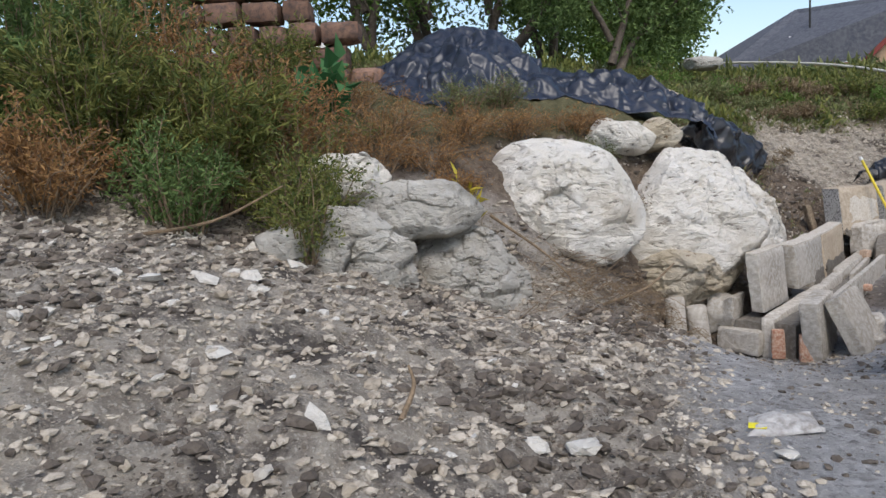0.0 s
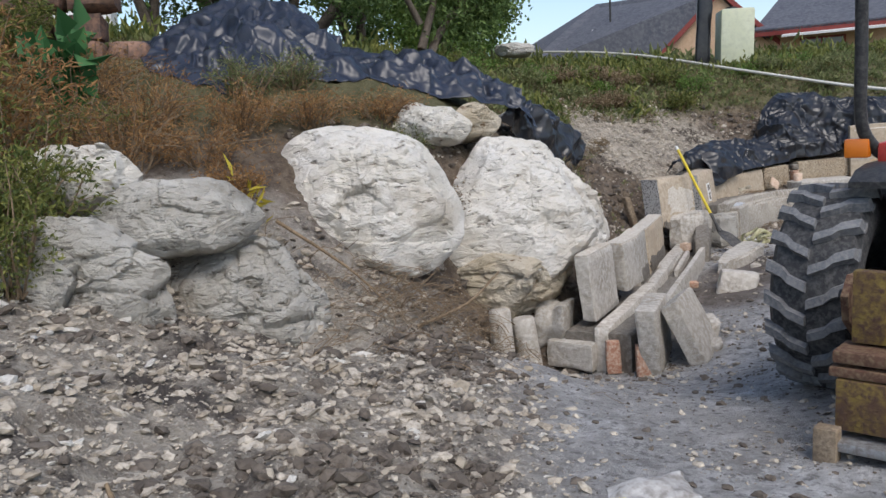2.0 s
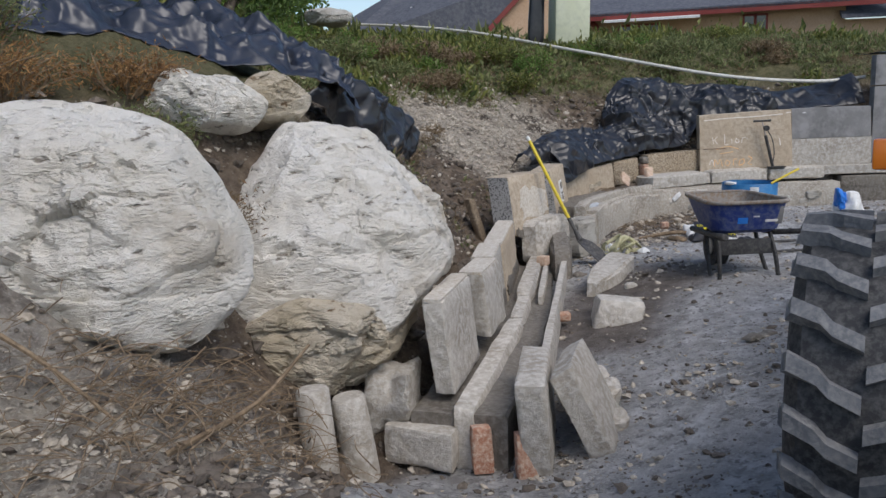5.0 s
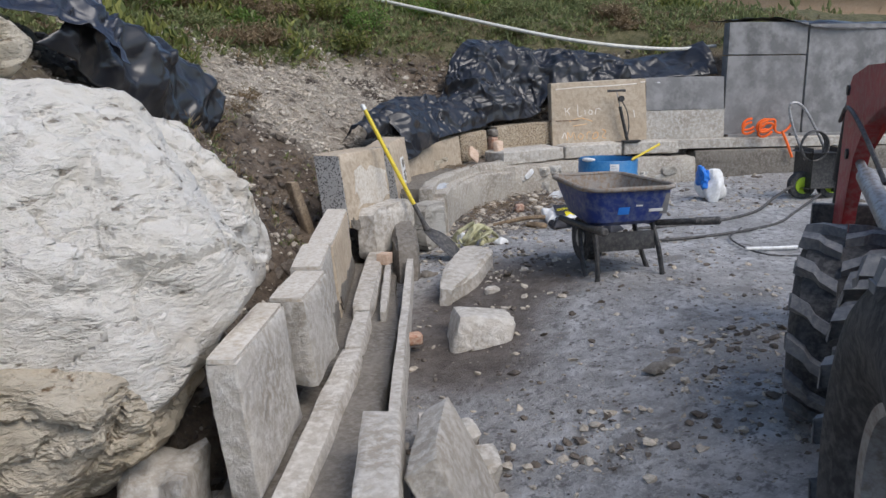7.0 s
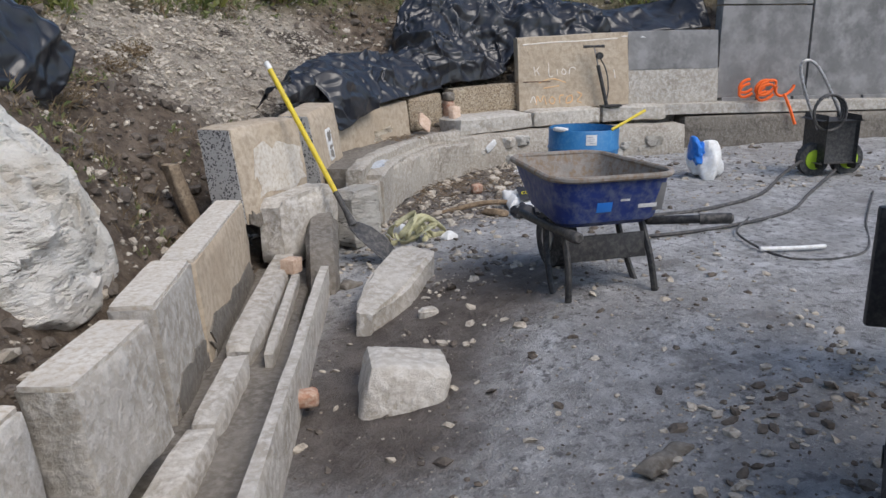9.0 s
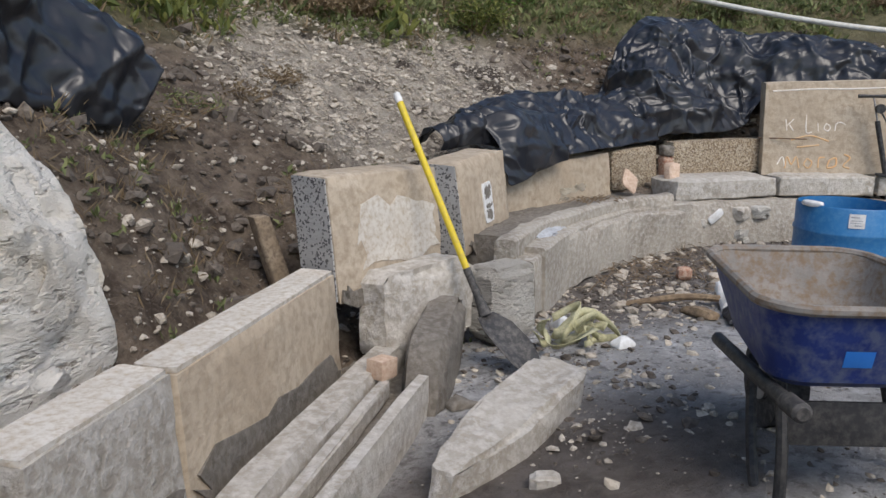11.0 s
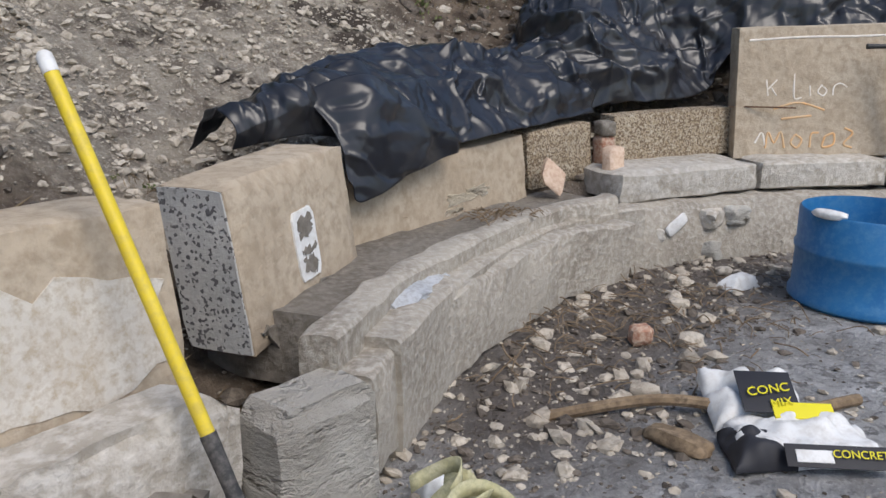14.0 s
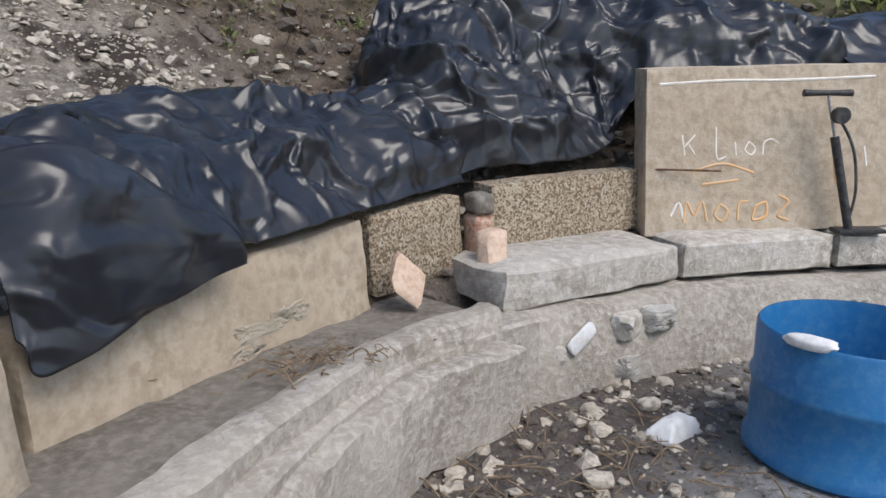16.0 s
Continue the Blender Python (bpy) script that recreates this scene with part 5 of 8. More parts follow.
# brick bits on the ledge
for k, (p, ex, ey, ez, m_, lb) in enumerate((((7.72, 11.42, 0.36), (0.10, 0, 0), (0, 0.10, 0), (0, 0.01, 0.17), "brick", "red brick stub set in the gap"), ((7.72, 11.42, 0.53), (0.10, 0, 0), (0, 0.10, 0), (0, 0.01, 0.08), "mortar", "dark brick end set on a red one"), ((7.66, 11.24, 0.34), (0.11, 0.02, 0.0), (-0.02, 0.08, 0), (0.03, 0.06, 0.15), "paleclay", "pale brick half leaning on the ledge"), ((7.18, 11.18, 0.37), (0.10, -0.03, -0.09), (0.02, 0.06, 0), (0.07, 0.06, 0.11), "paleclay", "broken pale brick leaning on a slab"), ((6.98, 10.18, -0.1), (0.09, -0.01, 0), (0.02, 0.07, 0), (0, 0, 0.08), "brick", "weathered brick half on the ground"), ((7.38, 10.86, -0.04), (0.08, 0.03, 0), (-0.02, 0.05, 0), (0, 0, 0.06), "brick", "small red brick set at the kerb's foot"))):
    bm = bmesh.new()
    block(bm, p, ex, ey, ez, 4, 0.012, 0.006, 110 + k)
    solo("brick", bm, M[m_], lb, "brick")
bm = bmesh.new()
block(bm, (7.86, 10.98, 0.06), (0.10, -0.01, 0.08), (-0.01, 0.02, 0), (-0.03, 0, 0.05), 3, 0.006, 0.005, 4)
solo("paper_scrap", bm, M["white"], "crumpled white paper scrap on the kerb", "paper")
for k, (x, y, s) in enumerate(((7.2, 10.12, 0.06), (7.0, 10.55, 0.04), (7.45, 10.45, 0.05), (7.6, 10.3, 0.03), (6.75, 9.85, 0.05), (7.15, 10.75, 0.035), (7.95, 9.85, 0.035), (8.0, 10.75, 0.05), (7.7, 10.7, 0.045))):
    bm = bmesh.new()
    lump(bm, (x, y, gz(x, y) + s * 0.3), (s, s * 0.75, s * 0.55), k * 1.3, 50 + k, 2, 0.35, 0.5)
    solo("stone", bm, M["pebble"], "pale loose stone on the yard", "stone", "loose stones at the wall's foot", angle=30)


# ---- plastic sheets ----
def sheet(name, upper, lower, sag, crumple, mat_, label, seed, nu=90, nv=36, push=(0, -0.6, 0.8), hem=0.0):
    """A crumpled sheet between an upper and a lower edge line."""
    up, lo = smooth_path(upper, 12), smooth_path(lower, 12)

    def at(line_, t):
        q = t * (len(line_) - 1)
        i = min(int(q), len(line_) - 2)
        return line_[i].lerp(line_[i + 1], q - i)

    pts = []
    for j in range(nv + 1):
        v = j / nv
        for i in range(nu + 1):
            u = i / nu
            p = at(up, u).lerp(at(lo, u), v)
            p = p + Vector(push) * (math.sin(v * math.pi) * sag)
            pts.append(list(p))
    arr = np.array(pts)
    grid = arr.reshape(nv + 1, nu + 1, 3)
    nor = np.cross(np.gradient(grid, axis=0), np.gradient(grid, axis=1)).reshape(-1, 3)
    nor /= np.maximum(np.linalg.norm(nor, axis=1, keepdims=True), 1e-9)
    pn = np.array(push, float) / np.linalg.norm(push)
    nor *= np.where(nor @ pn < 0, -1.0, 1.0)[:, None]
    nor = nor * 0.7 + pn * 0.3
    warp = arr + 0.10 * np.c_[vnoise(arr, 2.5, seed + 1), vnoise(arr, 2.5, seed + 2), vnoise(arr, 2.5, seed + 3)]
    r = np.random.default_rng(seed)
    amt = vnoise(warp, 1.6, seed, 2) * 0.8
    for freq, amp, squeeze in ((1.6, 1.6, 0.35), (2.9, -1.1, 0.35), (5.0, 0.72, 0.35), (9.0, -0.18, 0.4)):
        d = r.normal(size=3)
        d /= np.linalg.norm(d)
        q = warp - np.outer(warp @ d, d) * (1 - squeeze)
        turn = np.linalg.qr(r.normal(size=(3, 3)))[0]
        f1, f2, off, tl = cells(q @ turn, freq, seed + int(freq * 10), True)
        amt += amp * (f1 - 0.45) + 0.6 * abs(amp) * np.sum(off * tl, axis=1) * np.clip((f2 - f1) * 8, 0, 1) + 0.5 * abs(amp) * np.maximum(0, 0.16 - (f2 - f1))
    edge = np.array([min(1.0, 0.45 + 3 * min(j / nv, 1 - j / nv)) for j in range(nv + 1) for i in range(nu + 1)])
    arr += (amt * crumple * edge)[:, None] * nor
    arr[:, 0] += vnoise(arr, 4.0, seed + 31) * crumple * 0.4
    arr[:, 2] = np.maximum(arr[:, 2], height(arr[:, 0], arr[:, 1]) + 0.015)
    idx = np.arange((nu + 1) * (nv + 1)).reshape(nv + 1, nu + 1)
    faces = np.c_[idx[:-1, :-1].ravel(), idx[1:, :-1].ravel(), idx[1:, 1:].ravel(), idx[:-1, 1:].ravel()]
    ob = new(name, raw_mesh(name, arr, faces, M[mat_], True))
    so = ob.modifiers.new("thickness", "SOLIDIFY")
    so.thickness = 0.004
    return tagged(ob, label, "plastic sheet")


sheet("plastic_sheet", [(-0.85, 9.7, 2.36), (-0.1, 10.2, 2.78), (0.45, 10.2, 2.82), (1.0, 10.1, 2.45), (1.6, 10.0, 2.2), (2.4, 9.7, 2.0), (3.0, 9.4, 1.75)], [(-0.55, 8.4, 1.9), (-0.05, 8.1, 1.62), (0.5, 8.35, 1.78), (1.0, 8.45, 1.80), (1.9, 8.6, 1.66), (2.6, 8.6, 1.60), (3.0, 8.8, 1.36)], 0.10, 0.13, "tarpblue", "dusty blue-black plastic sheet draped over the bank", 3, 230, 110)
sheet("plastic_sheet", [(2.75, 9.0, 1.64), (3.2, 9.6, 1.56), (3.6, 10.1, 1.48), (3.97, 10.3, 1.15)], [(2.50, 8.62, 1.44), (2.95, 9.15, 1.16), (3.4, 9.60, 0.94), (3.88, 10.05, 0.86)], 0.05, 0.10, "tarp", "black plastic tail hanging over the bank's edge", 9, 110, 50, (0.4, -0.7, 0.6))
sheet("plastic_sheet", [(5.50, 11.0, 0.63), (5.90, 11.22, 0.90), (6.27, 11.45, 0.98), (6.9, 11.8, 0.97), (7.3, 12.0, 0.88), (7.7, 12.15, 0.80)], [(5.60, 10.80, 0.66), (5.95, 10.86, 0.69), (6.3, 10.92, 0.62), (6.7, 11.07, 0.61), (7.1, 11.28, 0.62), (7.75, 11.56, 0.64)], 0.13, 0.085, "tarp", "crumpled black plastic sheet behind the slabs", 17, 260, 110, (0.3, -0.55, 0.8))
sheet("plastic_sheet", [(5.90, 10.92, 0.84), (6.12, 10.86, 0.92), (6.30, 10.95, 0.85), (6.52, 11.02, 0.70)], [(6.03, 10.71, 0.54), (6.08, 10.70, 0.45), (6.32, 10.82, 0.52), (6.60, 10.96, 0.575)], 0.05, 0.035, "tarp", "corner of a black sheet hanging over a slab", 21, 70, 60, (0.45, -0.85, 0.25))
sheet("plastic_sheet", [(7.40, 12.1, 0.84), (7.75, 12.3, 1.30), (8.1, 12.4, 1.62), (8.6, 12.45, 1.62), (9.3, 12.2, 1.52), (9.9, 11.85, 1.46)], [(7.4, 11.62, 0.62), (7.9, 11.66, 0.66), (8.35, 11.62, 0.68), (8.62, 11.64, 0.74), (8.95, 11.62, 1.02), (9.8, 11.15, 1.12)], 0.12, 0.11, "tarp", "tall crumpled black plastic sheet heaped behind panels", 25, 240, 130)
sheet("plastic_sheet", [(9.7, 11.75, 1.48), (10.2, 11.5, 1.42), (10.65, 11.2, 1.5), (10.85, 10.9, 1.62)], [(9.75, 11.1, 1.15), (10.1, 10.85, 1.16), (10.5, 10.65, 1.17), (10.72, 10.55, 1.2)], 0.03, 0.06, "tarp", "black plastic sheet bunched against the tall wall", 29, 60, 30)
sheet("plastic_sheet", [(10.9, 10.9, 1.86), (11.8, 10.4, 1.86), (12.9, 9.75, 1.84), (14.0, 9.1, 1.8)], [(11.15, 10.0, 1.86), (11.7, 9.68, 1.74), (12.8, 9.1, 1.72), (14.0, 8.4, 1.7)], 0.03, 0.04, "tarp", "black plastic laid over the top of the wall", 33, 80, 20)
sheet("plastic_sheet", [(-0.50, 8.95, 2.06), (-0.2, 9.0, 2.10), (0.15, 9.0, 2.05)], [(-0.40, 8.3, 1.86), (-0.1, 8.1, 1.80), (0.05, 8.0, 1.7)], 0.02, 0.02, "tarpblue", "grey fold of plastic sheet", 41, 30, 20)

# ---- tractor ----
TF, TL, TO = Vector((0.81, 0.588, 0)).normalized(), Vector((-0.588, 0.81, 0)).normalized(), Vector((3.2, 4.8, -0.09))


def tp(x, y, z):
    return TO + TF * x + TL * y + Vector((0, 0, z))


tractor = thing("tractor", tp(0.9, -0.55, 0), "red compact tractor with a front loader and worn lugged tyres", "tractor")


def tbox(name, x0, x1, y0, y1, z0, z1, mat_, label="", bevel=0.015, parent=None, slope=0.0):
    bm = bmesh.new()
    box(bm, tp(x0, y0, z0), TF * (x1 - x0) + Vector((0, 0, slope)), TL * (y1 - y0), (0, 0, z1 - z0), bevel)
    return part(name, bm, M[mat_], parent or tractor, label)


def wheel(centre, axle, radius, width, rim_r, lugs):
    """A tractor wheel: carcass, raised chevron lugs, rim and hub."""
    c, ax = Vector(centre), Vector(axle).normalized()
    up = Vector((0, 0, 1))
    fw = up.cross(ax).normalized()

    def at(a, r, w):
        return c + (fw * math.cos(a) + up * math.sin(a)) * r + ax * w

    def lathe(profile, seg=56):
        bm = bmesh.new()
        rings = [[bm.verts.new(at(2 * math.pi * k / seg, r, w)) for r, w in profile] for k in range(seg)]
        for k in range(seg):
            a, b = rings[k], rings[(k + 1) % seg]
            for j in range(len(profile) - 1):
                bm.faces.new((a[j], a[j + 1], b[j + 1], b[j]))
        return bm

    h = width / 2
    carc = radius - 0.035
    base = part("tyre", lathe([(rim_r, -h * 0.75), (rim_r + 0.05, -h * 0.95), ((rim_r + carc) / 2, -h * 1.05), (carc - 0.06, -h * 0.98), (carc - 0.015, -h * 0.82), (carc, -h * 0.4), (carc + 0.004, 0), (carc, h * 0.4), (carc - 0.015, h * 0.82), (carc - 0.06, h * 0.98), ((rim_r + carc) / 2, h * 1.05), (rim_r + 0.05, h * 0.95), (rim_r, h * 0.75)]), M["tyre"], tractor, "black rubber tyre carcass")
    part("rim", lathe([(rim_r + 0.01, h * 0.78), (rim_r - 0.02, h * 0.74), (rim_r - 0.04, h * 0.4), (rim_r * 0.55, h * 0.25), (rim_r * 0.4, h * 0.5), (0.001, h * 0.5)]), M["steel"], base, "dusty grey rim")
    part("rim", lathe([(rim_r + 0.01, -h * 0.78), (rim_r - 0.04, -h * 0.4), (rim_r * 0.5, -h * 0.2), (0.001, -h * 0.2)]), M["black"], base, "inner rim")
    for side in (-1, 1):
        for k in range(lugs):
            a0 = 2 * math.pi * (k + (0.5 if side > 0 else 0)) / lugs
            bm = bmesh.new()
            st = []
            for w, da, r, t in ((0.02, 0.0, radius, 0.052), (0.42, 0.10, radius + 0.002, 0.05), (0.58, 0.20, radius, 0.055), (0.98, 0.30, radius - 0.012, 0.062), (1.06, 0.31, radius - 0.075, 0.06)):
                da *= 0.34 / max(radius, 0.3)
                t_ = t / radius * 0.5
                lo = at(a0 + da - t_ * 1.25, carc - 0.02, side * h * w), at(a0 + da + t_ * 1.25, carc - 0.02, side * h * w)
                hi = at(a0 + da - t_ * 0.85, r, side * h * w), at(a0 + da + t_ * 0.85, r, side * h * w)
                st.append([bm.verts.new(p) for p in (lo[0], hi[0], hi[1], lo[1])])
            for p, q in zip(st, st[1:]):
                for j in range(4):
                    bm.faces.new((p[j], p[(j + 1) % 4], q[(j + 1) % 4], q[j]))
            bm.faces.new(st[0])
            bm.faces.new(st[-1][::-1])
            part("lug", bm, M["lug"], base, smooth=False)


wheel(tp(0.0, 0.0, 0.53), TL, 0.54, 0.40, 0.24, 20)
wheel(tp(0.0, -1.1, 0.53), TL, 0.54, 0.40, 0.22, 20)
steer = Matrix.Rotation(radians(-12), 3, "Z") @ TL
wheel(tp(1.82, -0.06, 0.39), steer, 0.40, 0.30, 0.18, 15)
wheel(tp(1.82, -1.02, 0.39), steer, 0.40, 0.30, 0.18, 15)
tbox("rear_axle", -0.12, 0.12, -1.0, -0.12, 0.38, 0.62, "black")
tbox("front_axle", 1.72, 1.88, -0.85, -0.4, 0.3, 0.42, "black")
tbox("transmission", -0.25, 1.0, -0.75, -0.35, 0.35, 0.8, "black")
tbox("engine_block", 1.0, 2.0, -0.72, -0.38, 0.42, 0.85, "black")
tbox("hood", 0.95, 2.15, -0.80, -0.34, 0.84, 1.22, "redpaint", "red hood", 0.05, slope=-0.06)
tbox("dashboard", 0.75, 0.95, -0.78, -0.32, 0.75, 1.28, "black")
tbox("seat", 0.0, 0.42, -0.78, -0.34, 0.85, 0.98, "black", "black seat", 0.04)
tbox("seat_back", -0.05, 0.06, -0.78, -0.34, 0.95, 1.28, "black", "black seat back", 0.04)
for sgn, y0, y1 in ((1, -0.36, -0.12), (-1, -0.98, -0.74)):
    bm = bmesh.new()
    sh = [(-0.30, 1.10), (-0.18, 1.15), (0.0, 1.17), (0.35, 1.17), (0.55, 1.08), (0.64, 0.86)]
    top = [[bm.verts.new(tp(x, y, z)) for x, z in sh] for y in (y0, y1)]
    bot = [[bm.verts.new(tp(x, y, z - 0.03)) for x, z in sh] for y in (y0, y1)]
    for j in range(len(sh) - 1):
        bm.faces.new((top[0][j], top[0][j + 1], top[1][j + 1], top[1][j]))
        bm.faces.new((bot[0][j], bot[1][j], bot[1][j + 1], bot[0][j + 1]))
        for q in (0, 1):
            bm.faces.new((top[q][j], bot[q][j], bot[q][j + 1], top[q][j + 1]))
    for j in (0, -1):
        bm.faces.new((top[0][j], top[1][j], bot[1][j], bot[0][j]))
    part("fender", bm, M["black"], tractor, "black fender")
    ya, yb = (y0 - 0.02, y0 + 0.02) if sgn > 0 else (y1 - 0.02, y1 + 0.02)
    tbox("fender_side", -0.2, 0.55, ya, yb, 0.55, 1.12, "black")
tbox("seat_cover", 0.16, 0.72, -0.82, -0.13, 1.12, 1.27, "redpaint", "red rear deck", 0.03)
tbox("red_panel", 0.05, 0.15, -0.80, -0.30, 0.93, 1.10, "redpaint", "red rear panel")
tbox("red_lever", -0.06, -0.03, -0.34, -0.31, 0.65, 1.02, "redpaint", "red lever")
light_ = tbox("turn_light", 0.13, 0.20, -0.10, 0.02, 1.19, 1.29, "amber", "amber turn light", 0.012)
for y in (-0.06, -1.04):
    bm = bmesh.new()
    tube(bm, smooth_path([tp(0.30, y - 0.12, 1.16), tp(0.20, y - 0.05, 1.24), tp(0.14, y, 1.38), tp(0.12, y, 1.7), tp(0.10, y, 2.15)], 4), 0.032, 10)
    part("roll_bar", bm, M["black"], tractor, "black roll bar post")
bm = bmesh.new()
tube(bm, [tp(0.10, -0.06, 2.15), tp(0.10, -1.04, 2.15)], 0.032, 10)
part("roll_bar_top", bm, M["black"], tractor)
bm = bmesh.new()
tube(bm, [tp(0.62, -0.45, 1.25), tp(0.60, -0.45, 1.32)], 0.06, 16)
part("cap", bm, M["black"], tractor, "black filler cap")
# hitch
for y in (-0.25, -0.45, -0.70, -0.94):
    bm = bmesh.new()
    sec = [(-0.30, 0.35), (-0.62, 0.40), (-0.84, 0.55), (-0.87, 0.66), (-0.78, 0.74), (-0.66, 0.73), (-0.30, 0.60)]
    a = [bm.verts.new(tp(x, y, z)) for x, z in sec]
    b = [bm.verts.new(tp(x, y - 0.03, z)) for x, z in sec]
    bm.faces.new(a)
    bm.faces.new(b[::-1])
    for j in range(len(sec)):
        bm.faces.new((a[j], b[j], b[(j + 1) % len(sec)], a[(j + 1) % len(sec)]))
    pl = part("hitch_plate", bm, M["rust"], tractor, "rusty hitch plate", smooth=False)
    bm = bmesh.new()
    tube(bm, [tp(-0.76, y + 0.03, 0.64), tp(-0.76, y - 0.05, 0.64)], 0.032, 12)
    part("pin", bm, M["black"], pl)
implement = thing("box_blade", tp(-1.1, -0.55, 0), "rusty yellow rear blade on wooden blocks behind a tractor", "implement")


def ibox(name, x0, x1, y0, y1, z0, z1, mat_, label="", bevel=0.01):
    bm = bmesh.new()
    box(bm, tp(x0, y0, z0), TF * (x1 - x0), TL * (y1 - y0), (0, 0, z1 - z0), bevel)
    return part(name, bm, M[mat_], implement, label)


ibox("upright_plate", -1.0, -0.94, -0.80, -0.33, 0.50, 0.80, "yellowrust", "plate with flaking yellow paint")
ibox("rail", -1.12, -0.92, -0.95, -0.29, 0.44, 0.49, "rust")
ibox("orange_bar", -1.13, -0.93, -0.92, -0.28, 0.385, 0.425, "rust", "rusty bar with orange paint")
ibox("beam", -1.14, -0.94, -0.95, -0.31, 0.17, 0.38, "yellowrust", "rusty beam with yellow paint")
ibox("foot_plate", -1.2, -0.9, -0.95, -0.28, 0.10, 0.14, "steel", "worn grey foot plate")
ibox("blade", -1.05, -0.98, -1.0, -0.33, 0.0, 0.10, "rust")
bm = bmesh.new()
box(bm, tp(-1.22, -0.34, -0.01), TF * 0.08, TL * 0.09, (0, 0, 0.20), 0.008)
solo("wood_block", bm, M["wood"], "grey timber block under a rear blade", "wood block")
# loader
for y in (-0.20, -0.84):
    bm = bmesh.new()
    sec = [(1.62, 1.26), (1.70, 1.36), (2.05, 1.40), (2.50, 1.39), (2.84, 1.34), (2.95, 1.25), (2.98, 0.90), (3.06, 0.30), (2.90, 0.30), (2.80, 0.70), (2.64, 0.97), (2.45, 1.13), (2.15, 1.23), (1.75, 1.24)]
    a = [bm.verts.new(tp(x, y, z)) for x, z in sec]
    b = [bm.verts.new(tp(x, y - 0.07, z)) for x, z in sec]
    bmesh.ops.triangulate(bm, faces=[bm.faces.new(a), bm.faces.new(b[::-1])])
    for j in range(len(sec)):
        bm.faces.new((a[j], b[j], b[(j + 1) % len(sec)], a[(j + 1) % len(sec)]))
    arm = part("loader_arm", bm, M["maroon"], tractor, "dusty red loader arm", smooth=False)
    yy = y - 0.035
    bm = bmesh.new()
    tube(bm, [tp(1.80, yy, 0.74), tp(2.50, yy, 0.90)], 0.042, 12)
    tube(bm, [tp(2.50, yy, 0.90), tp(2.78, yy, 0.97)], 0.022, 10)
    part("lift_cylinder", bm, M["steel"], arm, "grey hydraulic cylinder")
    bm = bmesh.new()
    tube(bm, [tp(2.96, yy, 1.20), tp(3.14, yy, 0.80)], 0.038, 12)
    tube(bm, [tp(3.14, yy, 0.80), tp(3.20, yy, 0.60)], 0.02, 10)
    part("tilt_cylinder", bm, M["black"], arm, "black tilt cylinder")
    bm = bmesh.new()
    box(bm, tp(1.60, y - 0.07, 0.50), TF * 0.22, TL * 0.07, (0, 0, 0.86), 0.012)
    post = part("loader_post", bm, M["maroon"], tractor, "dusty red loader post")
    for px, pz in ((1.72, 1.30), (1.78, 0.74)):
        bm = bmesh.new()
        tube(bm, [tp(px, y + 0.012, pz), tp(px, y - 0.085, pz)], 0.028, 12)
        part("pivot_pin", bm, M["black"], post, "dark pivot pin")
    for px, pz in ((2.90, 1.27), (2.78, 0.97), (2.98, 0.40)):
        bm = bmesh.new()
        tube(bm, [tp(px, y + 0.012, pz), tp(px, y - 0.085, pz)], 0.026, 12)
        part("pivot_pin", bm, M["black"], arm, "dark pivot pin")
    bm = bmesh.new()
    tube(bm, smooth_path([tp(1.85, y + 0.02, 0.95), tp(2.2, y + 0.05, 1.12), tp(2.6, y + 0.05, 1.2), tp(2.9, y + 0.03, 1.12)], 5), 0.010, 6)
    part("hydraulic_hose", bm, M["hose"], arm, "black hydraulic hose")
tbox("cross_tube", 2.72, 2.80, -0.84, -0.3, 0.46, 0.54, "steel")
tbox("coupler_plate", 3.04, 3.09, -0.95, -0.10, 0.22, 0.68, "black", "black coupler plate")
bm = bmesh.new()
tube(bm, smooth_path([tp(2.2, -0.34, 0.62), tp(2.25, -0.34, 0.78), tp(2.28, -0.75, 0.8), tp(2.25, -0.78, 0.62)], 4), 0.012, 8)
part("brush_guard", bm, M["maroon"], tractor)

# ---- wheelbarrow ----
barrow = thing("wheelbarrow", (5.75, 7.95, -0.05), "dark blue wheelbarrow with a mortar-crusted tray and black legs", "wheelbarrow")
BX, BY = Vector((0.93, -0.37, 0)), Vector((0.37, 0.93, 0))
BO = Vector((5.70, 7.70, -0.075))


def bp_(x, y, z):
    return BO + BX * x + BY * y + Vector((0, 0, z))


def tray_ring(w0, w1, d0, d1, z, r=0.12, tilt=0.0, n=6):
    """A rounded outline; w0 width at the near side, w1 at the far side."""
    out = []
    for cx, cy, a0, w in ((1, 0, -90, w0), (1, 1, 0, w1), (-1, 1, 90, w1), (-1, 0, 180, w0)):
        ox, oy = cx * (w / 2 - r), d0 + r if cy == 0 else d1 - r
        for k in range(n + 1):
            a = radians(a0 + 90 * k / n)
            y = oy + r * math.sin(a)
            out.append(bp_(ox + r * math.cos(a), y, z + tilt * (y - d0)))
    return out


def rings_mesh(rings, close=True):
    bm = bmesh.new()
    vs = [[bm.verts.new(p) for p in r] for r in rings]
    k = len(vs[0])
    for a, b in zip(vs, vs[1:]):
        for j in range(k):
            bm.faces.new((a[j], a[(j + 1) % k], b[(j + 1) % k], b[j]))
    if close:
        bm.faces.new(vs[-1])
    return bm


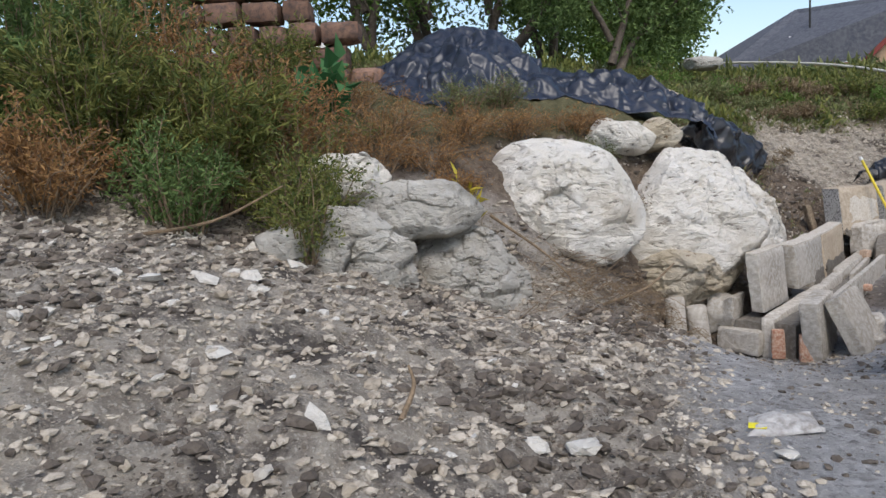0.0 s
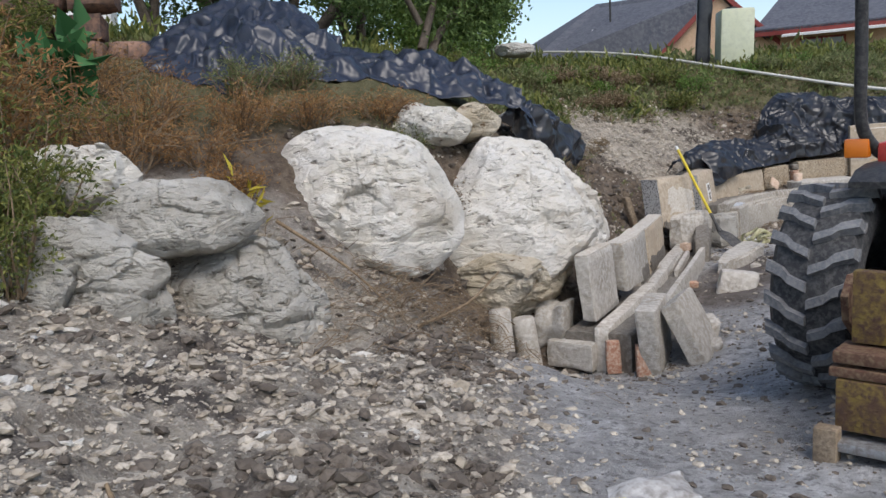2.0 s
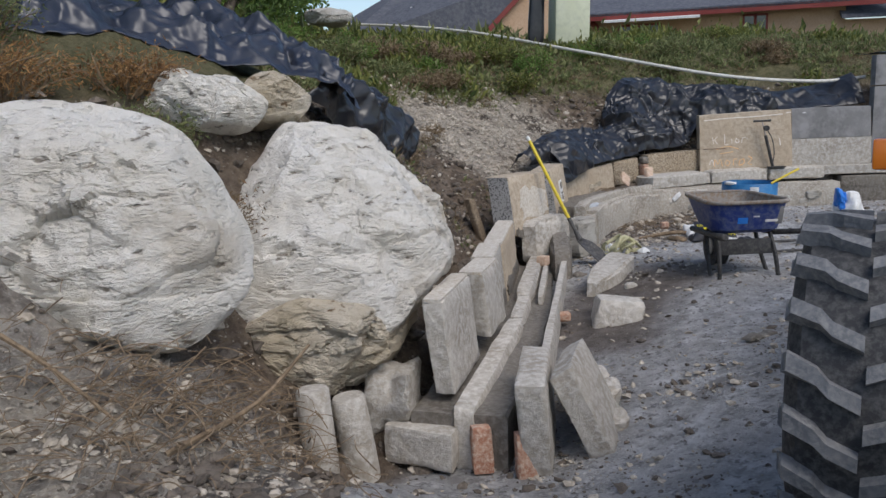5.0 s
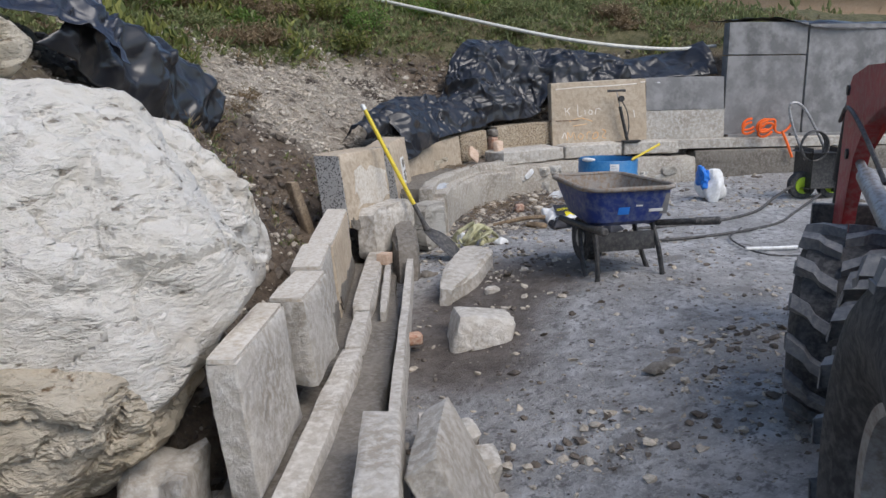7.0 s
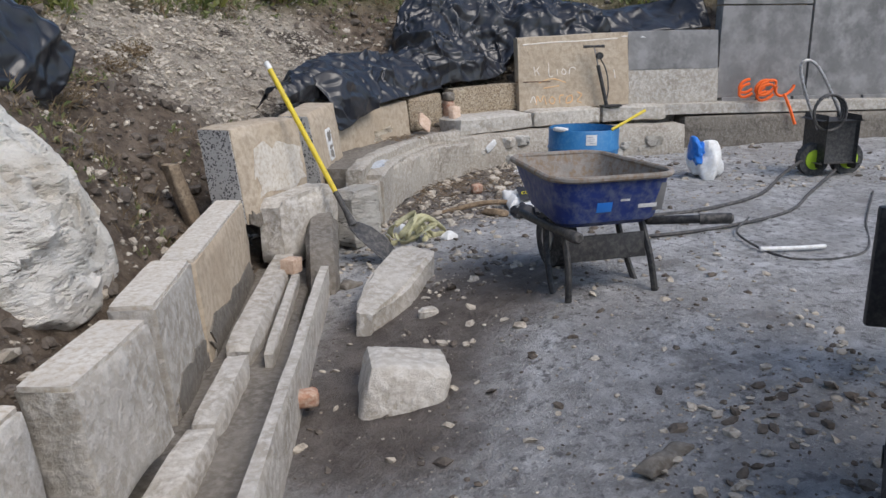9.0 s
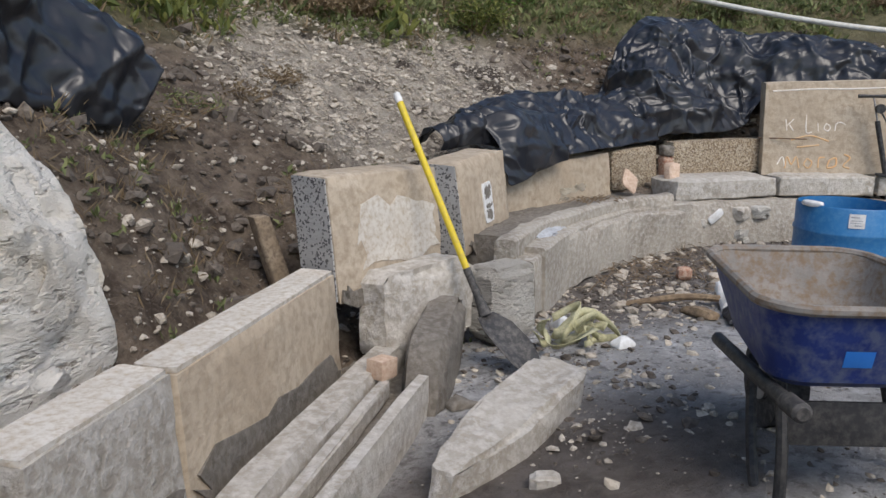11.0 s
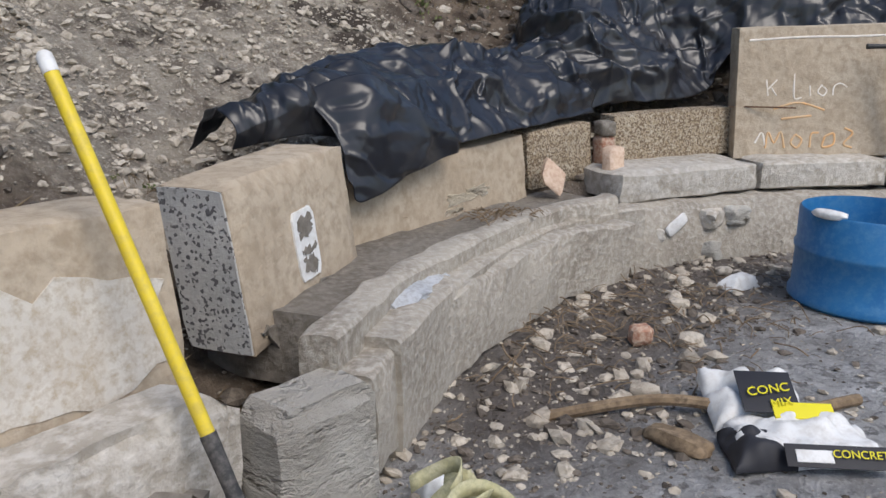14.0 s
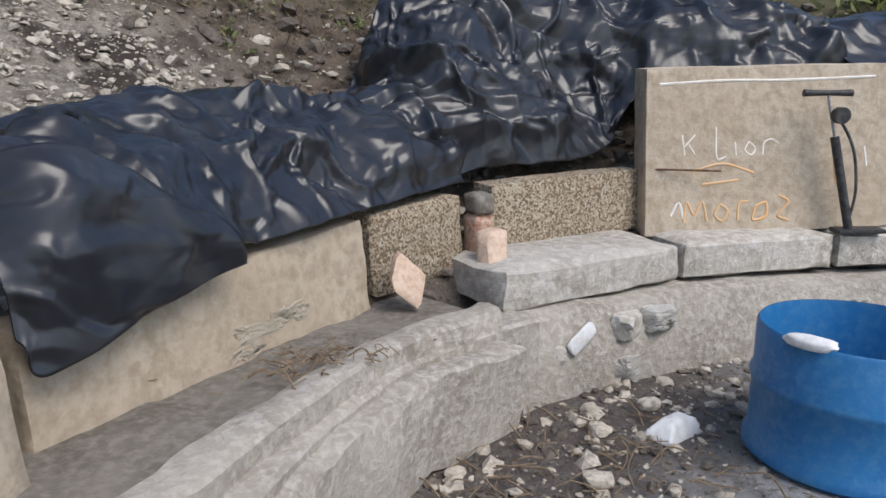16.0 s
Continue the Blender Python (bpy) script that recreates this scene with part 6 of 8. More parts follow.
T = 0.0
body = part("tray", rings_mesh([tray_ring(0.63, 0.54, -0.06, 0.70, 0.62, 0.13), tray_ring(0.60, 0.50, -0.04, 0.66, 0.54, 0.12), tray_ring(0.53, 0.43, 0.0, 0.56, 0.40, 0.10), tray_ring(0.46, 0.36, 0.05, 0.50, 0.37, 0.08)]), M["barrow"], barrow, "dark blue plastic tray")
part("tray_lining", rings_mesh([tray_ring(0.62, 0.53, -0.055, 0.695, 0.621, 0.13), tray_ring(0.58, 0.48, -0.03, 0.65, 0.54, 0.12), tray_ring(0.51, 0.41, 0.01, 0.55, 0.41, 0.10), tray_ring(0.44, 0.34, 0.06, 0.49, 0.385, 0.08)]), M["trayin"], body, "crust of dried mortar")
bm = bmesh.new()
rr = tray_ring(0.64, 0.55, -0.065, 0.705, 0.62, 0.13)
tube(bm, rr + [rr[0]], 0.016, 8)
part("rim", bm, M["trayin"], body, "rolled rim coated with mortar")
bm = bmesh.new()
box(bm, bp_(-0.14, -0.005, 0.44), BX * 0.40, BY * 0.004 - Vector((0, 0, 0.0)), BY * -0.035 + Vector((0, 0, 0.14)), 0.002)
lab = part("sticker", bm, M["wallgrey"], body, "worn grey label")
for x, w, z, h, m_ in ((-0.10, 0.08, 0.45, 0.05, "skyblue"), (0.02, 0.05, 0.50, 0.05, "white"), (0.12, 0.10, 0.46, 0.02, "white"), (-0.12, 0.05, 0.545, 0.03, "white"), (0.05, 0.06, 0.535, 0.03, "skyblue")):
    bm = bmesh.new()
    box(bm, bp_(x, -0.014 - (z - 0.44) * 0.25, z), BX * w, BY * 0.005, BY * -h * 0.25 + Vector((0, 0, h)), 0.001)
    part("print", bm, M[m_], lab)
for sx, fx in ((-1, -0.23), (1, 0.24)):
    bm = bmesh.new()
    tube(bm, smooth_path([bp_(fx * 0.9, 0.10, 0.36), bp_(fx * 0.95, 0.02, 0.2), bp_(fx, -0.02, 0.02), bp_(fx * 1.02, 0.04, 0.005), bp_(fx * 1.0, 0.16, 0.02), bp_(fx * 0.92, 0.28, 0.2), bp_(fx * 0.85, 0.34, 0.36)], 4), 0.017, 8)
    part("leg", bm, M["black"], barrow, "black steel leg")
bm = bmesh.new()
box(bm, bp_(-0.21, 0.03, 0.20), BX * 0.42, BY * 0.012, BY * 0.03 + Vector((0, 0, 0.12)), 0.004)
part("brace", bm, M["black"], barrow, "black cross brace")
for pts, nm in (([(-0.24, 0.55, 0.34), (-0.25, 0.1, 0.355), (-0.25, -0.14, 0.37)], "l"), ([(0.16, 0.55, 0.34), (0.27, 0.12, 0.355), (0.62, -0.06, 0.38)], "r")):
    q = [bp_(*p) for p in pts]
    bm = bmesh.new()
    tube(bm, q, 0.022, 10)
    hd = part("handle", bm, M["black"], barrow, "dusty black handle")
    bm = bmesh.new()
    e = q[1].lerp(q[2], 0.62)
    tube(bm, [e, q[2], q[2] + (q[2] - e).normalized() * 0.01], [0.028, 0.028, 0.018], 12)
    part("grip", bm, M["hose"], hd, "rubber grip")
bm = bmesh.new()
tube(bm, [bp_(-0.05, 0.62, 0.17), bp_(0.05, 0.62, 0.17)], 0.165, 28)
wb_wheel = part("wheel", bm, M["tyre"], barrow, "black barrow wheel")
bm = bmesh.new()
tube(bm, [bp_(-0.06, 0.62, 0.17), bp_(0.06, 0.62, 0.17)], 0.07, 20)
part("hub", bm, M["steel"], wb_wheel)

# ---- blue half drum ----
DC = Vector((8.24, 10.14, -0.07))
drum = thing("half_drum", DC, "blue plastic drum cut in half, with a label", "drum")


def ring_at(c, r, z, n=48):
    return [Vector((c.x + r * math.cos(2 * math.pi * k / n), c.y + r * math.sin(2 * math.pi * k / n), c.z + z)) for k in range(n)]


shell = part("shell", rings_mesh([ring_at(DC, 0.305, 0.42), ring_at(DC, 0.312, 0.41), ring_at(DC, 0.31, 0.27), ring_at(DC, 0.318, 0.255), ring_at(DC, 0.318, 0.24), ring_at(DC, 0.31, 0.225), ring_at(DC, 0.31, 0.06), ring_at(DC, 0.322, 0.04), ring_at(DC, 0.322, 0.015), ring_at(DC, 0.305, 0.0)]), M["bluedrum"], drum, "blue plastic shell")
part("inner_wall", rings_mesh([ring_at(DC, 0.3045, 0.419), ring_at(DC, 0.30, 0.2), ring_at(DC, 0.295, 0.02)]), M["bluedrum"], shell, "shaded inside")
va = math.atan2(6.4 - DC.y, 4.2 - DC.x)


def on_drum(a, z, r=0.3135):
    return Vector((DC.x + r * math.cos(a), DC.y + r * math.sin(a), DC.z + z))


bm = bmesh.new()
cols = [[bm.verts.new(on_drum(va + 0.05 + 0.30 * k / 6, z, 0.3145)) for z in (0.30, 0.39)] for k in range(7)]
for a, b in zip(cols, cols[1:]):
    bm.faces.new((a[0], b[0], b[1], a[1]))
lb = part("sticker", bm, M["white"], shell, "white paper label")
for z, h, a0, a1 in ((0.365, 0.008, 0.08, 0.24), (0.345, 0.006, 0.08, 0.3), (0.33, 0.006, 0.08, 0.28), (0.312, 0.01, 0.16, 0.3)):
    bm = bmesh.new()
    cols = [[bm.verts.new(on_drum(va + a0 + (a1 - a0) * k / 4, zz, 0.3155)) for zz in (z, z + h)] for k in range(5)]
    for a, b in zip(cols, cols[1:]):
        bm.faces.new((a[0], b[0], b[1], a[1]))
    part("print", bm, M["bluegrey"], lb)
bm = bmesh.new()
lump(bm, on_drum(va - 0.75, 0.425, 0.30), (0.08, 0.035, 0.02), va + 1.0, 4, 3, 0.3, 0.4)
solo("rag", bm, M["white"], "crumpled grey-white rag on the drum's rim", "rag")
bm = bmesh.new()
tube(bm, [on_drum(va + 2.6, 0.05, 0.2), on_drum(va + 0.9, 0.43, 0.31), on_drum(va + 0.9, 0.43, 0.31) + Vector((0.28, -0.12, 0.15))], 0.013, 8)
solo("wooden_stick", bm, M["yellow"], "yellow tool handle standing in the drum", "stick")

# ---- shovel ----
shovel = thing("shovel", (5.30, 9.2, -0.1), "long-handled shovel with a yellow handle leaning on the wall", "shovel")
h0, h1 = Vector((5.262, 9.501, 0.247)), Vector((5.031, 9.869, 1.032))
dirn = (h1 - h0).normalized()
bm = bmesh.new()
tube(bm, [h0, h1 - dirn * 0.05], 0.0165, 14)
part("handle", bm, M["yellow"], shovel, "yellow fibreglass handle")
bm = bmesh.new()
tube(bm, [h1 - dirn * 0.05, h1 - dirn * 0.008, h1], [0.0175, 0.0175, 0.011], 14)
part("end_cap", bm, M["white"], shovel, "pale worn end cap")
sock = h0 - dirn * 0.22
bm = bmesh.new()
tube(bm, [h0 + dirn * 0.01, h0 - dirn * 0.12, sock], [0.019, 0.017, 0.03], 12)
part("socket", bm, M["hose"], shovel, "dark steel socket")
bm = bmesh.new()
side = dirn.cross(Vector((0.3, -0.9, 0.1))).normalized()
fwd = side.cross(dirn).normalized()
blade_dir = (-dirn * 0.85 + Vector((0.35, -0.45, -0.1))).normalized()
rows = []
for t, w, dish in ((0, 0.05, 0.0), (0.08, 0.085, 0.02), (0.2, 0.09, 0.028), (0.28, 0.08, 0.02), (0.33, 0.06, 0.012), (0.355, 0.012, 0.0)):
    rows.append([bm.verts.new(sock + blade_dir * t * 0.95 + side * w * s + fwd * (dish * (s * s))) for s in (-1, -0.6, -0.2, 0.2, 0.6, 1)])
for a, b in zip(rows, rows[1:]):
    for j in range(5):
        bm.faces.new((a[j], a[j + 1], b[j + 1], b[j]))
bl = part("blade", bm, M["hose"], shovel, "dull steel blade with mortar on it")
bl.modifiers.new("thickness", "SOLIDIFY").thickness = 0.004

# ---- floor pump ----
pump = thing("floor_pump", (9.48, 10.93, 0.42), "black bicycle floor pump leaning against a panel", "pump")
P0, P1 = Vector((9.36, 10.83, 0.43)), Vector((9.27, 10.95, 1.02))
bm = bmesh.new()
tube(bm, [P0, P0.lerp(P1, 0.68)], 0.02, 12)
part("barrel", bm, M["black"], pump)
bm = bmesh.new()
tube(bm, [P0.lerp(P1, 0.68), P1], 0.007, 8)
part("rod", bm, M["steel"], pump)
bm = bmesh.new()
hd_ = Vector((0.863, -0.505, 0.02))
tube(bm, [P1 - hd_ * 0.11, P1 - hd_ * 0.03, P1 + hd_ * 0.03, P1 + hd_ * 0.11], [0.016, 0.013, 0.013, 0.016], 10)
part("handle", bm, M["black"], pump)
bm = bmesh.new()
box(bm, P0 - hd_ * 0.11 + Vector((0.02, -0.06, -0.02)), hd_ * 0.22, (0.05, 0.08, 0), (0, 0, 0.02), 0.006)
part("foot", bm, M["black"], pump)
bm = bmesh.new()
g = P0.lerp(P1, 0.84) + Vector((0.02, -0.02, 0))
tube(bm, [g, g + Vector((-0.02, -0.035, 0))], 0.036, 16)
part("gauge", bm, M["black"], pump)
bm = bmesh.new()
tube(bm, smooth_path([P0 + Vector((0, 0, 0.05)), P0.lerp(P1, 0.3) + Vector((0.04, -0.04, 0)), P0.lerp(P1, 0.6) + Vector((0.05, -0.05, 0)), g], 5), 0.007, 8)
part("hose", bm, M["hose"], pump)
bm = bmesh.new()
tube(bm, [(8.62, 11.43, 0.665), (8.72, 11.3, 0.672), (8.86, 11.16, 0.675)], 0.005, 6)
solo("iron_rod", bm, M["rust"], "thin iron rod lying on a slab", "rod")


# ---- bags and scraps ----
def crumpled(name, c, ax, ay, hgt, mat_, parent, label, seed, n=22, amp=0.035, pillow=1.0):
    """A crumpled bag or scrap lying on the ground."""
    c, ax, ay = Vector(c), Vector(ax), Vector(ay)
    pts, top = [], []
    for s in (0, 1):
        for j in range(n + 1):
            for i in range(n + 1):
                u, v = i / n * 2 - 1, j / n * 2 - 1
                e = max(0.0, 1 - max(abs(u), abs(v)) ** 3)
                pts.append(list(c + ax * u + ay * v + Vector((0, 0, (hgt * e * pillow if s == 0 else 0.0) + 0.004 * (1 - s)))))
    arr = np.array(pts)
    k = (n + 1) ** 2
    fold = np.abs(vnoise(arr, 9.0, seed, 2)) * amp * 2 + vnoise(arr, 22.0, seed + 3, 2) * amp * 0.4
    arr[:k, 2] += fold[:k]
    wob = np.c_[vnoise(arr, 5.0, seed + 5), vnoise(arr, 5.0, seed + 6)] * amp
    wob[k:] = np.c_[vnoise(arr[:k], 5.0, seed + 5), vnoise(arr[:k], 5.0, seed + 6)] * amp
    arr[:, :2] += wob
    idx = np.arange(k).reshape(n + 1, n + 1)
    f1 = np.c_[idx[:-1, :-1].ravel(), idx[:-1, 1:].ravel(), idx[1:, 1:].ravel(), idx[1:, :-1].ravel()]
    bm = bmesh.new()
    vs = [bm.verts.new(p) for p in arr]
    for q in f1:
        bm.faces.new([vs[w] for w in q])
        bm.faces.new([vs[w + k] for w in q[::-1]])
    rim = list(idx[0]) + list(idx[1:, -1]) + list(idx[-1, -2::-1]) + list(idx[-2:0:-1, 0])
    for a, b in zip(rim, rim[1:] + rim[:1]):
        try:
            bm.faces.new((vs[b], vs[a], vs[a + k], vs[b + k]))
        except ValueError:
            pass
    return part(name, bm, M[mat_], parent, label, angle=80)


def flat_text(body, at, ax, ay, size, mat_, parent, name="lettering"):
    cu = bpy.data.curves.new(name, "FONT")
    cu.body, cu.size, cu.extrude = body, size, 0.0015
    cu.align_x, cu.align_y = "CENTER", "CENTER"
    tmp = bpy.data.objects.new("tmp", cu)
    scene.collection.objects.link(tmp)
    bpy.context.view_layer.update()
    me = bpy.data.meshes.new_from_object(tmp.evaluated_get(bpy.context.evaluated_depsgraph_get()))
    bpy.data.objects.remove(tmp)
    ax, ay = Vector(ax).normalized(), Vector(ay).normalized()
    m = Matrix((ax, ay, ax.cross(ay))).transposed().to_4x4()
    m.translation = at
    me.transform(m)
    me.materials.clear()
    me.materials.append(M[mat_])
    ob = new(name, me)
    ob.parent = parent
    if parent.data is None:
        ob.matrix_parent_inverse = Matrix.Translation(-Vector(parent.location))


def quad(name, c, ax, ay, mat_, parent, thick=0.004, label=""):
    bm = bmesh.new()
    c, ax, ay = Vector(c), Vector(ax), Vector(ay)
    n = ax.cross(ay).normalized() * thick
    box(bm, c - ax - ay, ax * 2, ay * 2, n, 0.001)
    return part(name, bm, M[mat_], parent, label)


cbag = thing("concrete_bag", (6.9, 9.3, -0.1), "torn empty concrete mix bag in white, yellow and black", "bag")
ux, uy = Vector((0.86, -0.5, 0)), Vector((0.38, 0.66, 0.64)).normalized()
z0 = gz(6.88, 9.3)
crumpled("sack", (6.92, 9.34, z0), ux * 0.21, Vector((0.5, 0.86, 0)) * 0.13, 0.055, "white", cbag, "crumpled white paper sack", 3)
front = Vector((6.85, 9.20, z0 + 0.055))
quad("panel", front + Vector((0.03, -0.012, 0)), ux * 0.15, uy * 0.033, "bagblack", cbag, 0.004, "black printed band")
flat_text("CONCRETE", front + ux * 0.055 + Vector((0.03, -0.018, 0.012)), ux, uy, 0.032, "bagyellow", cbag)
flat_text("MIX", front + ux * 0.055 + Vector((0.03, -0.016, -0.012)), ux, uy, 0.026, "bagyellow", cbag)
quad("logo", front - ux * 0.075 + Vector((0.03, -0.016, 0)), ux * 0.05, uy * 0.018, "white", cbag, 0.006, "pale lozenge logo")
flat_text("80", front + ux * 0.17 + Vector((0.03, -0.014, 0.01)), ux, uy, 0.034, "bagblack", cbag)
crumpled("torn_flap", (6.96, 9.58, z0 + 0.02), ux * 0.15, Vector((0.45, 0.80, 0.2)) * 0.13, 0.05, "white", cbag, "torn white flap", 7)
fl_at, fy = Vector((6.93, 9.50, z0 + 0.105)), Vector((0.42, 0.76, 0.42)).normalized()
quad("flap_print", fl_at, ux * 0.085, fy * 0.08, "bagblack", cbag, 0.004, "black printed panel")
flat_text("CONC", fl_at + Vector((-0.003, -0.006, 0.012)) - fy * 0.0, ux * 0.97 + fy * 0.2, fy, 0.045, "bagyellow", cbag)
flat_text("MIX", fl_at + Vector((-0.003, -0.006, 0.010)) - fy * 0.045 + ux * 0.03, ux * 0.97 + fy * 0.2, fy, 0.040, "bagyellow", cbag)
quad("yellow_band", fl_at + ux * 0.09 - fy * 0.07, ux * 0.09, fy * 0.03, "bagyellow", cbag, 0.006, "yellow band")
crumpled("fold", (6.76, 9.36, z0), ux * 0.09, Vector((0.5, 0.86, 0)) * 0.10, 0.05, "bagblack", cbag, "dark folded bag end", 9)

ybag = thing("flattened_bag", (1.56, 3.78, 0), "flattened dirty white paper bag on the ground", "bag")
crumpled("sheet", (1.56, 3.72, gz(1.56, 3.72) + 0.005), (0.19, 0.02, 0), (0.02, 0.11, 0), 0.035, "dirtypaper", ybag, "dirty white paper", 13, amp=0.02)
quad("print", (1.53, 3.70, gz(1.56, 3.72) + 0.05), (0.06, -0.01, 0), (0.012, 0.02, 0.004), "wallgrey", ybag, 0.002)
quad("print", (1.42, 3.64, gz(1.56, 3.72) + 0.045), (0.04, -0.01, 0), (0.01, 0.025, 0.004), "bagyellow", ybag, 0.002)
for k, (x, y, sx, sy, h_, m_, nm, lb_) in enumerate(((4.72, 6.65, 0.12, 0.035, 0.02, "mortar", "plastic_scrap", "flattened dirty strip of plastic on the yard"), (5.98, 9.28, 0.05, 0.03, 0.03, "white", "paper_cup", "crushed white paper cup"), (5.88, 9.68, 0.06, 0.04, 0.05, "white", "paper_scrap", "white paper scrap at the kerb's foot"), (5.28, 9.0, 0.05, 0.04, 0.03, "white", "paper_scrap", "white scrap beside a shovel"), (5.05, 9.05, 0.06, 0.04, 0.02, "mortar", "paper_scrap", "grey paper scrap under a shovel"), (6.85, 8.85, 0.09, 0.05, 0.06, "bagblack", "plastic_bag", "crumpled black plastic bag"), (6.75, 8.95, 0.05, 0.04, 0.07, "white", "paper_scrap", "torn white paper by a black bag"), (7.9, 10.55, 0.09, 0.05, 0.05, "white", "paper_scrap", "grey-white torn paper at the wall's foot"))):
    tagged(crumpled(nm, (x, y, gz(x, y)), (sx, sy * 0.2, 0), (-sy * 0.2, sy, 0), h_, m_, None, "", 30 + k, 14, 0.02), lb_, "scrap" if "bag" not in nm else "bag")
wbag = thing("cement_bag", (8.9, 9.35, -0.05), "half-empty white and blue bag slumped on the ground", "bag")
bm = bmesh.new()
lump(bm, (8.88, 9.3, 0.09), (0.16, 0.12, 0.16), 0.4, 5, 4, 0.7, 0.35)
part("sack", bm, M["white"], wbag, "white plastic sack", angle=25)
bm = bmesh.new()
lump(bm, (8.76, 9.30, 0.17), (0.10, 0.06, 0.11), 0.9, 8, 4, 0.8, 0.3)
part("blue_print", bm, M["skyblue"], wbag, "bright blue printed part", angle=25)

# webbing strap in a heap
strap = thing("webbing_strap", (5.8, 9.42, -0.1), "pale yellow webbing strap in a loose heap", "strap")
rs = random.Random(11)
for k in range(13):
    c = Vector((5.80 + rs.uniform(-0.13, 0.15), 9.42 + rs.uniform(-0.1, 0.1), gz(5.8, 9.4) + rs.uniform(0.02, 0.11)))
    a0, r1, ln = rs.uniform(0, 6.28), rs.uniform(0.05, 0.14), rs.uniform(1.5, 4.2)
    bm = bmesh.new()
    prev = None
    tw = rs.uniform(-0.6, 0.6)
    for j in range(13):
        a = a0 + ln * j / 12
        p = c + Vector((math.cos(a) * r1 * 1.1, math.sin(a) * r1 * 0.8, 0.05 * math.sin(a * 1.5 + k)))
        p.z = max(p.z, gz(p.x, p.y) + 0.01)
        w = Vector((math.cos(a) * math.sin(tw + j * 0.08), math.sin(a) * math.sin(tw + j * 0.08), math.cos(tw + j * 0.08))) * 0.022
        cur = [bm.verts.new(p - w), bm.verts.new(p + w)]
        if prev:
            bm.faces.new((prev[0], prev[1], cur[1], cur[0]))
        prev = cur
    ob = part("loop", bm, M["strap"], strap)
    ob.modifiers.new("thickness", "SOLIDIFY").thickness = 0.003

# hoses and wires
for pts, r, m_, nm, lb_, ct in (([(9.6, 8.75, 0.15), (9.1, 8.7, 0.05), (8.4, 8.5, 0.0), (7.6, 8.5, 0.0), (7.0, 8.75, 0.0)], 0.014, "hose", "hose", "black rubber hose snaking over the yard", "hose"),
                                ([(9.6, 8.5, 0.05), (8.8, 8.3, 0.0), (8.0, 8.05, 0.0), (7.2, 8.1, 0.0), (6.6, 8.3, 0.0)], 0.012, "hose", "hose", "thin grey hose on the yard", "hose"),
                                ([(9.2, 8.0, 0.0), (8.2, 7.6, 0.0), (7.4, 7.25, 0.0), (6.95, 7.45, 0.0), (7.15, 7.9, 0.02), (7.6, 8.1, 0.02)], 0.007, "hose", "cable", "thin cable looped on the yard", "cable"),
                                ([(6.92, 7.62, 0.01), (7.12, 7.50, 0.01), (7.28, 7.42, 0.01)], 0.013, "white", "lance", "white spray lance lying on the yard", "lance"),
                                ([(6.35, 9.88, -0.02), (6.7, 9.72, 0.02), (7.0, 9.5, 0.0), (7.3, 9.45, 0.0)], 0.02, "twig", "dead_branch", "dead grey branch on the ground", "branch")):
    q = [(x, y, gz(x, y) + z + r) for x, y, z in pts]
    bm = bmesh.new()
    tube(bm, smooth_path(q, 8), r, 8)
    solo(nm, bm, M[m_], lb_, ct)
bm = bmesh.new()
lump(bm, (6.62, 9.52, gz(6.62, 9.52) + 0.02), (0.05, 0.11, 0.035), 0.3, 3, 3, 0.4, 0.4)
solo("wood_chunk", bm, M["twig"], "weathered grey chunk of wood", "wood")

# pressure washer
wash = thing("pressure_washer", (9.75, 8.6, -0.05), "black pressure washer with lime green wheel hubs", "pressure washer")
wx, wy = Vector((0.86, -0.5, 0)), Vector((-0.5, -0.86, 0))
wo = Vector((9.72, 8.62, -0.05))
for s in (-0.16, 0.16):
    bm = bmesh.new()
    tube(bm, [wo + wx * s + wy * 0.03 + Vector((0, 0, 0.14)), wo + wx * s - wy * 0.04 + Vector((0, 0, 0.14))], 0.14, 24)
    wh = part("wheel", bm, M["tyre"], wash, "black wheel")
    bm = bmesh.new()
    tube(bm, [wo + wx * s + wy * 0.04 + Vector((0, 0, 0.14)), wo + wx * s - wy * 0.045 + Vector((0, 0, 0.14))], 0.085, 20)
    part("hub", bm, M["lime"], wh, "lime green hub")
bm = bmesh.new()
box(bm, wo - wx * 0.15 - wy * 0.14 + Vector((0, 0, 0.12)), wx * 0.3, wy * 0.24, (0, 0, 0.36), 0.05)
part("body", bm, M["black"], wash)
bm = bmesh.new()
tube(bm, smooth_path([wo - wx * 0.14 + Vector((0, 0, 0.4)), wo - wx * 0.3 + Vector((0, 0, 0.72)), wo - wx * 0.36 + Vector((0, 0, 0.95)), wo - wx * 0.2 + Vector((0, 0, 0.92)), wo + wx * 0.12 + Vector((0, 0, 0.42))], 5), 0.014, 8)
part("handle", bm, M["steel"], wash)
bm = bmesh.new()
for k in range(3):
    tube(bm, [wo - wx * 0.12 + wx * (0.13 + 0.01 * k) * math.cos(a) + Vector((0, 0, 0.55 + 0.15 * math.sin(a))) + wy * (0.08 + 0.02 * k) for a in np.linspace(0, 6.28, 24)], 0.01, 6)
part("coiled_hose", bm, M["hose"], wash)
ostrap = thing("ratchet_straps", (10.9, 10.0, 0.42), "tangle of orange ratchet straps on the ledge", "strap")
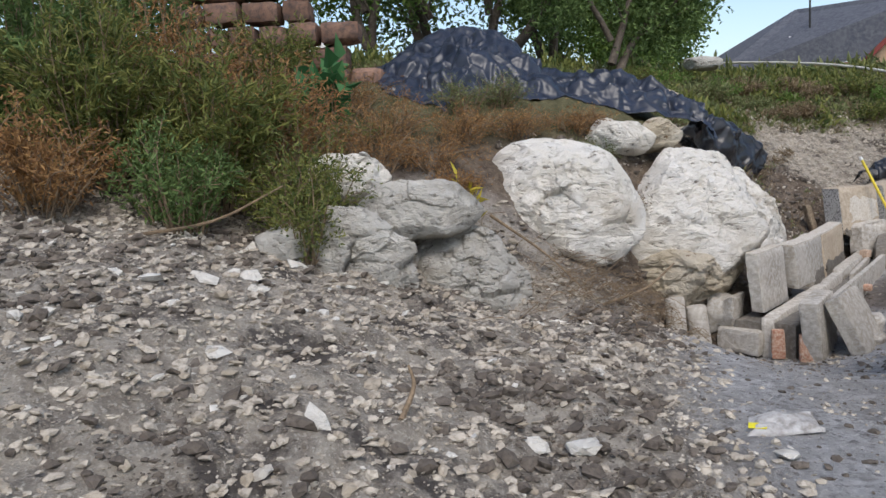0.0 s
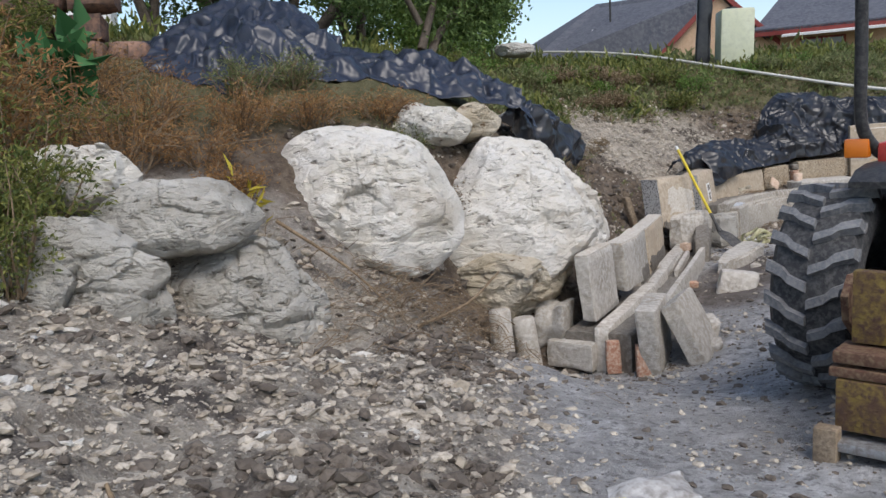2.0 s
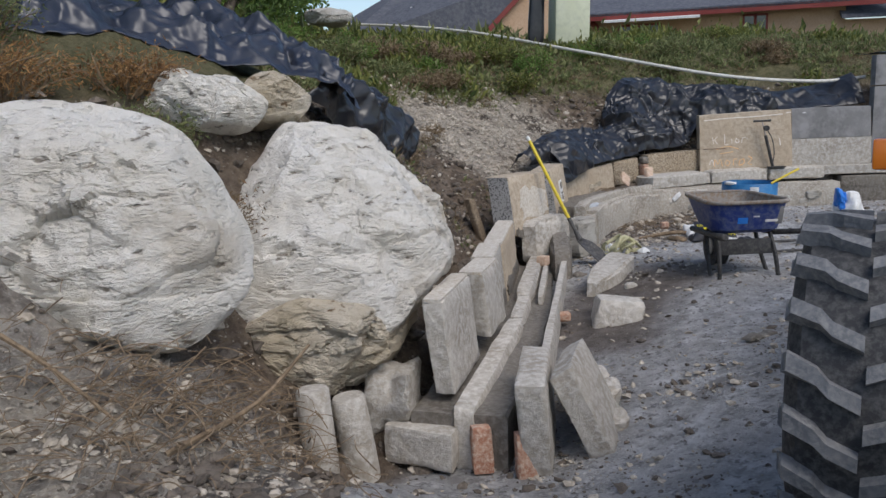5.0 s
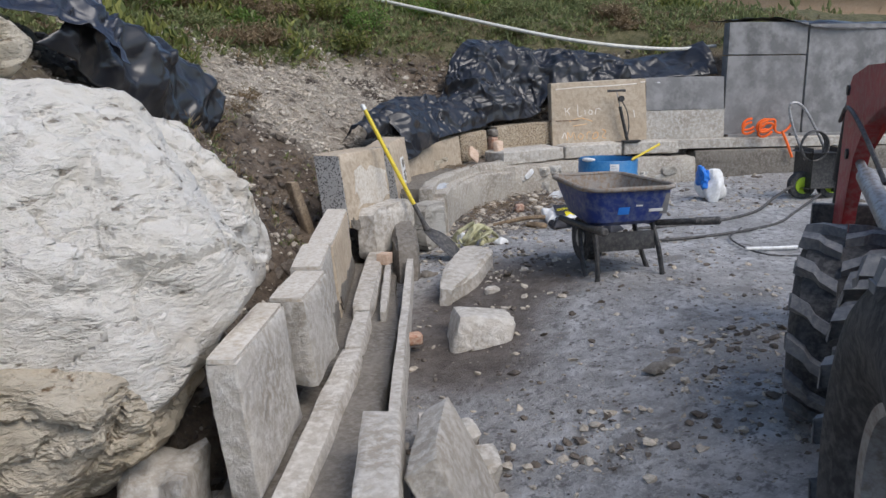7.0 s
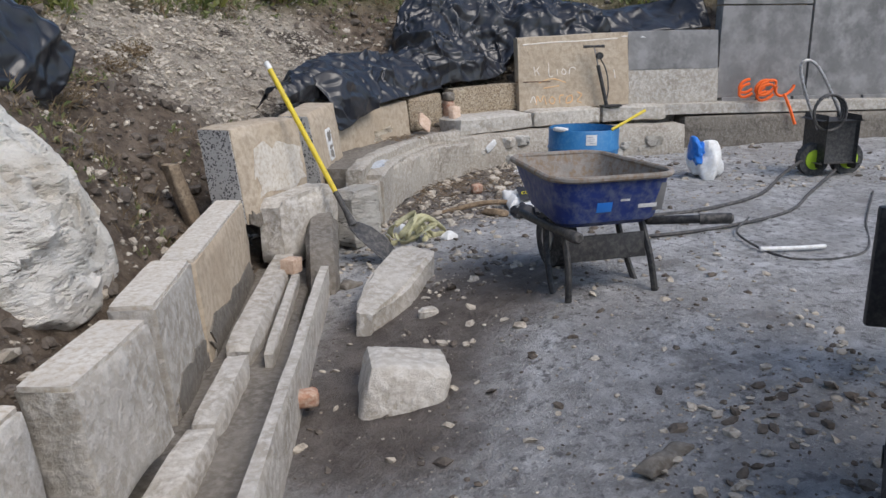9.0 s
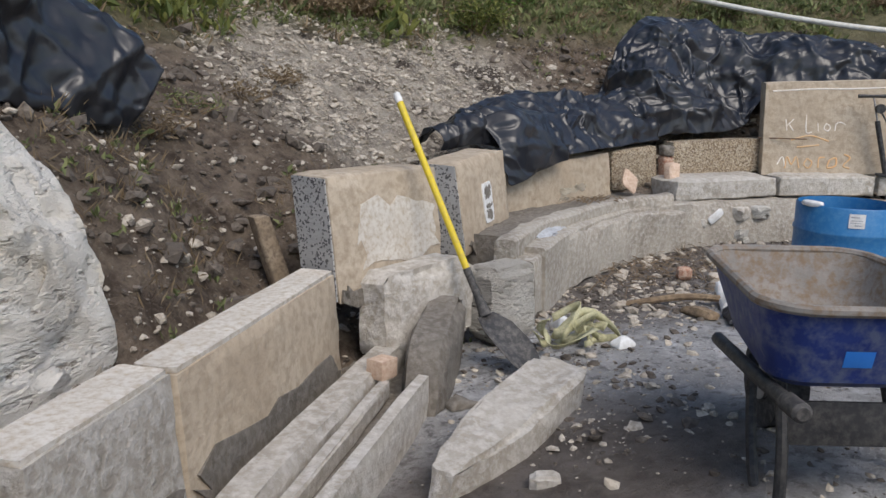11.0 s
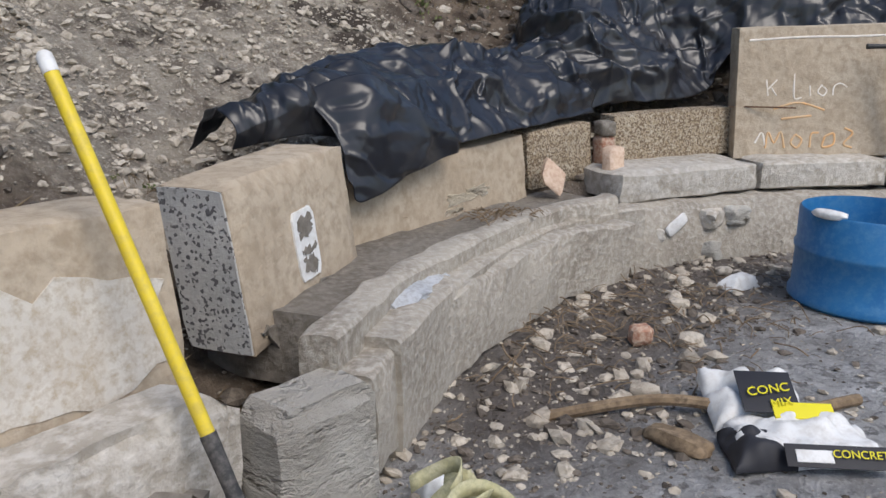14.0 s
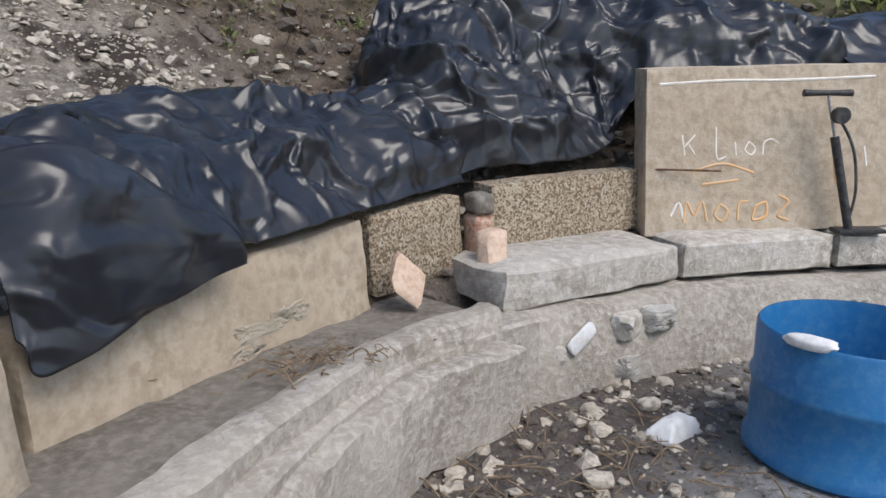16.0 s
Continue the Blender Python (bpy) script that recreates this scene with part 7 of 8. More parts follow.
for k in range(9):
    bm = bmesh.new()
    c = Vector((10.95 + rs.uniform(-0.2, 0.25), 9.98 - rs.uniform(-0.12, 0.12), 0.47 + rs.uniform(0, 0.12)))
    a0 = rs.uniform(0, 6.28)
    tube(bm, [c + Vector((0.10 * math.cos(a0 + q), -0.05 * math.cos(a0 + q), 0.07 * math.sin(a0 + q * 1.2))) for q in np.linspace(0, 3.6, 10)], 0.016, 5)
    part("loop", bm, M["orange"], ostrap)
bm = bmesh.new()
tube(bm, smooth_path([(11.1, 9.85, 0.5), (11.12, 9.78, 0.35), (11.15, 9.72, 0.18)], 4), 0.018, 5)
part("tail", bm, M["orange"], ostrap)
for k, (a, z) in enumerate(((3.4, 0.1), (3.9, 0.6))):
    p = w0 + wd * a - wn_ * 0.9
    c = thing("water_jug" if k == 0 else "hand_truck", p, "bright blue plastic jug on the yard" if k == 0 else "blue-framed hand truck standing by the wall", "jug" if k == 0 else "hand truck")
    bm = bmesh.new()
    if k == 0:
        box(bm, p + Vector((-0.15, -0.12, -0.05)), (0.3, 0, 0), (0, 0.24, 0), (0, 0, 0.38), 0.04)
        part("body", bm, M["skyblue"], c)
        bm = bmesh.new()
        tube(bm, [p + Vector((0, 0, 0.32)), p + Vector((0, 0, 0.38))], 0.035, 12)
        part("cap", bm, M["white"], c)
    else:
        tube(bm, smooth_path([p + Vector((-0.2, 0, -0.02)), p + Vector((-0.2, 0, 0.9)), p + Vector((-0.1, 0, 1.15)), p + Vector((0.1, 0, 1.15)), p + Vector((0.2, 0, 0.9)), p + Vector((0.2, 0, -0.02))], 5), 0.022, 8)
        part("frame", bm, M["skyblue"], c)
        bm = bmesh.new()
        tube(bm, [p + Vector((-0.2, 0.03, 0.55)), p + Vector((0.2, 0.03, 0.55))], 0.02, 8)
        part("cross_bar", bm, M["skyblue"], c)

# ---- pipe, water tank, house ----
bm = bmesh.new()
tube(bm, smooth_path([(5.6, 19.0, 3.0), (6.6, 17.5, 2.85), (7.53, 15.8, 2.58), (8.28, 13.63, 2.10), (9.37, 11.95, 1.66), (10.4, 11.2, 1.52), (11.09, 10.87, 1.55)], 8), 0.024, 10)
solo("pvc_pipe", bm, M["pipe"], "long white plastic pipe lying across the weedy bank", "pipe")
tank = thing("water_tank", (9.05, 15.1, 2.35), "pale translucent square plastic tank on the bank", "tank")
bm = bmesh.new()
box(bm, (8.74, 15.0, 2.25), (0.58, -0.2, 0), (0.2, 0.55, 0), (0.03, 0, 1.05), 0.06)
part("body", bm, M["tanktote"], tank)
bm = bmesh.new()
tube(bm, [(9.1, 15.2, 3.28), (9.1, 15.2, 3.35)], 0.1, 16)
part("lid", bm, M["black"], tank)
trunk_post = bmesh.new()
block(trunk_post, (8.42, 15.35, 2.2), (0.26, -0.08, 0), (0.1, 0.2, 0), (0.1, 0.0, 1.75), 5, 0.03, 0.02, 3)
solo("wrapped_post", trunk_post, M["tarp"], "post wrapped in black plastic beside a tank", "post")

house = thing("house", (16, 26, 2.4), "single-storey tan stucco house with a blue-grey shingle roof", "house")


def prism(bm, quad_pts, vec):
    a = [bm.verts.new(Vector(p)) for p in quad_pts]
    b = [bm.verts.new(Vector(p) + Vector(vec)) for p in quad_pts]
    bm.faces.new(a)
    bm.faces.new(b[::-1])
    for j in range(len(a)):
        bm.faces.new((a[j], b[j], b[(j + 1) % len(a)], a[(j + 1) % len(a)]))
    return bm


def hpart(name, pts, vec, mat_, label="", parent=None):
    return part(name, prism(bmesh.new(), pts, vec), M[mat_], parent or house, label, smooth=False)


# wing with a gable end, then the main range
wing = hpart("wall", [(13.3, 25.5, 2.0), (16.3, 24.5, 2.0), (16.3, 24.5, 3.5), (14.8, 25.0, 5.1), (13.3, 25.5, 3.5)], (0.9, 2.8, 0), "stucco", "tan gable wall")
hpart("wall", [(9.8, 27.0, 2.0), (13.3, 25.5, 2.0), (13.3, 25.5, 3.4), (9.8, 27.0, 3.4)], (0.4, 1.0, 0), "stucco")
wr = hpart("roof", [(9.0, 27.0, 3.25), (13.0, 25.4, 3.42), (14.75, 24.9, 5.25), (12.6, 29.5, 5.5)], (0, 0, 0.1), "shingle", "blue-grey shingle slope")
hpart("roof", [(16.7, 24.3, 3.3), (14.75, 24.9, 5.25), (12.6, 29.5, 5.5), (17.5, 28, 3.5)], (0, 0, 0.1), "shingle")
hpart("roof", [(12.6, 29.5, 5.5), (9.0, 27.0, 3.25), (8.6, 31.0, 3.2)], (0, 0, 0.1), "shingle")
hpart("fascia", [(13.0, 25.35, 3.3), (14.75, 24.85, 5.12), (14.75, 24.85, 5.32), (13.0, 25.35, 3.5)], (0.05, 0.12, 0), "fascia", "dark red gable board")
hpart("fascia", [(14.75, 24.85, 5.12), (16.7, 24.25, 3.25), (16.7, 24.25, 3.45), (14.75, 24.85, 5.32)], (0.05, 0.12, 0), "fascia")
hpart("gutter", [(9.0, 26.95, 3.17), (13.0, 25.35, 3.34), (13.0, 25.35, 3.40), (9.0, 26.95, 3.24)], (0.05, 0.1, 0), "fascia")
hpart("skylight", [(11.25, 26.98, 4.05), (12.0, 26.65, 4.10), (12.25, 27.0, 4.40), (11.5, 27.35, 4.36)], (-0.03, -0.05, 0.08), "white", "white-framed skylight")
hpart("glass", [(11.35, 26.99, 4.14), (11.97, 26.72, 4.18), (12.15, 26.97, 4.40), (11.55, 27.25, 4.37)], (-0.02, -0.04, 0.07), "glass")
bm = bmesh.new()
tube(bm, [(12.1, 27.2, 4.2), (12.1, 27.2, 5.6)], 0.035, 8)
part("vent_pipe", bm, M["black"], house)
m0, m1, mv = Vector((16.2, 24.6, 0)), Vector((21.6, 19.6, 0)), Vector((0.68, 0.73, 0))
mh = hpart("wall", [m0 + Vector((0, 0, 2)), m1 + Vector((0, 0, 2)), m1 + Vector((0, 0, 3.95)), m0 + Vector((0, 0, 3.95))], mv * 6, "stucco", "long tan stucco wall")
e0, e1 = m0 - mv * 0.5 + Vector((-0.2, 0.2, 3.85)), m1 - mv * 0.5 + Vector((1.2, -1.1, 3.85))
hpart("roof", [e0, e1, e1 + mv * 4.5 + Vector((-1.5, 1.5, 2.1)), e0 + mv * 4.5 + Vector((0.5, -0.5, 2.1))], (0, 0, 0.1), "shingle", "long blue-grey shingle slope")
hpart("roof", [e0, e0 + mv * 4.5 + Vector((0.5, -0.5, 2.1)), e0 + mv * 9], (0, 0, 0.1), "shingle")
hpart("fascia", [e0 - Vector((0, 0, 0.12)), e1 - Vector((0, 0, 0.12)), e1 + Vector((0, 0, 0.06)), e0 + Vector((0, 0, 0.06))], mv * 0.06, "fascia", "dark red eaves board")
md = (m1 - m0).normalized()
for a, w, z0_, z1_ in ((1.0, 1.3, 3.05, 3.6), (4.6, 0.7, 2.9, 3.7)):
    win = hpart("window", [m0 + md * a + Vector((0, 0, z0_)), m0 + md * (a + w) + Vector((0, 0, z0_)), m0 + md * (a + w) + Vector((0, 0, z1_)), m0 + md * a + Vector((0, 0, z1_))], -mv * 0.04, "fascia", "window in a dark frame")
    for q in range(2):
        b0 = a + 0.06 + q * (w / 2 - 0.02)
        hpart("pane", [m0 + md * b0 + Vector((0, 0, z0_ + 0.06)), m0 + md * (b0 + w / 2 - 0.1) + Vector((0, 0, z0_ + 0.06)), m0 + md * (b0 + w / 2 - 0.1) + Vector((0, 0, z1_ - 0.06)), m0 + md * b0 + Vector((0, 0, z1_ - 0.06))], -mv * 0.055, "glass", "", win)
hpart("awning", [m0 + md * 0.6 - mv * 0.9 + Vector((0, 0, 3.62)), m0 + md * 3.4 - mv * 0.9 + Vector((0, 0, 3.62)), m0 + md * 3.4 + Vector((0, 0, 3.75)), m0 + md * 0.6 + Vector((0, 0, 3.75))], (0, 0, 0.06), "white", "white awning edge")
# annex to the far side
hpart("wall", [(21.6, 19.6, 2.0), (27, 16.0, 2.0), (27, 16.0, 3.4), (21.6, 19.6, 3.4)], (2, 3, 0), "stucco")
hpart("roof", [(21.2, 19.4, 3.4), (27.5, 15.2, 3.4), (30, 19, 5.0), (24, 22.5, 5.0)], (0, 0, 0.1), "shingle")

# brown stone stack and white tote behind the bushes
stack = thing("stone_stack", (-1.9, 9.2, 1.9), "dry-stacked wall of brown sandstone blocks", "stone wall")
rs = random.Random(21)
for r_ in range(7):
    x = -3.0 + rs.uniform(-0.15, 0.1)
    end = -1.55 + (6 - r_) * 0.15 if r_ > 3 else -0.75 - r_ * 0.12
    while x < end:
        w_ = rs.uniform(0.24, 0.5)
        bm = bmesh.new()
        block(bm, (x, 9.1 + rs.uniform(-0.06, 0.06), 1.55 + r_ * 0.26), (w_ - 0.02, rs.uniform(-0.03, 0.03), rs.uniform(-0.02, 0.02)), (0, 0.4, 0), (0, 0, 0.25), 3, 0.03, 0.02, rs.randint(0, 99), 0.04)
        part("stone", bm, M["brownrock" if r_ > 1 or rs.random() < 0.6 else "greyrock"], stack)
        x += w_
tote = thing("white_tote", (-2.0, 13.3, 2.7), "white ribbed plastic tote behind the stone stack", "tote")
bm = bmesh.new()
box(bm, (-2.4, 13.2, 2.5), (0.85, 0.0, 0), (0, 0.6, 0), (0, 0, 0.85), 0.04)
part("body", bm, M["white"], tote)
for k in range(7):
    bm = bmesh.new()
    box(bm, (-2.36 + k * 0.125, 13.17, 2.55), (0.03, 0, 0), (0, 0.04, 0), (0, 0, 0.75), 0.008)
    part("rib", bm, M["white"], tote)
bm = bmesh.new()
block(bm, (2.6, 10.6, 1.75), (0.45, -0.1, -0.15), (0.1, 0.4, 0), (0.0, 0, 0.35), 5, 0.03, 0.02, 7, 0.05)
solo("rock", bm, M["ochrerock"], "buff rock slab beside a plastic sheet", "rock", "rocks on top of the bank")
bm = bmesh.new()
lump(bm, (4.5, 14.2, 2.6), (0.35, 0.3, 0.12), 0.2, 9, 3, 0.3, 0.6)
solo("rock", bm, M["greyrock"], "flat grey rock on the crest of the bank", "rock", "rocks on top of the bank")
bm = bmesh.new()
block(bm, (-0.42, 8.05, 1.72), (0.42, -0.02, 0.0), (0.02, 0.16, 0.03), (0, 0, 0.03), 3, 0.004, 0.003, 5)
solo("concrete_plank", bm, M["concrete"], "pale plank weighing down the plastic sheet", "plank")


# ---- plants ----
def leaves(P, D, L, W, seed, cup=0.25):
    """Folded leaves: points, directions, lengths and widths as arrays; returns vertices and faces."""
    r = np.random.default_rng(seed)
    n = len(P)
    D = D / np.maximum(np.linalg.norm(D, axis=1, keepdims=True), 1e-6)
    ref = r.normal(size=(n, 3))
    S = np.cross(D, ref)
    S /= np.maximum(np.linalg.norm(S, axis=1, keepdims=True), 1e-6)
    N = np.cross(D, S)
    L, W = L[:, None], W[:, None]
    v = np.stack([P, P + D * L * 0.45 + S * W * 0.5 + N * W * cup, P + D * L - N * L * 0.12, P + D * L * 0.45 - S * W * 0.5 + N * W * cup], axis=1).reshape(-1, 3)
    k = np.arange(n)[:, None] * 4
    return v, np.concatenate([k + np.array([[0, 1, 2]]), k + np.array([[0, 2, 3]])])


def leaf_mesh(name, P, D, L, W, mat_, seed):
    v, f = leaves(np.asarray(P, float), np.asarray(D, float), np.asarray(L, float), np.asarray(W, float), seed)
    return raw_mesh(name, v, f, M[mat_])


def limb(bm, p, d, length, radius, r, depth, tips, bend=0.25, fork=3):
    pts, rad = [p], [radius]
    q, dd = Vector(p), Vector(d).normalized()
    for k in range(4):
        dd = (dd + Vector((r.uniform(-1, 1), r.uniform(-1, 1), r.uniform(-0.4, 0.7))) * bend).normalized()
        q = q + dd * length / 4
        pts.append(q.copy())
        rad.append(radius * (1 - 0.14 * (k + 1)))
        if depth <= 1:
            tips.append((q.copy(), dd.copy()))
    tube(bm, pts, rad, 6 if depth < 2 else 9, False)
    if depth > 0:
        for k in range(fork):
            a = r.uniform(0, 6.28)
            nd = (dd + Vector((math.cos(a), math.sin(a), r.uniform(-0.1, 0.6))) * 0.75).normalized()
            limb(bm, pts[r.choice((2, 3, 4))], nd, length * 0.68, rad[-1] * 0.75, r, depth - 1, tips, bend, fork)


def tree(at, h, spread, mat_, label, seed, n_leaf=9000, leaf=0.085, trunk_r=0.12, name="tree"):
    r = random.Random(seed)
    rr = np.random.default_rng(seed)
    base = Vector((at[0], at[1], gz(at[0], at[1]) - 0.15))
    t = thing(name, base, label, "tree", "trees behind the bank")
    bm, tips = bmesh.new(), []
    for k in range(3):
        a = r.uniform(0, 6.28)
        limb(bm, base + Vector((0, 0, h * 0.12 * k)), Vector((math.cos(a) * 0.35 * spread, math.sin(a) * 0.35 * spread, 1)), h * 0.46, trunk_r * (1 - 0.2 * k), r, 3, tips, 0.22)
    part("trunk", bm, M["bark"], t, "grey branching trunk")
    tp_ = np.array([list(p) for p, _ in tips])
    pick = rr.integers(0, len(tp_), n_leaf)
    low = np.where(rr.random(n_leaf) < 0.45, 0.35 + 0.6 * rr.random(n_leaf), 1.0)[:, None]
    root = np.array(list(base))
    P = root + (tp_[pick] - root) * np.c_[0.5 + 0.5 * low, 0.5 + 0.5 * low, low] + rr.normal(size=(n_leaf, 3)) * np.array([0.22, 0.22, 0.16]) * h / 4
    D = rr.normal(size=(n_leaf, 3)) + np.array([0, 0, -0.2])
    ob = new("crown", leaf_mesh("crown", P, D, leaf * (0.6 + 0.8 * rr.random(n_leaf)), leaf * 0.5 * (0.7 + 0.6 * rr.random(n_leaf)), mat_, seed))
    ob.parent = t
    ob.matrix_parent_inverse = Matrix.Translation(-base)


tree((3.0, 14.5), 3.4, 1.6, "leaf_oak", "spreading green tree behind the plastic sheet", 1, 15000, 0.10, 0.10)
tree((1.0, 16.5), 5.5, 1.4, "leaf_oak", "dark green tree with a dense crown", 2, 14000, 0.13, 0.14)
tree((-1.5, 17.0), 6.0, 1.2, "leaf_light", "bright green tree behind the bank", 3, 13000, 0.13, 0.13)
tree((-0.2, 20.0), 7.5, 1.2, "leaf_oak", "tall dark tree behind the bank", 4, 13000, 0.16, 0.16)
tree((-4.0, 17.0), 7.0, 1.3, "leaf_oak", "tall dark tree behind the bank", 5, 13000, 0.16, 0.16)
tree((2.6, 21.0), 6.5, 1.3, "leaf_oak", "tall dark tree behind the bank", 6, 12000, 0.16, 0.15)
tree((-6.5, 13.0), 6.5, 1.3, "leaf_oak", "tall dark tree behind the bank", 7, 12000, 0.16, 0.15)
tree((5.6, 23.0), 3.6, 1.6, "leaf_light", "low bright tree on the skyline", 8, 9000, 0.14, 0.1)
tree((8.0, 30.0), 3.6, 1.6, "leaf_light", "far low tree on the skyline", 9, 8000, 0.18, 0.1)
tree((4.6, 27.0), 5.0, 1.5, "leaf_oak", "far dark tree on the skyline", 10, 9000, 0.18, 0.12)


def shrub(at, h, w, mat_, label, seed, stems=60, per=60, leaf=0.05, narrow=0.25, name="shrub", category="shrub", group="", droop=0.2):
    """Many thin stems from one foot, with leaves all along them."""
    r = np.random.default_rng(seed)
    base = Vector((at[0], at[1], gz(at[0], at[1]) - 0.05))
    t = thing(name, base, label, category, group)
    bm = bmesh.new()
    P, D = [], []
    for s in range(stems):
        a, lean = r.random() * 6.283, r.random() ** 0.7
        foot = base + Vector((math.cos(a) * w * 0.35 * r.random(), math.sin(a) * w * 0.35 * r.random(), 0))
        hh = h * (0.5 + 0.5 * r.random())
        tip = foot + Vector((math.cos(a) * w * lean * 0.8, math.sin(a) * w * lean * 0.8, hh * (1 - 0.3 * lean)))
        mid = foot.lerp(tip, 0.5) + Vector((r.normal() * 0.05, r.normal() * 0.05, hh * 0.10))
        tip.z -= droop * hh * lean
        pts = smooth_path([foot, mid, tip], 4)
        tube(bm, pts, [0.007 * (1 - 0.09 * k) for k in range(len(pts))], 4, False)
        for _ in range(per):
            u = 0.15 + 0.85 * r.random()
            q = u * (len(pts) - 1)
            i = min(int(q), len(pts) - 2)
            p = pts[i].lerp(pts[i + 1], q - i)
            P.append([p.x + r.normal() * 0.035, p.y + r.normal() * 0.035, p.z + r.normal() * 0.035])
            dd = (pts[i + 1] - pts[i]).normalized()
            D.append([dd.x * 0.6 + r.normal() * 0.6, dd.y * 0.6 + r.normal() * 0.6, dd.z * 0.5 + r.normal() * 0.5])
    part("stem", bm, M["twig"], t, "thin brown stems")["kind"] = "stuff"
    n = len(P)
    ob = new("foliage", leaf_mesh("foliage", P, D, leaf * (0.5 + r.random(n)), leaf * narrow * (0.7 + 0.6 * r.random(n)), mat_, seed))
    ob.parent = t
    ob.matrix_parent_inverse = Matrix.Translation(-base)


G = "shrubs over the rubble heap"
shrub((-1.0, 5.75), 1.0, 0.50, "leaf_bush", "leafy green shrub growing among the rocks", 1, 60, 70, 0.045, 0.35, group=G)
shrub((-1.7, 6.0), 1.55, 0.7, "leaf_bush", "tall willow-leaved shrub with yellow-green leaves", 2, 80, 80, 0.085, 0.20, group=G)
shrub((-2.5, 5.9), 1.75, 0.8, "leaf_bush", "tall willow-leaved shrub with yellow-green leaves", 3, 90, 80, 0.085, 0.20, group=G)
shrub((-1.35, 6.4), 1.35, 0.7, "leaf_rust", "rusty brown dying shrub behind green ones", 4, 70, 70, 0.05, 0.3, group=G)
shrub((-2.1, 6.5), 1.8, 0.8, "leaf_rust", "rusty brown dying shrub behind green ones", 5, 80, 70, 0.05, 0.3, group=G)
shrub((-3.2, 6.3), 2.0, 1.0, "leaf_oak", "dense dark green shrub", 6, 90, 90, 0.07, 0.4, group=G)
shrub((-2.9, 7.4), 2.3, 1.0, "leaf_oak", "dense dark green shrub", 7, 90, 90, 0.07, 0.4, group=G)
shrub((-1.75, 5.35), 0.9, 0.5, "leaf_oak", "dark shrub at the foot of taller ones", 17, 50, 60, 0.05, 0.35, group=G)
shrub((-2.6, 5.2), 0.9, 0.6, "leaf_rust", "brown dry shrub at the foot of taller ones", 18, 50, 60, 0.05, 0.3, group=G)
shrub((-0.95, 5.35), 0.75, 0.32, "leaf_bush", "small flowering shrub with pale specks", 8, 45, 60, 0.03, 0.5, group=G)
G = "rusty weeds on the bank"
for k, (x, y, h_, w_, m_) in enumerate(((-0.6, 6.75, 0.65, 0.5, "leaf_rust"), (-0.1, 6.9, 0.5, 0.5, "leaf_rust"), (0.15, 7.4, 0.5, 0.5, "leaf_rust"), (-0.5, 7.3, 0.6, 0.6, "leaf_rust"), (0.7, 7.75, 0.4, 0.5, "leaf_rust"), (-1.0, 7.0, 0.7, 0.6, "leaf_bush"), (1.3, 7.95, 0.35, 0.4, "leaf_rust"), (1.75, 7.45, 0.28, 0.3, "leaf_dry"), (1.95, 7.6, 0.25, 0.3, "leaf_rust"), (0.1, 6.6, 0.3, 0.3, "leaf_rust"), (-0.9, 7.9, 0.5, 0.6, "leaf_rust"), (0.6, 8.2, 0.45, 0.3, "leaf_weed"), (1.35, 7.65, 0.3, 0.3, "leaf_weed"), (2.5, 8.15, 0.25, 0.25, "leaf_dry"), (0.2, 8.05, 0.5, 0.35, "leaf_weed"))):
    shrub((x, y), h_, w_, m_, "low rust-brown weeds above the boulders" if m_ == "leaf_rust" else "tuft of weeds on the bank", 30 + k, 45, 40, 0.035, 0.25, "weed_clump", "weeds", G)
for k, (x, y, h_) in enumerate(((3.95, 10.35, 0.16), (4.15, 10.75, 0.14), (4.5, 11.1, 0.12), (3.75, 10.6, 0.2), (4.75, 11.5, 0.14))):
    shrub((x, y), h_, 0.16, "leaf_weed" if k % 2 else "leaf_dry", "small weed tuft on bare dirt", 260 + k, 16, 16, 0.035, 0.3, "weed_clump", "weeds", "weed tufts on the slope")
shrub((0.12, 6.35), 0.38, 0.22, "leaf_yellow", "plant with long bright yellow leaves", 60, 8, 8, 0.13, 0.22, "yellow_plant", "plant")
shrub((-1.0, 7.6), 0.85, 0.25, "cactus", "plant with broad glossy green leaves", 61, 9, 5, 0.22, 0.8, "broadleaf_plant", "plant")
shrub((-1.75, 8.6), 1.1, 0.6, "leaf_bush", "green shrub before the stone stack", 62, 50, 60, 0.06, 0.3)


def herb(name, n, box_, dens, size, mat_, label, seed, narrow=0.45, up=0.7, tuft=6):
    """Weeds and grass in tufts over the bank, joined as stuff."""
    r = np.random.default_rng(seed)
    pts = in_box(*box_, dens)(r, n)
    z = height(pts[:, 0], pts[:, 1])
    s = size * (0.5 + r.random(n))
    P = np.repeat(np.c_[pts, z], tuft, axis=0) + r.normal(size=(n * tuft, 3)) * np.repeat(s, tuft)[:, None] * np.array([0.5, 0.5, 0.0])
    P[:, 2] += np.abs(r.normal(size=n * tuft)) * np.repeat(s, tuft) * 0.6 * up
    D = r.normal(size=(n * tuft, 3)) * 0.7 + np.array([0, 0, up])
    L = np.repeat(s, tuft) * (0.5 + r.random(n * tuft))
    tagged(new(name, leaf_mesh(name, P, D, L, L * narrow, mat_, seed)), label, "weeds", kind="stuff")


def green_keep(x, y):
    return regions(x, y, height(x, y))["green"] * (seg_dist(x, y, [(-0.5, 9.2), (2.8, 9.2)]) > 0.7)


def patchy(seed, cut):
    return lambda x, y: green_keep(x, y) * (vnoise(np.c_[x, y, x * 0], 0.9, seed) > cut)


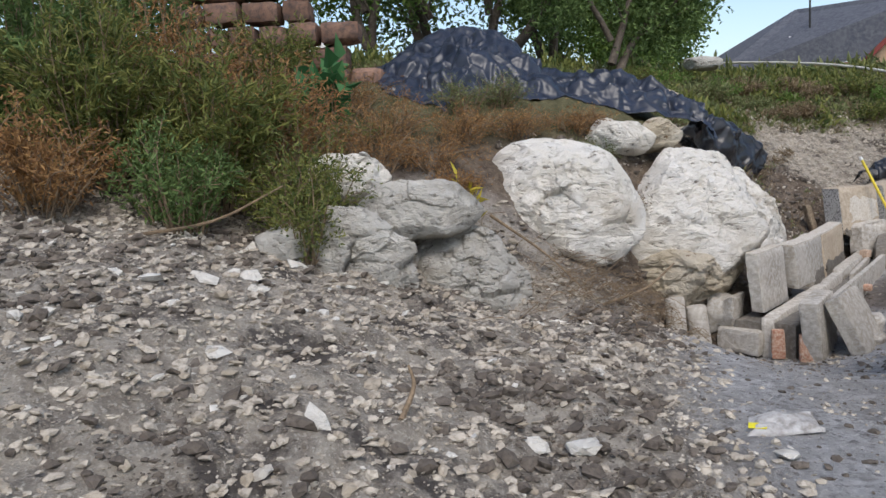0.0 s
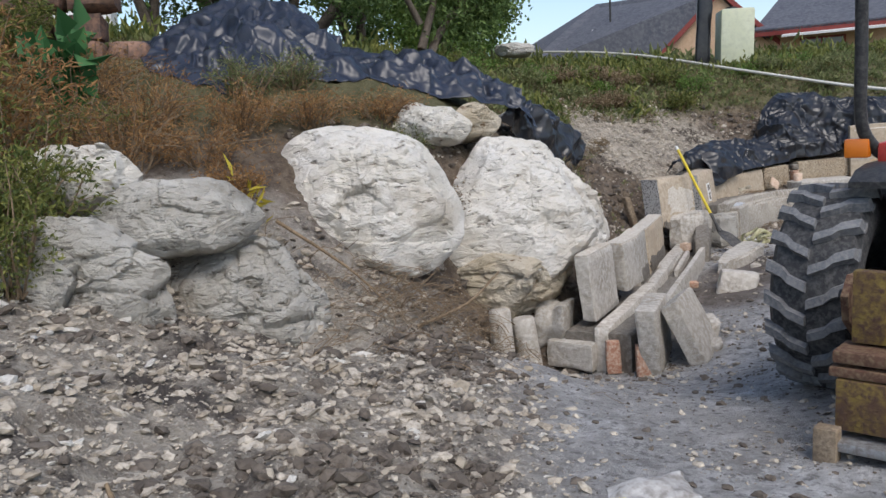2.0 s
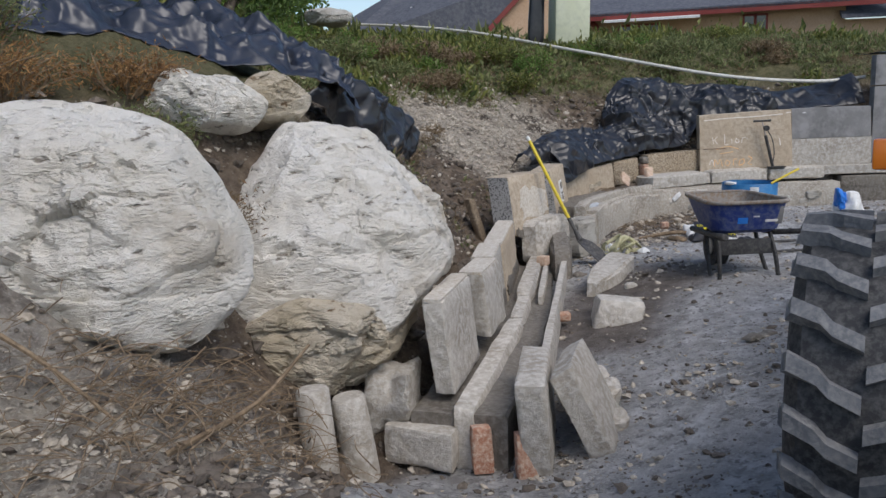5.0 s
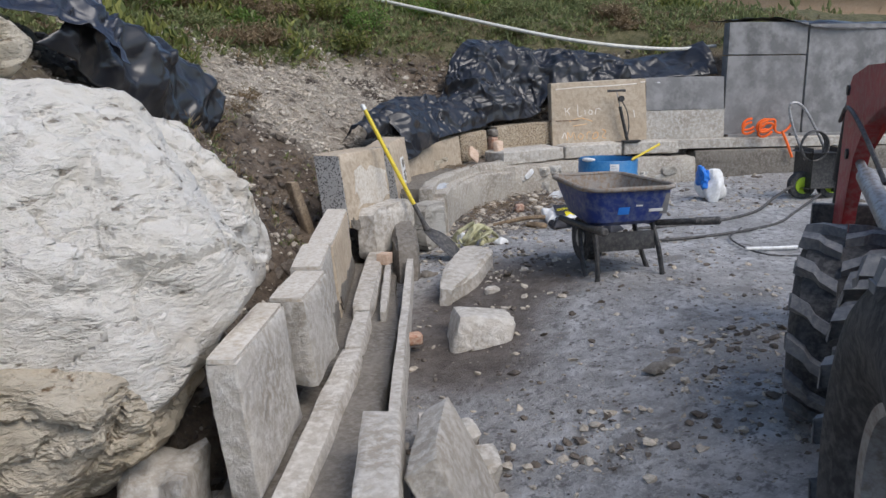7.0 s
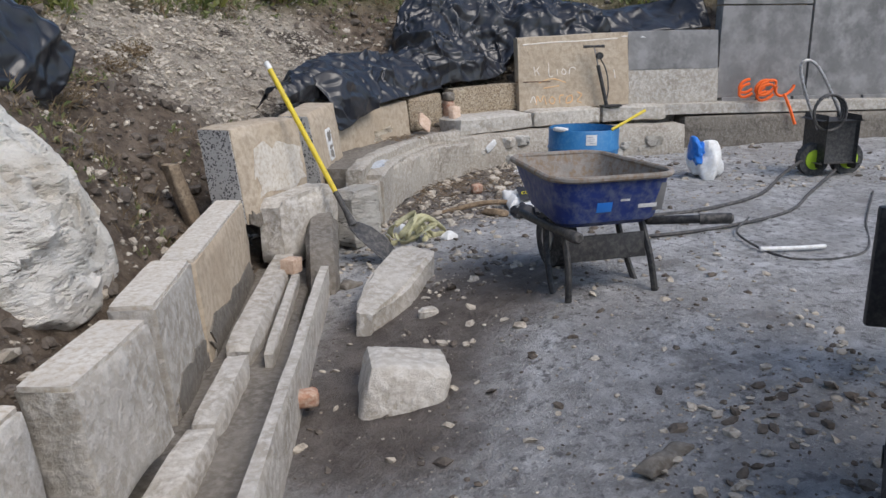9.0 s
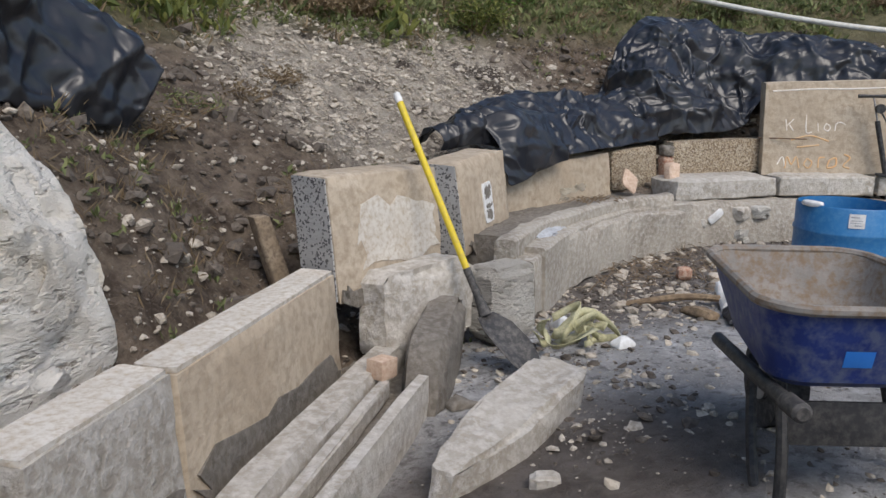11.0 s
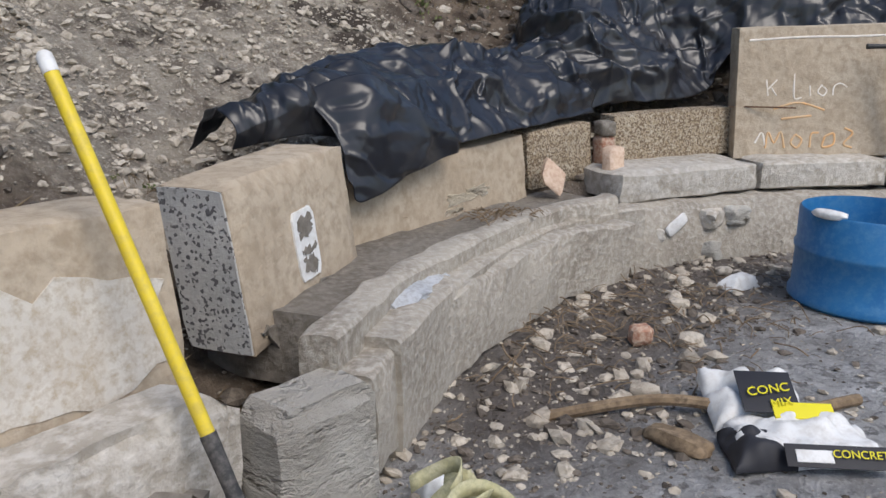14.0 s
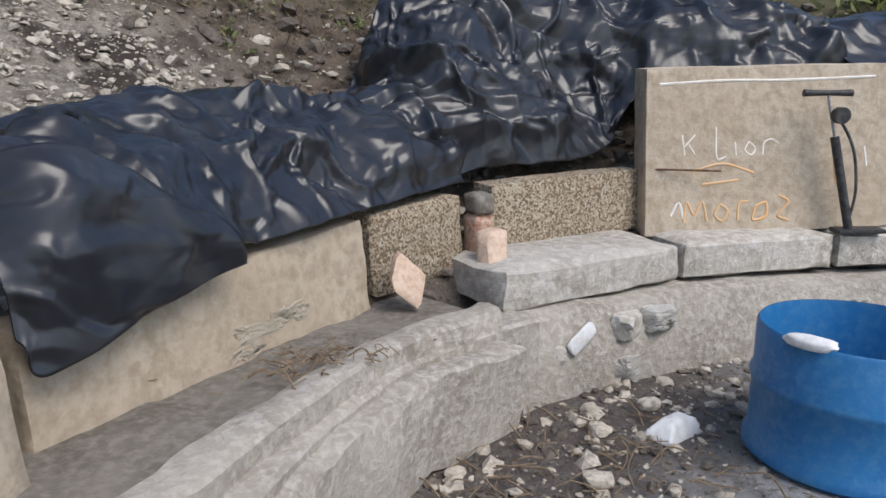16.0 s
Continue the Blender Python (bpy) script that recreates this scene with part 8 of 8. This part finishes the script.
def sparse(x, y):
    g = regions(x, y, height(x, y))
    return g["dirt"] * (1 - g["green"]) * (vnoise(np.c_[x, y, x * 0], 1.3, 91) > 0.25) * (y > 9) * 0.6


rw = random.Random(71)
for k in range(26):
    x = rw.uniform(2.6, 11.5)
    y = 12.6 + rw.uniform(0, 2.6) - max(0, x - 8.5) * 0.35 + max(0, 5 - x) * 0.2
    shrub((x, y), rw.uniform(0.22, 0.48), rw.uniform(0.3, 0.5), rw.choice(("leaf_weed", "leaf_weed", "leaf_light", "leaf_bush", "leaf_dry")), "low leafy weed clump on the upper bank", 200 + k, 34, 38, 0.05, 0.42, "weed_clump", "weeds", "weed clumps on the upper bank")
herb("bank_weeds", 16000, (-3, 14, 9.0, 17.5), patchy(1, -0.3), 0.06, "leaf_weed", "green weeds covering the upper bank", 1)
herb("bank_dry_grass", 7000, (-3, 14, 9.0, 17.5), patchy(2, -0.3), 0.06, "leaf_dry", "dry grass among the weeds of the bank", 2, 0.2)
herb("bank_brush", 2500, (-3, 14, 10.5, 17.5), patchy(3, 0.15), 0.09, "leaf_bush", "dark low brush on the bank", 3, 0.4, 1.4, 9)
herb("slope_tufts", 220, (2.2, 9.5, 9.0, 13.0), sparse, 0.03, "leaf_weed", "sparse green tufts on bare dirt", 4)
herb("slope_straw", 400, (2.2, 9.5, 9.0, 13.0), sparse, 0.05, "leaf_dry", "dry straw on bare dirt", 5, 0.08)
herb("far_meadow", 6000, (-25, 40, 16.0, 45.0), lambda x, y: np.full(len(x), 0.9), 0.22, "leaf_weed", "weedy meadow behind the bank", 6, 0.3)
rs = np.random.default_rng(8)


def twigs(name, n, c, spread, length, label, seed, rise=0.15, level=None):
    r = np.random.default_rng(seed)
    bm = bmesh.new()
    for k in range(n):
        x, y = c[0] + r.normal() * spread[0], c[1] + r.normal() * spread[1]
        a, l_ = r.random() * 6.283, length * (0.4 + r.random())
        z = level if level else gz(x, y) + 0.01
        d = Vector((math.cos(a), math.sin(a), r.normal() * 0.35))
        p = Vector((x, y, z + r.random() * rise))
        tube(bm, smooth_path([p - d * l_ / 2, p + Vector((r.normal(), r.normal(), abs(r.normal()))) * l_ * 0.12, p + d * l_ / 2], 3), 0.0012 + 0.002 * r.random(), 4, False)
    solo(name, bm, M["twig"], label, "twigs", kind="stuff")


twigs("root_tangle", 260, (1.2, 6.2), (0.30, 0.18), 0.20, "tangle of dry roots and vines below the boulders", 1, 0.22)
twigs("root_tangle", 140, (0.95, 6.0), (0.34, 0.16), 0.13, "fine dry rootlets hanging on the bank", 12, 0.18)
twigs("root_tangle", 90, (1.6, 6.6), (0.2, 0.1), 0.2, "dry stalks hanging under a boulder", 2, 0.25)
twigs("dry_stalks", 110, (0.9, 5.7), (0.5, 0.35), 0.14, "dry stalks on the rubble", 3, 0.08)
twigs("mulch_sticks", 320, (7.1, 10.4), (0.45, 0.3), 0.10, "small brown sticks at the foot of the wall", 4, 0.02)
twigs("ledge_leaves", 90, (6.72, 10.83), (0.12, 0.05), 0.05, "dry leaf litter on the kerb", 5, 0.02, 0.31)
for pts in ([(0.35, 6.35, 0.85), (0.75, 6.2, 0.55), (1.0, 6.05, 0.3)], [(1.15, 6.0, 0.12), (1.5, 6.1, 0.25), (1.75, 6.2, 0.42)], [(-2.0, 5.0, 0.75), (-1.5, 5.2, 1.0), (-1.05, 5.3, 1.2)], [(-0.2, 3.1, 0.22), (-0.15, 3.25, 0.42), (-0.17, 3.3, 0.5)]):
    bm = bmesh.new()
    tube(bm, smooth_path([(x, y, max(z, gz(x, y))) for x, y, z in pts], 4), [0.014 - 0.001 * k for k in range(9)], 6)
    solo("dead_branch", bm, M["twig"], "bare dead branch lying against the bank", "branch", "dead branches")
